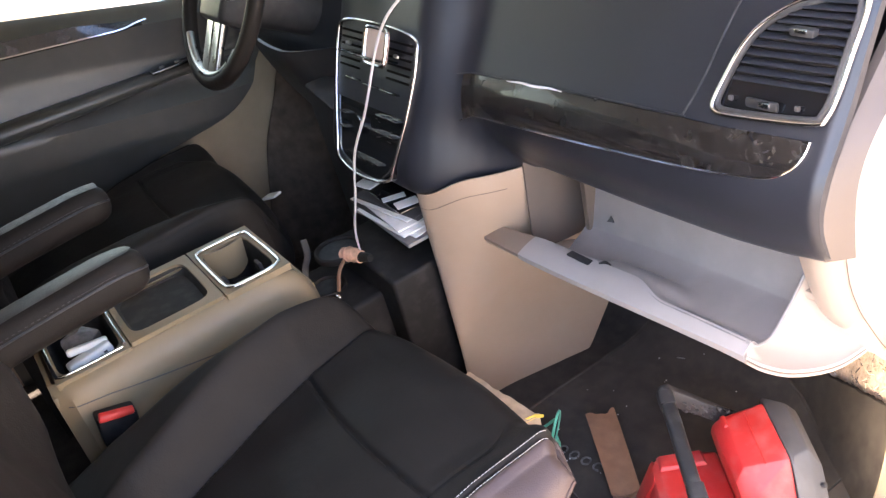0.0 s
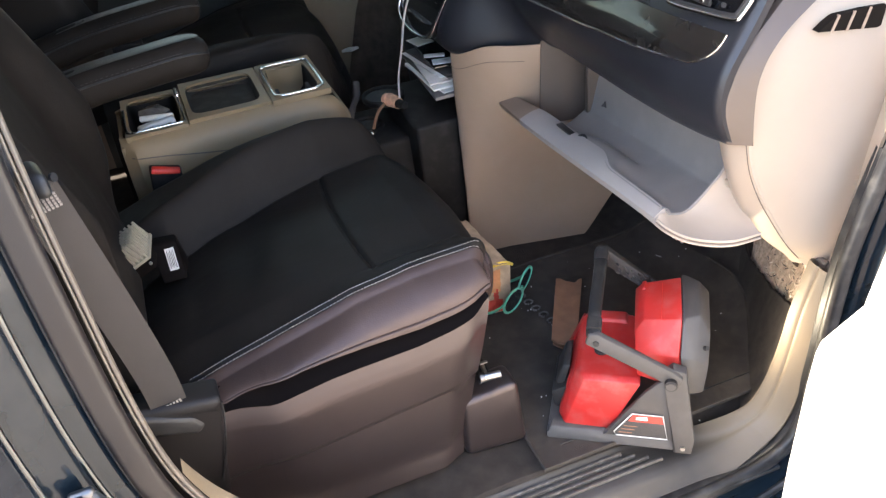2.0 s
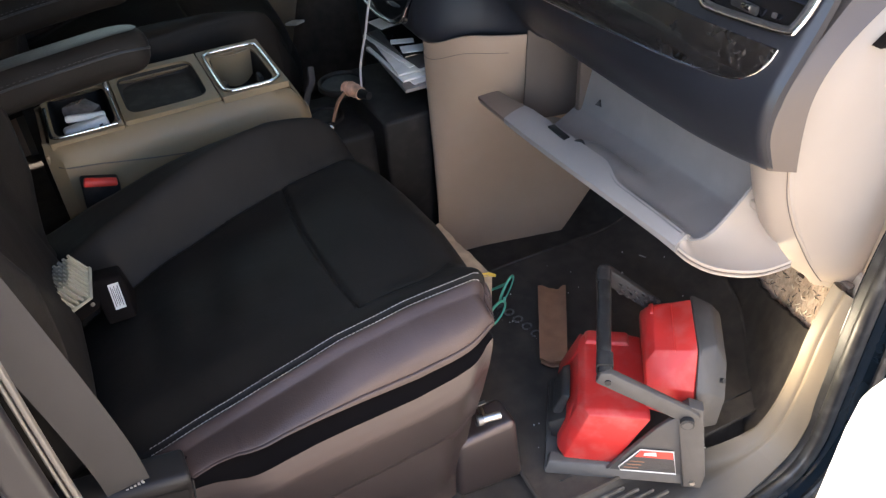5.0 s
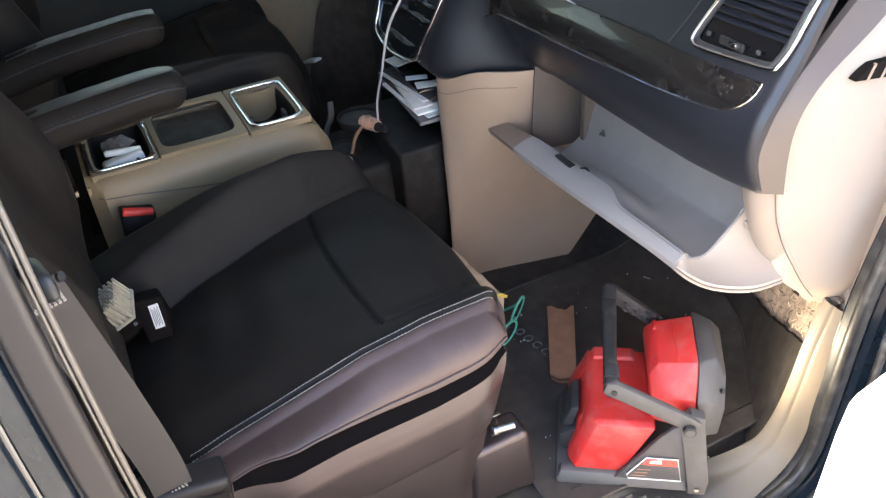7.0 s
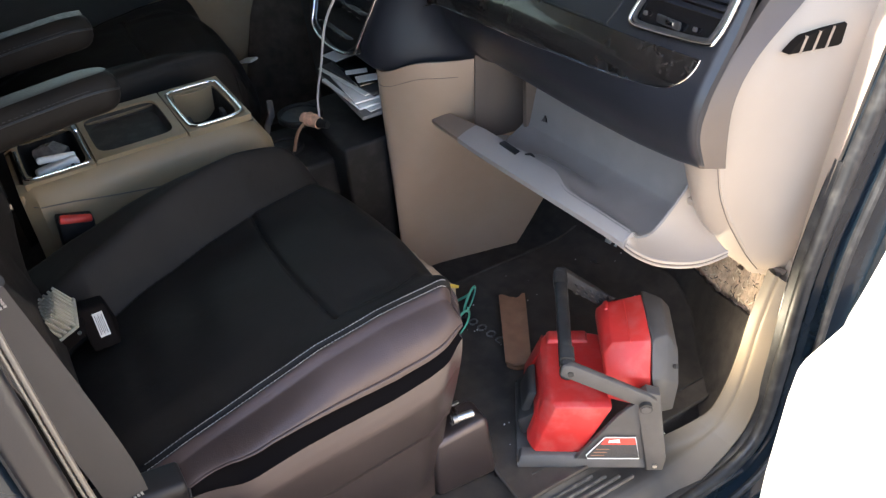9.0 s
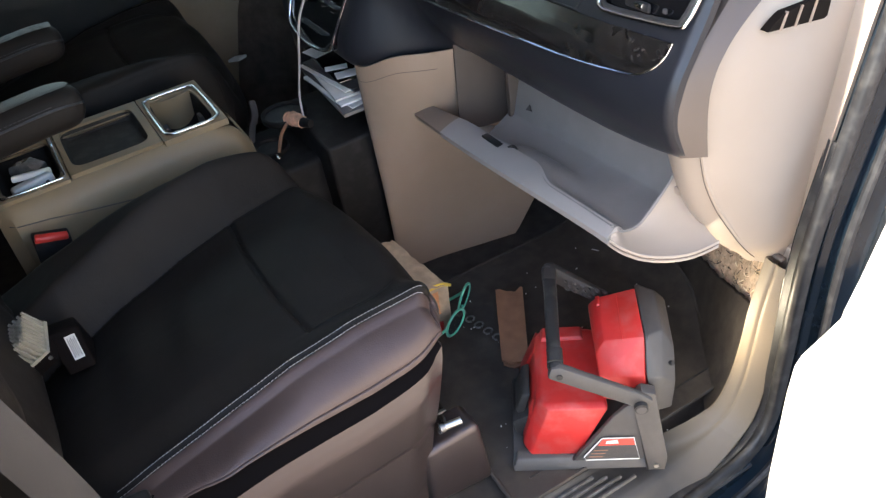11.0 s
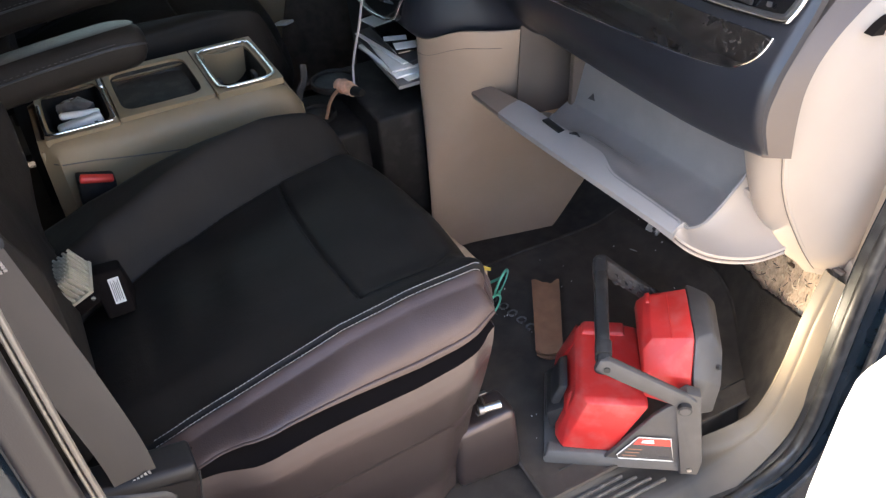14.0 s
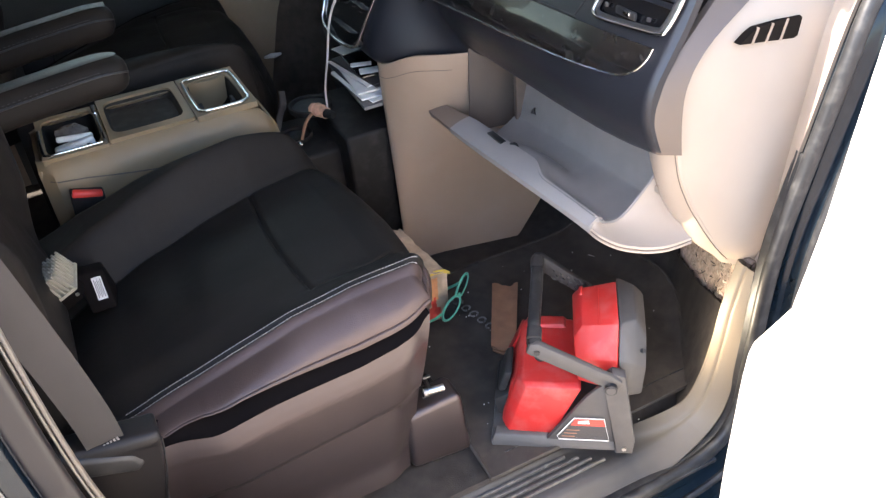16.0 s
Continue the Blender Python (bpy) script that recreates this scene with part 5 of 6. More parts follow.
    def back(u, v):
        """u round the section, v up the back"""
        a = 2 * math.pi * u
        half = lerp([(0, 0.20), (0.08, 0.245), (0.5, 0.25), (0.85, 0.225), (1, 0.17)], v)
        cx, cy = math.cos(a), math.sin(a)
        x = half * math.copysign(abs(cx) ** 0.55, cx)
        depth = lerp([(0, 0.05), (0.06, 0.075), (0.9, 0.065), (1, 0.03)], v)
        y = depth * math.copysign(abs(cy) ** 0.6, cy)
        if cy > 0:
            y += lerp([(0, 0.0), (0.12, 0.0), (0.28, 0.05), (0.42, 0.075), (0.55, 0.065), (1, 0.03)], v) * smooth01((abs(x) - 0.13) / 0.08) - 0.006 * groove(abs(x) - 0.165, 0.005)
        h = 0.67 * v
        return place((0.46 + x, -0.60 + y - h * math.sin(radians(lean)), 0.31 + h * math.cos(radians(lean)) + 0.2 * y))
    bb = bmesh.new()
    rings = [[bb.verts.new(back(i / 64, j / 26)) for i in range(64)] for j in range(27)]
    for j in range(26):
        for i in range(64):
            bb.faces.new((rings[j][i], rings[j][(i + 1) % 64], rings[j + 1][(i + 1) % 64], rings[j + 1][i]))
    bb.faces.new(rings[0][::-1])
    bb.faces.new(rings[-1])
    part("backrest", bb, BLACK_LEATHER, seat)
    part("head_restraint", box(place((0.46, -0.82, 1.06)), (0.26, 0.10, 0.18), 0.04, 4), BLACK_LEATHER, seat)
    # inner armrest, folded down
    arm = curve([place(p) for p in ((0.155, -0.66, 0.575), (0.155, -0.55, 0.598), (0.155, -0.42, 0.612), (0.155, -0.362, 0.616), (0.155, -0.322, 0.613))], 6)
    fold = part("armrest", sweep(arm, lambda t: slab(0.066 * blunt(t), 0.070 * blunt(t), 0.029 * blunt(t), 7)), BLACK_LEATHER, seat, "black leather armrest, folded down")
    part("piping", sweep([p + Vector((0.034 * blunt(i / (len(arm) - 1)), 0, 0.012 * blunt(i / (len(arm) - 1)))) for i, p in enumerate(arm)], ring(0.002, 6)), DARK_PLASTIC, fold)
    st = bmesh.new()
    for i in range(44):
        t = i / 44 * (len(arm) - 8)
        p = arm[int(t)].lerp(arm[int(t) + 1], t - int(t)) + Vector((0.0335, 0, 0.018))
        q = p + (arm[int(t) + 1] - arm[int(t)]).normalized() * 0.0042
        add_sweep(st, [p, q], ring(0.0005, 4))
    tagged(part("stitching", st, WEBBING, fold, "grey thread stitching"), kind="stuff")
    # pale strip along the top, with the sheen put in its colour
    sheen_line = [p + Vector((-0.002, 0, 0.0340)) for p in arm[3:-2]]
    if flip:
        part("sheen_top", sweep(sheen_line, lambda t: ring(0.016 + 0.0025 * math.sin(t * 61) * (1 - t), 10, 0.10)), WORN_SHEEN, fold, "pale grey scuffs and painted sheen on the armrest")
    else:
        part("sheen_top", sweep(sheen_line, lambda t: ring(0.020 * math.sqrt(1.0001 - t ** 6), 10, 0.07)), SHEEN, fold, "grey sheen painted along the armrest top")
    return seat


build_seat("passenger_seat", "black leather passenger's seat with pale stitching, empty but for a part", (0.0, 0.0), False)
build_seat("driver_seat", "black leather driver's seat, empty", (-0.02, 0.025), True)

# belt of the passenger's seat
belt = thing("seat_belt", (0.724, -0.507, 0.33), "grey webbing seat belt hanging slack beside the seat", "seat belt")
BELT = curve([(0.735, -0.530, 0.318), (0.744, -0.532, 0.40), (0.758, -0.546, 0.53), (0.774, -0.563, 0.66), (0.784, -0.572, 0.73)], 10)
bm = bmesh.new()
pairs = []
for i, p in enumerate(BELT):
    t = i / (len(BELT) - 1)
    w = Vector((-0.12 - 0.1 * math.sin(t * 3.1), 0.97, 0.14)).normalized() * 0.0245
    th = Vector((0.95, 0.15, 0.1)).normalized() * 0.0008
    pairs.append([bm.verts.new(p + a * w + b * th) for a, b in ((-1, -1), (1, -1), (1, 1), (-1, 1))])
for r, q in zip(pairs, pairs[1:]):
    for j in range(4):
        bm.faces.new((r[j], r[(j + 1) % 4], q[(j + 1) % 4], q[j]))
part("webbing", bm, WEBBING, belt)
bm = bmesh.new()
UP = curve([(0.782, -0.575, 0.71), (0.80, -0.60, 0.80), (0.80, -0.66, 1.0), (0.79, -0.72, 1.15)], 6)
add_sweep(bm, UP, [(-0.0235, -0.0008), (0.0235, -0.0008), (0.0235, 0.0008), (-0.0235, 0.0008)], up=Vector((0.4, 0.8, 0)))
part("webbing", bm, WEBBING, belt)
for (x, y, z), k in (((0.780, -0.570, 0.698), 5), ((0.739, -0.530, 0.334), 4)):
    st = bmesh.new()
    for i in range(9):
        for j in range(k):
            o = Vector((-0.12, 0.97, 0.14)).normalized() * (0.0045 * (i - 4)) + Vector((0.02, -0.03, 0.2)).normalized() * (0.004 * j)
            add_box(st, Vector((x, y, z)) + o + Vector((0.002, 0, 0.0)), (0.0014, 0.0028, 0.0028), 0.0)
    tagged(part("stitching", st, THREAD, belt, "pale bar-tack stitching"), kind="stuff")
part("tongue", hull([(0.775, -0.56, 0.735), (0.835, -0.545, 0.735), (0.775, -0.58, 0.735), (0.835, -0.568, 0.735), (0.782, -0.56, 0.762), (0.826, -0.548, 0.762), (0.782, -0.582, 0.762), (0.826, -0.57, 0.762)], 0.008, 3), RUBBER, belt, "black plastic belt tongue")
part("stop_button", sweep([(0.812, -0.546, 0.748), (0.814, -0.543, 0.749)], ring(0.005, 10)), RUBBER, belt)
part("anchor_cover", box((0.728, -0.54, 0.325), (0.04, 0.10, 0.03), 0.008, 3), DARK_PLASTIC, belt)

buckle = thing("belt_buckle", (0.15, -0.46, 0.33), "black seat belt buckle with a red release button", "belt buckle")
part("body", hull([(x, y, z) for x in (0.120, 0.157) for y, z in ((-0.492, 0.356), (-0.436, 0.340), (-0.428, 0.396), (-0.486, 0.412), (-0.48, 0.32), (-0.44, 0.31))], 0.005, 3), TOWER, buckle)
part("button", hull([(0.160, -0.479, 0.420), (0.160, -0.430, 0.404), (0.163, -0.433, 0.396), (0.163, -0.484, 0.410), (0.150, -0.479, 0.422), (0.150, -0.430, 0.406), (0.152, -0.433, 0.396), (0.152, -0.484, 0.410)], 0.002, 2), BUCKLE_RED, buckle, "red release button")
part("stalk", sweep([(0.147, -0.46, 0.34), (0.155, -0.47, 0.22)], slab(0.03, 0.012, 0.004)), DARK_PLASTIC, buckle)

# finned control module lying on the cushion
module = thing("heat_sink_module", (0.42, -0.51, 0.345), "small black module with a cast pin-fin heat sink on the seat", "heat sink")
MM = Matrix(((1, 0, 0, 0.413), (0, 0.87, -0.5, -0.531), (0, 0.5, 0.87, 0.400), (0, 0, 0, 1))) @ Matrix.Rotation(radians(-9), 4, "Z") @ Matrix.Scale(0.93, 4)
part("housing", box((0.0, -0.004, -0.016), (0.068, 0.048, 0.022), 0.002), MODULE_BLACK, module, frame_of=MM)
part("heat_plate", box((0.0, 0.0, -0.003), (0.070, 0.054, 0.006), 0.001), ALU, module, frame_of=MM)
for i in range(8):
    for j in range(6):
        part("pin", box((-0.0315 + 0.009 * i, -0.0235 + 0.0094 * j, 0.019), (0.0034, 0.0036, 0.038), 0.0), ALU, module, frame_of=MM, soft=False)
part("connector", hull([(0.375, -0.508, 0.335), (0.437, -0.506, 0.340), (0.375, -0.458, 0.335), (0.437, -0.466, 0.340), (0.375, -0.512, 0.400), (0.407, -0.512, 0.402), (0.375, -0.468, 0.396), (0.407, -0.468, 0.398)], 0.004), MODULE_BLACK, module)
LR = Euler((0, radians(-26.6), 0)).to_matrix()
label = part("label", box((0.4213, -0.483, 0.3755), (0.0008, 0.015, 0.038), 0.0, rot=LR), PAPER, module, "small white printed label")
for i in range(5):
    part("print_line", box(Vector((0.4218, -0.4878 + 0.0024 * i, 0.3757)), (0.0006, 0.0010, 0.030 - 0.006 * (i % 2)), 0.0, rot=LR), INK, label)
part("screw", box((0.038, 0.02, -0.012), (0.005, 0.006, 0.006), 0.002), STEEL, module, frame_of=MM)

# ---- console between the seats ----
console = thing("floor_console", (0, -0.3, 0.0), "tan floor console with tray, chrome-ringed cup holder and rear bin", "console")


def con_side(u, v):
    """u front to back, v down the passenger's side"""
    y = -0.525 + 0.465 * u
    top = lerp([(-0.525, 0.452), (-0.13, 0.456), (-0.09, 0.44), (-0.06, 0.385)], y)
    z = top - (top - 0.02) * v
    x = lerp([(0, 0.080), (0.03, 0.098), (0.10, 0.108), (0.3, 0.112), (0.6, 0.105), (1, 0.09)], v)
    x -= 0.05 * smooth01((y + 0.10) / 0.05) ** 2 + 0.02 * smooth01((-0.50 - y) / 0.025)
    return (x, y, z)


part("side", sheet(con_side, steps(0, 1, 40), steps(0, 1, 30), 0.006, (-1, 0, 0)), CONSOLE_TAN, console)
part("side", sheet(lambda u, v: (-con_side(u, v)[0] - 0.02, *con_side(u, v)[1:]), steps(0, 1, 40), steps(0, 1, 30), 0.006, (1, 0, 0)), CONSOLE_TAN, console)
part("side_joint", sweep([Vector(con_side(u, 0.33 + 0.02 * u)) + Vector((0.0008, 0, 0)) for u in steps(0.02, 0.92, 30)], ring(0.0014, 6)), RUBBER, console)
part("panel_joint", sweep([Vector(con_side(u, lerp([(0, 0.068), (0.17, 0.09), (0.33, 0.122), (1, 0.24)], u))) + Vector((0.0003, 0, 0)) for u in steps(0.03, 0.85, 30)], ring(0.0011, 6)), BROWN, console)
part("front", sheet(lambda u, v: (-0.085 + 0.145 * u, lerp([(0, -0.062), (0.2, -0.055), (1, -0.075)], v), 0.39 - 0.37 * v), steps(0, 1, 8), steps(0, 1, 12), 0.005, (0, -1, 0)), CONSOLE_TAN, console)
part("rear", box((-0.01, -0.522, 0.23), (0.19, 0.008, 0.42), 0.003), CONSOLE_TAN, console)


def top_frame(x0, x1, y0, y1, z, hole, depth, floor_mat, name):
    """A piece of the console's top with a sunk hollow: hole gives its rim (x0, x1, y0, y1)."""
    hx0, hx1, hy0, hy1 = hole
    n = 28

    def sup(cx, cy, rx, ry, p):
        out = []
        for i in range(n):
            a = 2 * math.pi * i / n
            c, s = math.cos(a), math.sin(a)
            out.append((cx + rx * math.copysign(abs(c) ** p, c), cy + ry * math.copysign(abs(s) ** p, s)))
        return out
    outer = sup((x0 + x1) / 2, (y0 + y1) / 2, (x1 - x0) / 2, (y1 - y0) / 2, 0.02)
    mouth = sup((hx0 + hx1) / 2, (hy0 + hy1) / 2, (hx1 - hx0) / 2, (hy1 - hy0) / 2, 0.3)
    base = sup((hx0 + hx1) / 2, (hy0 + hy1) / 2, (hx1 - hx0) / 2 - 0.006, (hy1 - hy0) / 2 - 0.006, 0.35)
    bm = bmesh.new()
    loops = [[(x, y, z - 0.012) for x, y in outer], [(x, y, z) for x, y in outer], [(x, y, z) for x, y in mouth], [(x, y, z - 0.006) for x, y in mouth]]
    rings = [[bm.verts.new(p) for p in line] for line in loops]
    for a, b in zip(rings, rings[1:]):
        for i in range(n):
            bm.faces.new((a[i], a[(i + 1) % n], b[(i + 1) % n], b[i]))
    piece = part(name, bm, CONSOLE_TAN, console)
    bm = bmesh.new()
    vs = [bm.verts.new((x, y, z - depth)) for x, y in base]
    vs2 = [bm.verts.new((x, y, z - depth - 0.003)) for x, y in base]
    lip = [bm.verts.new((x, y, z - 0.005)) for x, y in mouth]
    for i in range(n):
        bm.faces.new((lip[i], lip[(i + 1) % n], vs[(i + 1) % n], vs[i]))
    bm.faces.new(vs)
    bm.faces.new(vs2[::-1])
    for i in range(n):
        bm.faces.new((vs[i], vs2[i], vs2[(i + 1) % n], vs[(i + 1) % n]))
    part("liner", bm, floor_mat, piece)
    return piece, mouth


tray, _ = top_frame(-0.128, 0.078, -0.388, -0.222, 0.462, (-0.110, 0.056, -0.378, -0.236), 0.020, LINER, "tray_top")
cup, mouth = top_frame(-0.124, 0.086, -0.220, -0.098, 0.464, (-0.092, 0.066, -0.206, -0.116), 0.085, TOWER, "cup_top")
part("chrome_ring", sweep([(p.x, p.y, 0.467) for p in curve([(-0.078, -0.212, 0), (0.050, -0.212, 0), (0.071, -0.205, 0), (0.077, -0.188, 0), (0.077, -0.134, 0), (0.070, -0.115, 0), (0.048, -0.108, 0), (-0.078, -0.108, 0), (-0.096, -0.115, 0), (-0.101, -0.134, 0), (-0.101, -0.188, 0), (-0.096, -0.205, 0)], 5, True)], slab(0.0065, 0.006, 0.0025), True), CHROME, cup, "chrome cup holder ring")
part("insert", sheet(lambda u, v: (-0.088 + 0.014 * math.sin(u * math.pi), -0.205 + 0.090 * u, 0.465 - v * (0.024 + 0.042 * math.sqrt(max(0.0, 1 - (2 * u - 1) ** 2)))), steps(0, 1, 24), steps(0, 1, 8), 0.003, (-1, 0, 0)), CONSOLE_TAN, cup, "tan cup insert with a rounded foot")
for y in (-0.196, -0.130):
    part("grip_finger", hull([(0.0 + d, y + e, z) for d in (-0.012, 0.012) for e in (-0.004, 0.004) for z in (0.43, 0.448)] + [(0.004, y * 0.9 - 0.0165, 0.43)], 0.002), WEBBING, cup, "grey rubber finger")
for x in (-0.05, 0.03):
    part("cup_hollow", sweep([(x, -0.165, 0.382), (x, -0.165, 0.389)], ring(0.034, 20)), RUBBER, cup)
rear_bin, _ = top_frame(-0.118, 0.082, -0.512, -0.390, 0.458, (-0.102, 0.066, -0.502, -0.400), 0.06, TOWER, "rear_bin")
part("chrome_edge", sweep(curve([(-0.05, -0.508, 0.461), (0.05, -0.508, 0.461), (0.07, -0.502, 0.461), (0.073, -0.48, 0.461), (0.073, -0.40, 0.461)], 5), slab(0.006, 0.004, 0.0015, 2)), CHROME, rear_bin, "chrome edge of the bin")
part("chrome_bar", sweep([(-0.10, -0.396, 0.464), (-0.058, -0.396, 0.464)], slab(0.009, 0.006, 0.002)), CHROME, rear_bin)
part("rim_bar", sweep([(-0.058, -0.3955, 0.462), (0.07, -0.3955, 0.462)], slab(0.004, 0.006, 0.0015, 2)), CHROME, rear_bin, "thin bright edge of the bin")

packet = thing("tissue_packet", (-0.0, -0.45, 0.42), "crumpled white packet with small dark print in the console bin", "packet")
PT0 = Euler((radians(6), radians(-14), radians(5))).to_matrix()
part("wrap", box((0.030, -0.450, 0.447), (0.040, 0.074, 0.020), 0.006, 3, PT0), WHITE, packet)
part("fold", box((0.008, -0.446, 0.455), (0.030, 0.066, 0.012), 0.004, 3, Euler((radians(-5), radians(-24), radians(-3))).to_matrix()), WHITE, packet, "folded back sheet")
for i in range(6):
    part("print_line", box((0.050 - 0.0035 * (i % 2), -0.468 + 0.0085 * i, 0.4495 + 0.003 * (i % 2)), (0.004, 0.006, 0.0035), 0.0, rot=PT0), TOOL_GREY, packet)
crumple = bmesh.new()
for i in range(1):
    random.seed(44)
    c = Vector((-0.05, -0.45, 0.435))
    add_hull(crumple, [c + Vector((random.uniform(-1, 1), random.uniform(-1, 1), random.uniform(-0.6, 0.6))) * 0.034 for _ in range(26)], 0.0)
lone("foil_wrapper", crumple, mat("crumpled_film", (0.25, 0.24, 0.25), 0.2, 0.5, 0.4, 60, 200, 0.2), "crumpled dark shiny wrapper in the console bin", "wrapper", soft=False)

# ---- low tower under the centre stack ----
tower = thing("cup_holder_tower", (-0.02, 0.1, 0.0), "black plastic tower with two cup holders under the centre stack", "cup holder")
part("body", hull([(-0.15, 0.075, 0.0), (0.105, 0.075, 0.0), (-0.15, 0.33, 0.0), (0.105, 0.33, 0.0), (-0.15, 0.068, 0.335), (0.11, 0.066, 0.335), (-0.15, 0.33, 0.335), (0.11, 0.33, 0.335)], 0.008, 3), TOWER, tower)
part("lower_shelf", hull([(-0.16, -0.03, 0.0), (0.05, -0.03, 0.0), (-0.16, 0.08, 0.0), (0.05, 0.08, 0.0), (-0.16, -0.035, 0.285), (0.045, -0.03, 0.285), (-0.16, 0.08, 0.285), (0.045, 0.08, 0.285)], 0.012, 3), TOWER, tower)
for x, y, z, r in ((-0.085, 0.055, 0.339, 0.047), (-0.06, -0.0, 0.288, 0.036)):
    part("cup_rim", sweep([(x + r * math.cos(a), y + r * math.sin(a), z) for a in steps(0, 2 * math.pi, 32)[:-1]], slab(0.008, 0.014, 0.003), True), TOWER, tower)
    part("cup_floor", sweep([(x, y, z - 0.003), (x, y, z)], ring(r - 0.004, 24)), RUBBER, tower)
lone("plastic_strap", sweep(curve([(-0.118, -0.024, 0.285), (-0.128, -0.010, 0.315), (-0.126, 0.002, 0.34), (-0.140, 0.008, 0.368)], 6), slab(0.015, 0.005, 0.002, 2), up=Vector((1, 0, 0))), WEBBING, "bent grey plastic strap standing in the cup holder", "strap")
tool = thing("scraper", (0.0, 0.03, 0.30), "small tool wrapped in crumpled peach film across the cup holders", "hand tool")
part("handle", sweep(curve([(-0.052, 0.050, 0.346), (-0.03, 0.058, 0.350), (-0.004, 0.066, 0.350)], 5), lambda t: ring(0.0155 - 0.006 * abs(t - 0.45) + 0.0015 * math.sin(t * 21), 12)), PEACH, tool, "crumpled peach-coloured wrapping")
part("ferrule", sweep([(-0.004, 0.066, 0.350), (0.022, 0.074, 0.354)], lambda t: ring(0.011 - 0.003 * t, 10)), TOWER, tool)
part("strap", sweep(curve([(-0.035, 0.045, 0.346), (-0.022, 0.02, 0.332), (-0.005, 0.0, 0.303)], 5), slab(0.008, 0.003, 0.001, 2)), CARD, tool)
part("blade", box((0.0, -0.006, 0.297), (0.02, 0.006, 0.006), 0.001), CHROME, tool)

# shelf of booklets and discs under the stack
shelf = lone("storage_shelf", hull([(-0.12, 0.13, 0.399), (0.118, 0.115, 0.399), (-0.12, 0.30, 0.399), (0.118, 0.30, 0.399), (-0.12, 0.13, 0.392), (0.118, 0.115, 0.392), (-0.12, 0.30, 0.392), (0.118, 0.30, 0.392)], 0.0), GREY_BIN, "grey plastic shelf under the centre stack", "shelf")
random.seed(5)
for i in range(9):
    z = 0.4035 + 0.0062 * i
    w = random.uniform(0.170, 0.205)
    turn = Euler((radians(random.uniform(-1.5, 1.5)), radians(random.uniform(-1.2, 1.2)), radians(random.uniform(-8, 8)))).to_matrix()
    dark = i in (2, 5, 6)
    lone("booklet", box((random.uniform(-0.012, 0.016), 0.183 + 0.003 * i + random.uniform(-0.008, 0.008), z), (w, 0.13, 0.0030 + 0.0016 * (i % 2)), 0.001, 2, turn), INK if dark else (PAPER, WHITE, GREY_BIN)[i % 3],
         "dark disc case on the shelf" if dark else "thin booklet with pale pages on the shelf", "booklet", "booklets on the shelf")
lone("booklet", box((0.012, 0.187, 0.4605), (0.20, 0.12, 0.004), 0.001, 2, Euler((0, 0, radians(-3))).to_matrix()), GLOSS_BLACK, "glossy black folder on top of the booklets", "booklet", "booklets on the shelf")
for x, y, turn, w in ((-0.055, 0.150, 12, 0.05), (0.045, 0.146, -20, 0.02), (0.086, 0.150, -14, 0.030)):
    lone("paper_slip", box((x, y, 0.4632), (w, 0.045, 0.0008), 0.0, rot=Euler((0, 0, radians(turn))).to_matrix()), WHITE, "white paper slip on top of the booklets", "paper", "paper slips")

# ---- things in the footwell ----
def mat_face(u, v):
    y0, y1 = 0.005 + 0.03 * (1 - u), bend([(0, 0.56), (0.5, 0.60), (0.64, 0.572), (0.82, 0.514), (0.94, 0.482), (0.985, 0.455), (1.0, 0.42)], u, 0.04)
    x = 0.26 + 0.556 * u
    y = y0 + (y1 - y0) * v
    return (x, y, floor_z(y) + 0.006 + 0.004 * smooth01((x - 0.73) / 0.05) + 0.003 * (1 - smooth01((x - 0.70) / 0.06)) * noise.noise(Vector((x * 14, y * 14, 9))))


fmat = lone("floor_mat", sheet(mat_face, [1 - (1 - i / 50) ** 1.6 for i in range(51)], steps(0, 1, 40), 0.006, (0, 0, -1)), MAT_RUBBER, "dusty black floor mat with worn pale lettering", "floor mat")
part("bound_edge", sweep([Vector(mat_face(u, v)) + Vector((0, 0, 0.002)) for u, v in [(0.0, t) for t in steps(1, 0, 12)] + [(t, 0.0) for t in steps(0.05, 1, 16)] + [(1.0, t) for t in steps(0.05, 1, 16)] + [(1 - t ** 1.6, 1.0) for t in steps(0.04, 0.75, 24)]], ring(0.0036, 6)), MAT_RUBBER, fmat, "bound edge of the mat")
part("seam", sweep([Vector(mat_face(0.93, t)) + Vector((0, 0, 0.001)) for t in steps(0.1, 0.95, 20)], ring(0.0016, 6)), RUBBER, fmat)
# worn pale marks of the lettering
for i in range(5):
    c = Vector((0.365 + 0.026 * i, 0.180 + 0.005 * i, 0.0085))
    kind_of = i % 4
    pts = [c + Vector((0.008 * math.cos(a), 0.009 * math.sin(a), 0)) for a in steps(0.6 if kind_of == 0 else 0.2, 5.6 if kind_of == 0 else 6.1, 14)]
    part("worn_mark", sweep(pts, ring(0.0020, 5)), WORN_SHEEN, fmat, "worn pale mark")

# work light
lamp = thing("work_light", (0.78, 0.2, 0.0), "red and grey cordless work light standing on the floor, switched on", "work light")
LM = Matrix(((0.565, -0.825, 0, 0.748), (0.825, 0.565, 0, 0.043), (0, 0, 1, 0.010), (0, 0, 0, 1)))


def lpart(name, bm, material, label="", parent=None, soft=True):
    return part(name, bm, material, parent or lamp, label, soft, LM)


base = prism([(0, 0, 0), (0.247, 0, 0), (0.247, 0.19, 0), (0.0, 0.19, 0)], (0, 0, 0.012), 0.004, 2)
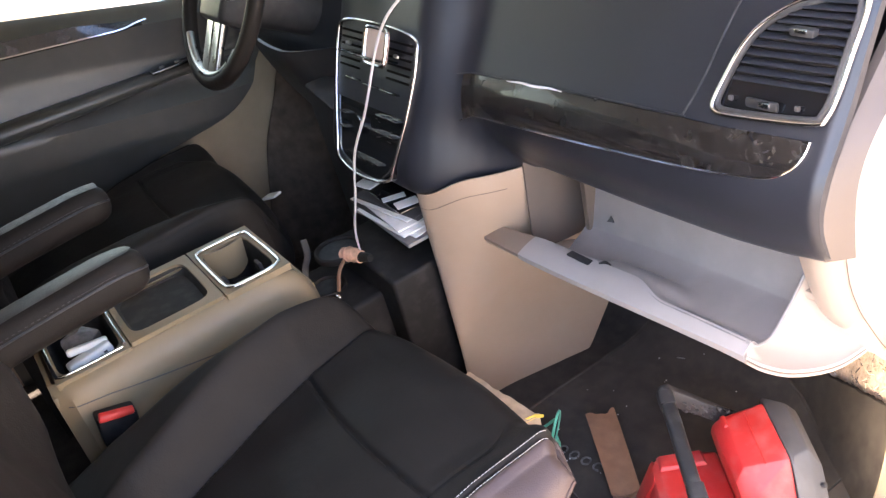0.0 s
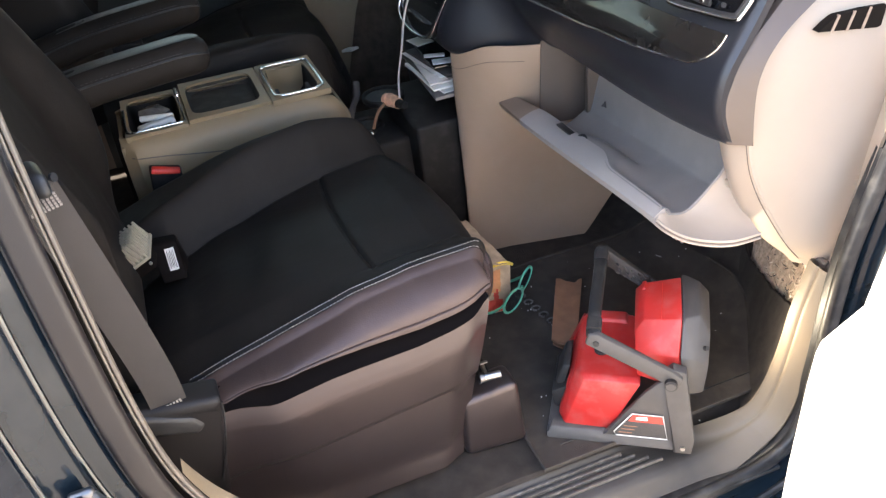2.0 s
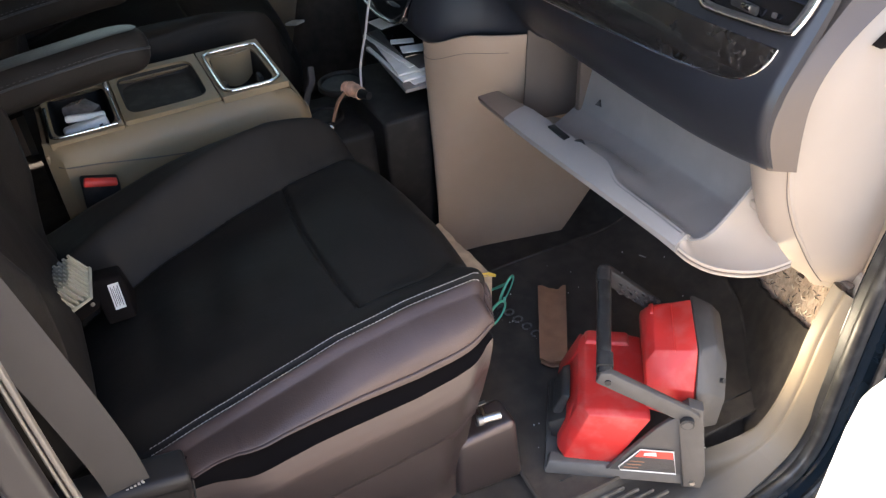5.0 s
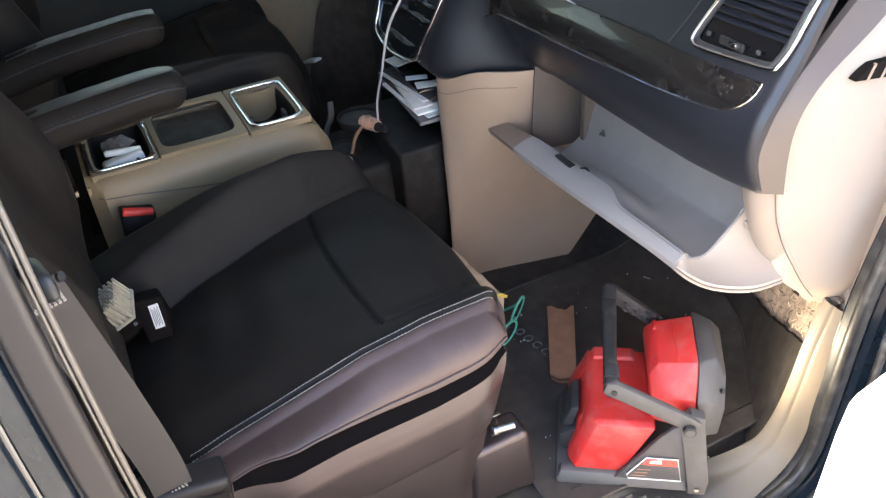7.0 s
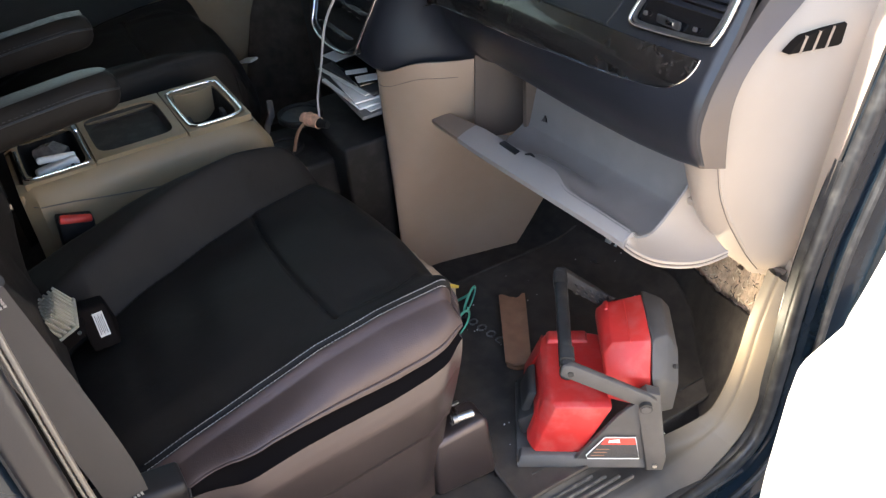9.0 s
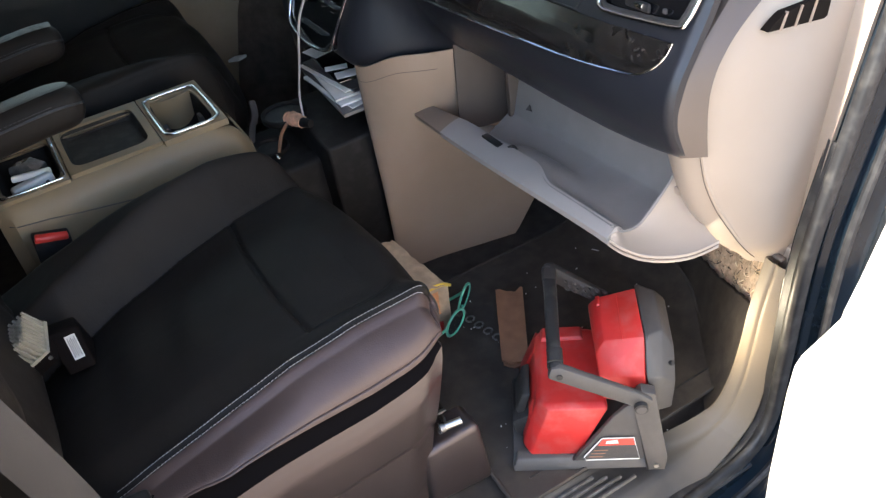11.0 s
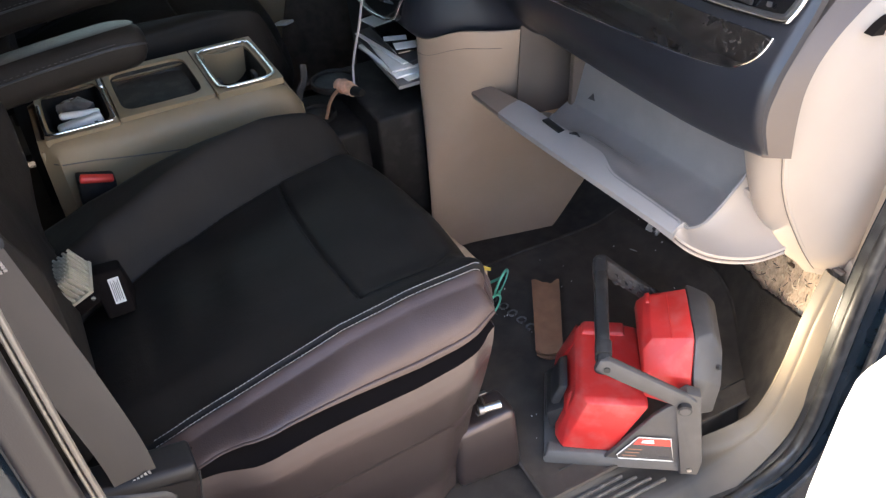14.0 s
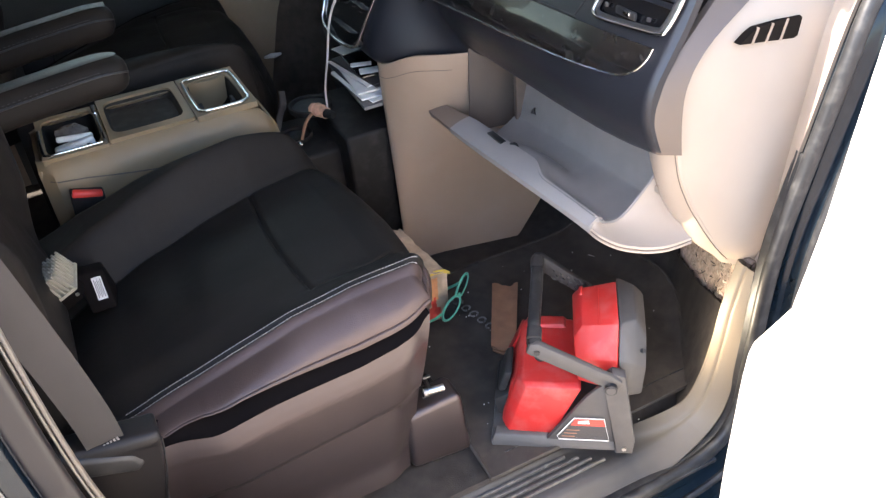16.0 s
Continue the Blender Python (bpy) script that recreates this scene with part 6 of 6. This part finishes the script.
add_hull(base, [(0.0, -0.004, 0.0), (0.225, -0.004, 0.0), (0.008, 0.022, 0.026), (0.215, 0.022, 0.026), (0.0, 0.03, 0.0), (0.225, 0.03, 0.0), (0.006, 0.004, 0.022), (0.218, 0.004, 0.022)], 0.003)
lpart("base", base, TOOL_GREY)
body = lpart("battery_housing", hull([(0.030, 0.012, 0.024), (0.110, 0.010, 0.024), (0.064, 0.008, 0.138), (0.157, 0.008, 0.138), (0.018, 0.034, 0.030), (0.046, 0.030, 0.134), (0.020, 0.034, 0.024),
                          (0.046, 0.178, 0.128), (0.056, 0.194, 0.130), (0.132, 0.196, 0.130), (0.152, 0.19, 0.13), (0.020, 0.17, 0.030), (0.034, 0.182, 0.024), (0.125, 0.182, 0.024), (0.058, 0.020, 0.142), (0.152, 0.020, 0.142), (0.058, 0.182, 0.137), (0.146, 0.184, 0.137)], 0.0022, 2), RED)
lpart("top_ridge", hull([(0.056, 0.160, 0.135), (0.060, 0.164, 0.144), (0.126, 0.164, 0.144), (0.132, 0.160, 0.135), (0.056, 0.196, 0.130), (0.062, 0.190, 0.142), (0.126, 0.190, 0.142), (0.132, 0.196, 0.130)], 0.002), RED, parent=body)
lpart("side_cheek", hull([(0.046, 0.150, 0.132), (0.050, 0.196, 0.130), (0.014, 0.165, 0.052), (0.018, 0.198, 0.048), (0.052, 0.150, 0.120), (0.060, 0.194, 0.118), (0.034, 0.165, 0.04), (0.036, 0.194, 0.036)], 0.003), RED, parent=body)
lpart("side_cheek", hull([(0.034, 0.030, 0.090), (0.042, 0.052, 0.120), (0.029, 0.042, 0.084), (0.034, 0.056, 0.104), (0.05, 0.03, 0.09), (0.055, 0.055, 0.12)], 0.002), RED, parent=body)
lpart("latch", hull([(0.022, 0.065, 0.06), (0.022, 0.14, 0.06), (0.036, 0.065, 0.112), (0.036, 0.14, 0.112), (0.008, 0.07, 0.066), (0.008, 0.135, 0.066), (0.022, 0.07, 0.108), (0.022, 0.135, 0.108)], 0.003), TOOL_BLACK, "black battery latch", body)
lpart("battery", hull([(0.008, 0.055, 0.02), (0.008, 0.155, 0.02), (0.002, 0.055, 0.056), (0.002, 0.155, 0.056), (0.05, 0.05, 0.02), (0.05, 0.15, 0.02), (0.05, 0.05, 0.09), (0.05, 0.15, 0.09)], 0.005), TOOL_BLACK, "black battery pack", body)
lpart("power_button", sweep([(0.088, 0.080, 0.137), (0.088, 0.080, 0.146)], ring(0.012, 18)), TOOL_BLACK, "round black power button", body)
for dx in (-0.003, 0.003):
    lpart("button_mark", box((0.088 + dx, 0.080, 0.1465), (0.0018, 0.008, 0.001), 0.0), PAPER, "", body)
for b0, b1 in ((-0.004, 0.010), (0.182, 0.196)):
    lpart("side_gusset", prism([(0.098, b0 + 0.003, 0.02), (0.228, b0 + 0.003, 0.02), (0.205, b0 + 0.003, 0.165), (0.182, b0 + 0.003, 0.15), (0.165, b0 + 0.003, 0.128)], (0, b1 - b0 - 0.006, 0), 0.002), TOOL_GREY)
    post = lpart("post", prism([(0.218, b0 - 0.005, 0.0), (0.247, b0 - 0.005, 0.0), (0.250, b0 - 0.005, 0.03), (0.226, b0 - 0.005, 0.185), (0.205, b0 - 0.005, 0.192), (0.186, b0 - 0.005, 0.172), (0.198, b0 - 0.005, 0.15)], (0, b1 - b0 + 0.006, 0), 0.003), TOOL_GREY)
    face = b0 - 0.0165 if b0 < 0.1 else b1 + 0.010
    lpart("pivot_bolt", sweep([(0.203, face - 0.004, 0.170), (0.203, face + 0.004, 0.170)], ring(0.0105, 18)), TOOL_BLACK, "black pivot bolt", post)
    lpart("bolt_face", sweep([(0.203, face - 0.0055, 0.170), (0.203, face - 0.0035, 0.170)], ring(0.0075, 18)), TOOL_GREY, "", post)
    lpart("screw", sweep([(0.232, b0 - 0.004, 0.014), (0.232, b0 - 0.008, 0.014)], ring(0.004, 8)), STEEL, "", post)
# label on the near gusset: plain bars
tag = lpart("label_plate", prism([(0.120, -0.0035, 0.026), (0.206, -0.0035, 0.026), (0.196, -0.0035, 0.080), (0.146, -0.0035, 0.080), (0.117, -0.0035, 0.034)], (0, 0.001, 0), 0.0), WEBBING, "printed label with red and white bars")
lpart("label_rim", sweep([(0.120, -0.004, 0.026), (0.206, -0.004, 0.026), (0.196, -0.004, 0.080), (0.146, -0.004, 0.080), (0.117, -0.004, 0.034)], ring(0.0012, 5), True), PAPER, "", tag)
lpart("red_band", prism([(0.140, -0.0042, 0.062), (0.198, -0.0042, 0.062), (0.195, -0.0042, 0.078), (0.148, -0.0042, 0.078)], (0, 0.0006, 0), 0.0), RED_PRINT, "", tag)
lpart("white_band", prism([(0.152, -0.0047, 0.067), (0.172, -0.0047, 0.067), (0.170, -0.0047, 0.076), (0.153, -0.0047, 0.073)], (0, 0.0004, 0), 0.0), PAPER, "", tag)
for i in range(3):
    lpart("print_line", box((0.144 - 0.004 * (2 - i), -0.0042, 0.034 + 0.008 * i), (0.022, 0.0006, 0.0016), 0.0), CARD, "", tag)
lpart("print_block", box((0.190, -0.0042, 0.034), (0.018, 0.0006, 0.004), 0.0), INK, "", tag)
# head
head = lpart("lamp_head", hull([(0.150, 0.160, 0.233), (0.158, 0.150, 0.238), (0.214, 0.160, 0.250), (0.156, 0.066, 0.230), (0.216, 0.056, 0.243), (0.146, 0.028, 0.186), (0.214, 0.022, 0.192), (0.142, 0.055, 0.212), (0.140, 0.165, 0.215),
                          (0.150, 0.026, 0.142), (0.225, 0.022, 0.118), (0.150, 0.172, 0.142), (0.225, 0.178, 0.118), (0.141, 0.178, 0.19), (0.216, 0.186, 0.214)], 0.002, 2), RED)
lpart("head_notch", hull([(0.150, 0.135, 0.2365), (0.158, 0.135, 0.2385), (0.158, 0.160, 0.2385), (0.150, 0.160, 0.2365), (0.154, 0.139, 0.2415), (0.157, 0.156, 0.2415)], 0.001), RED, parent=head)
lpart("head_groove", sweep([(0.184, 0.056, 0.2385), (0.184, 0.150, 0.2455)], ring(0.0006, 5)), BUCKLE_RED, parent=head)
bez = lpart("bezel", hull([(0.215, 0.176, 0.248), (0.217, 0.054, 0.245), (0.216, 0.018, 0.194), (0.226, 0.014, 0.118), (0.232, 0.19, 0.100), (0.222, 0.190, 0.212), (0.232, 0.05, 0.092), (0.232, 0.15, 0.092), (0.244, 0.150, 0.252), (0.244, 0.066, 0.246), (0.240, 0.020, 0.190),
                     (0.262, 0.158, 0.226), (0.262, 0.060, 0.214), (0.262, 0.028, 0.172), (0.258, 0.026, 0.115), (0.258, 0.176, 0.105), (0.262, 0.178, 0.185)], 0.003, 2), TOOL_GREY, "grey rubber bezel")
lpart("bezel_screw", sweep([(0.2535, 0.040, 0.200), (0.2575, 0.037, 0.203)], ring(0.004, 8)), TOOL_BLACK, "", bez)
GLOW = bpy.data.materials.new("lit_lens")
GLOW.use_nodes = True
GLOW.node_tree.nodes["Principled BSDF"].inputs["Emission Color"].default_value = (1.0, 0.86, 0.62, 1)
GLOW.node_tree.nodes["Principled BSDF"].inputs["Emission Strength"].default_value = 5.0
lpart("lens", hull([(0.2622, 0.06, 0.18), (0.2622, 0.15, 0.18), (0.2616, 0.06, 0.130), (0.2616, 0.15, 0.130), (0.2580, 0.06, 0.18), (0.2580, 0.15, 0.18), (0.2580, 0.06, 0.130), (0.2580, 0.15, 0.130)], 0.0), GLOW, "lit lens", bez)
# carrying handle
NEAR, FAR = -0.010, 0.190
for b in (NEAR, FAR):
    zt = 0.246 if b < 0 else 0.272
    arm = lpart("handle_arm", hull([(0.190, b - 0.007, 0.178), (0.190, b + 0.007, 0.178), (0.215, b - 0.007, 0.155), (0.215, b + 0.007, 0.155), (0.222, b - 0.006, 0.178), (0.222, b + 0.006, 0.178), (0.205, b - 0.006, 0.192), (0.205, b + 0.006, 0.192),
                         (0.072, b - 0.007, zt + 0.012), (0.072, b + 0.007, zt + 0.012), (0.066, b - 0.007, zt - 0.008), (0.066, b + 0.007, zt - 0.008), (0.086, b - 0.007, zt + 0.014), (0.086, b + 0.007, zt + 0.014), (0.082, b - 0.006, zt - 0.018), (0.082, b + 0.006, zt - 0.018)], 0.004, 2), TOOL_GREY if b < 0 else TOOL_BLACK, "grey handle arm" if b < 0 else "black far handle arm")
    lpart("arm_screw", sweep([(0.084, b - 0.009, zt - 0.004), (0.084, b - 0.006, zt - 0.004)], ring(0.005, 10)), TOOL_BLACK, "", arm)
grip = lpart("grip", sweep([(0.079, NEAR, 0.248), (0.078, 0.02, 0.254), (0.078, 0.06, 0.260), (0.079, 0.13, 0.269), (0.079, FAR, 0.274)], slab(0.021, 0.022, 0.006, 3)), RUBBER, "dark rubber grip")
for b in (0.01, 0.172):
    lpart("grip_collar", sweep([(0.079, b - 0.012, 0.251 + 0.115 * b), (0.079, b + 0.012, 0.2535 + 0.115 * b)], slab(0.024, 0.025, 0.006, 3)), TOOL_BLACK, "", grip)
# ribbed rubber web inside the far arm
lpart("web", hull([(0.100, 0.186, 0.262), (0.100, 0.190, 0.240), (0.19, 0.186, 0.214), (0.19, 0.190, 0.192), (0.100, 0.194, 0.258), (0.19, 0.194, 0.205)], 0.001), RUBBER, "black ribbed web inside the far arm")
for i in range(7):
    for j in range(3):
        a = 0.102 + 0.0125 * i + 0.005 * (j % 2)
        z = 0.252 - 0.0066 * i - 0.0085 * j - 0.0026 * (j % 2)
        lpart("rib_block", hull([(a, 0.186, z), (a + 0.010, 0.186, z - 0.0055), (a + 0.010, 0.186, z + 0.001), (a, 0.186, z + 0.0065), (a + 0.004, 0.180, z + 0.002), (a + 0.006, 0.180, z - 0.001)], 0.0), TOOL_GREY if (i + 2 * j) % 3 else RUBBER, soft=False)

glow = new("work_light_beam", bpy.data.lights.new("work_light_beam", "AREA"))
glow.data.shape, glow.data.size, glow.data.size_y, glow.data.energy, glow.data.color = "RECTANGLE", 0.10, 0.06, 0.15, (1.0, 0.84, 0.58)
glow.matrix_world = look(LM @ Vector((0.278, 0.10, 0.165)), LM @ Vector((0.50, 0.19, 0.38)))

# flattened cardboard carton leaning on the mat
carton = thing("cardboard_piece", (0.48, 0.23, 0.01), "folded strip of brown corrugated cardboard on the mat", "cardboard")
CA, CB = Vector((0.388, 0.286, 0)), Vector((0.561, 0.180, 0))
ca = (CB - CA).normalized()
cb = Vector((-ca.y, ca.x, 0))


def card_face(u, v, base, wide):
    """A strip of card, v along it: its long edges curl up and its far end is torn uneven."""
    w = (u - 0.5) * wide * (1 - 0.10 * v)
    end = 0.006 * noise.noise(Vector((u * 5, 3, base * 90))) * (1 - v)
    p = CA.lerp(CB, v) + ca * (end * 2) + cb * w
    return p + Vector((0, 0, base + 0.010 * (2 * u - 1) ** 2 + 0.004 * math.sin(v * 3.0 + 5 * base) + 0.0015 * noise.noise(Vector((u * 6, v * 14, base * 50)))))


for base, wide in ((0.013, 0.050), (0.025, 0.056)):
    part("ply", sheet(lambda u, v: card_face(u, v, base, wide), steps(0, 1, 12), steps(0, 1, 24), 0.004, (0, 0, -1)), CARD, carton)

# green spectacles propped against the seat base
specs = thing("spectacles", (0.40, 0.15, 0.01), "mint-green framed reading glasses standing on the mat", "glasses")
for x, y, z, across in ((0.430, 0.132, 0.060, Vector((0.0075, -0.0235, 0.0))), (0.392, 0.178, 0.073, Vector((0.0135, -0.0200, 0.0)))):
    line = [Vector((x, y, z)) + across * math.cos(a) + Vector((0.003, 0.006, 0.029)) * math.sin(a) for a in steps(0, 2 * math.pi, 26)[:-1]]
    rim = part("rim", sweep(line, slab(0.0062, 0.0048, 0.0018, 2), True), GREEN, specs)
    glass = bpy.data.materials.get("lens_glass") or mat("lens_glass", (0.03, 0.035, 0.035), 0.08, 0, 0.02, 10, 100, 0.0, coat=1.0)
    part("lens", prism([p * 1.0 for p in line], Vector((0.0006, 0.001, -0.0005)), 0.0), glass, rim)
part("bridge", sweep(curve([(0.4225, 0.1555, 0.066), (0.416, 0.160, 0.074), (0.4125, 0.161, 0.076)], 4), ring(0.0026, 8)), GREEN, specs)
part("temple", sweep(curve([(0.4375, 0.1085, 0.062), (0.425, 0.085, 0.042), (0.40, 0.055, 0.03)], 4), slab(0.003, 0.006, 0.0012, 2)), GREEN, specs)
part("temple", sweep(curve([(0.3755, 0.191, 0.072), (0.356, 0.165, 0.05), (0.33, 0.13, 0.03)], 4), slab(0.003, 0.006, 0.0012, 2)), GREEN, specs)

pack = thing("snack_packet", (0.375, 0.132, 0.01), "open printed food packet standing before the seat", "packet")


def bag_face(u, v):
    """Leaning crumpled wall of the bag, u across and v up."""
    crumple = 0.005 * noise.noise(Vector((u * 5, v * 6, 2.0))) + 0.003 * noise.noise(Vector((u * 14, v * 15, 7.0)))
    a = Vector((0.350, 0.050, 0.0)).lerp(Vector((0.398, 0.139, 0.0)), u)
    out = Vector((0.86, -0.48, 0)) * (0.012 * math.sin(u * math.pi) * (1 - 0.7 * v) + crumple)
    return a + out + Vector((0.006 * v, 0.002 * v, 0.010 + 0.126 * v + 0.004 * v * math.sin(u * 9)))


def printed(u0, u1, v0, v1):
    """Film printed on the wall of the bag, a hair in front of it."""
    return sheet(lambda u, v: Vector(bag_face(u0 + (u1 - u0) * u + 0.03 * noise.noise(Vector((v * 7, u0, 3))), v0 + (v1 - v0) * v)) + Vector((0.0011, -0.0007, 0)), steps(0, 1, 8), steps(0, 1, 10), 0.0005, (-0.86, 0.48, 0))


def bag_flap(u, v):
    """The torn top, folded back over the bag from the yellow edge."""
    front = Vector((0.402, 0.139, 0.137)).lerp(Vector((0.215, 0.122, 0.141)), v)
    return front + Vector((-0.004, -0.050, 0.003)) * (1 - u) + Vector((0, 0.004 * noise.noise(Vector((v * 9, 2, 1))), 0.005 * noise.noise(Vector((u * 4, v * 7, 4)))))


part("bag", sheet(bag_face, steps(0, 1, 20), steps(0, 1, 18), 0.004, (-0.86, 0.48, 0)), CREAM, pack)
part("orange_print", printed(0.40, 0.80, 0.44, 0.88), ORANGE, pack, "orange print")
part("red_band", printed(0.46, 0.84, 0.02, 0.26), RED_PRINT, pack, "red printed band")
part("red_band", printed(0.66, 0.76, 0.26, 0.50), RED_PRINT, pack, "red printed stripe")
part("yellow_edge", printed(0.0, 1.06, 0.95, 1.02), YELLOW, pack, "yellow printed edge")
part("torn_flap", sheet(bag_flap, steps(0, 1, 8), steps(0, 1, 24), 0.0012, (0, 0, -1)), CREAM, pack, "torn cream flap folded back")


plug = thing("wire_connector", (0.363, 0.589, 0.03), "small white wiring connector on a thin black lead", "connector")
part("shell", box((0.363, 0.589, 0.032), (0.030, 0.020, 0.028), 0.003, rot=Euler((0, 0.3, 0.4)).to_matrix()), WHITE, plug)
for i in range(2):
    part("socket", box((0.372, 0.580, 0.027 + 0.01 * i), (0.008, 0.006, 0.005), 0.0, rot=Euler((0, 0.3, 0.4)).to_matrix()), INK, plug)
part("lead", sweep(curve([(0.355, 0.597, 0.04), (0.33, 0.62, 0.10), (0.32, 0.63, 0.25), (0.34, 0.6, 0.45)], 6), ring(0.0025, 6)), RUBBER, plug)
lone("foil_scrap", hull([(0.369, 0.514, 0.004), (0.395, 0.528, 0.004), (0.394, 0.530, 0.007), (0.375, 0.518, 0.009), (0.372, 0.522, 0.005)], 0.0), STEEL, "tiny crumpled foil scrap on the carpet", "foil scrap")
random.seed(11)
crumbs = bmesh.new()
for i in range(45):
    x, y = random.uniform(0.3, 0.86), random.uniform(0.02, 0.6)
    add_box(crumbs, (x, y, floor_z(y) + 0.011), (random.uniform(0.0008, 0.0022),) * 3, 0.0)
lone("crumbs", crumbs, PAPER, "pale crumbs and grit scattered over mat and sill", "grit", kind="stuff")
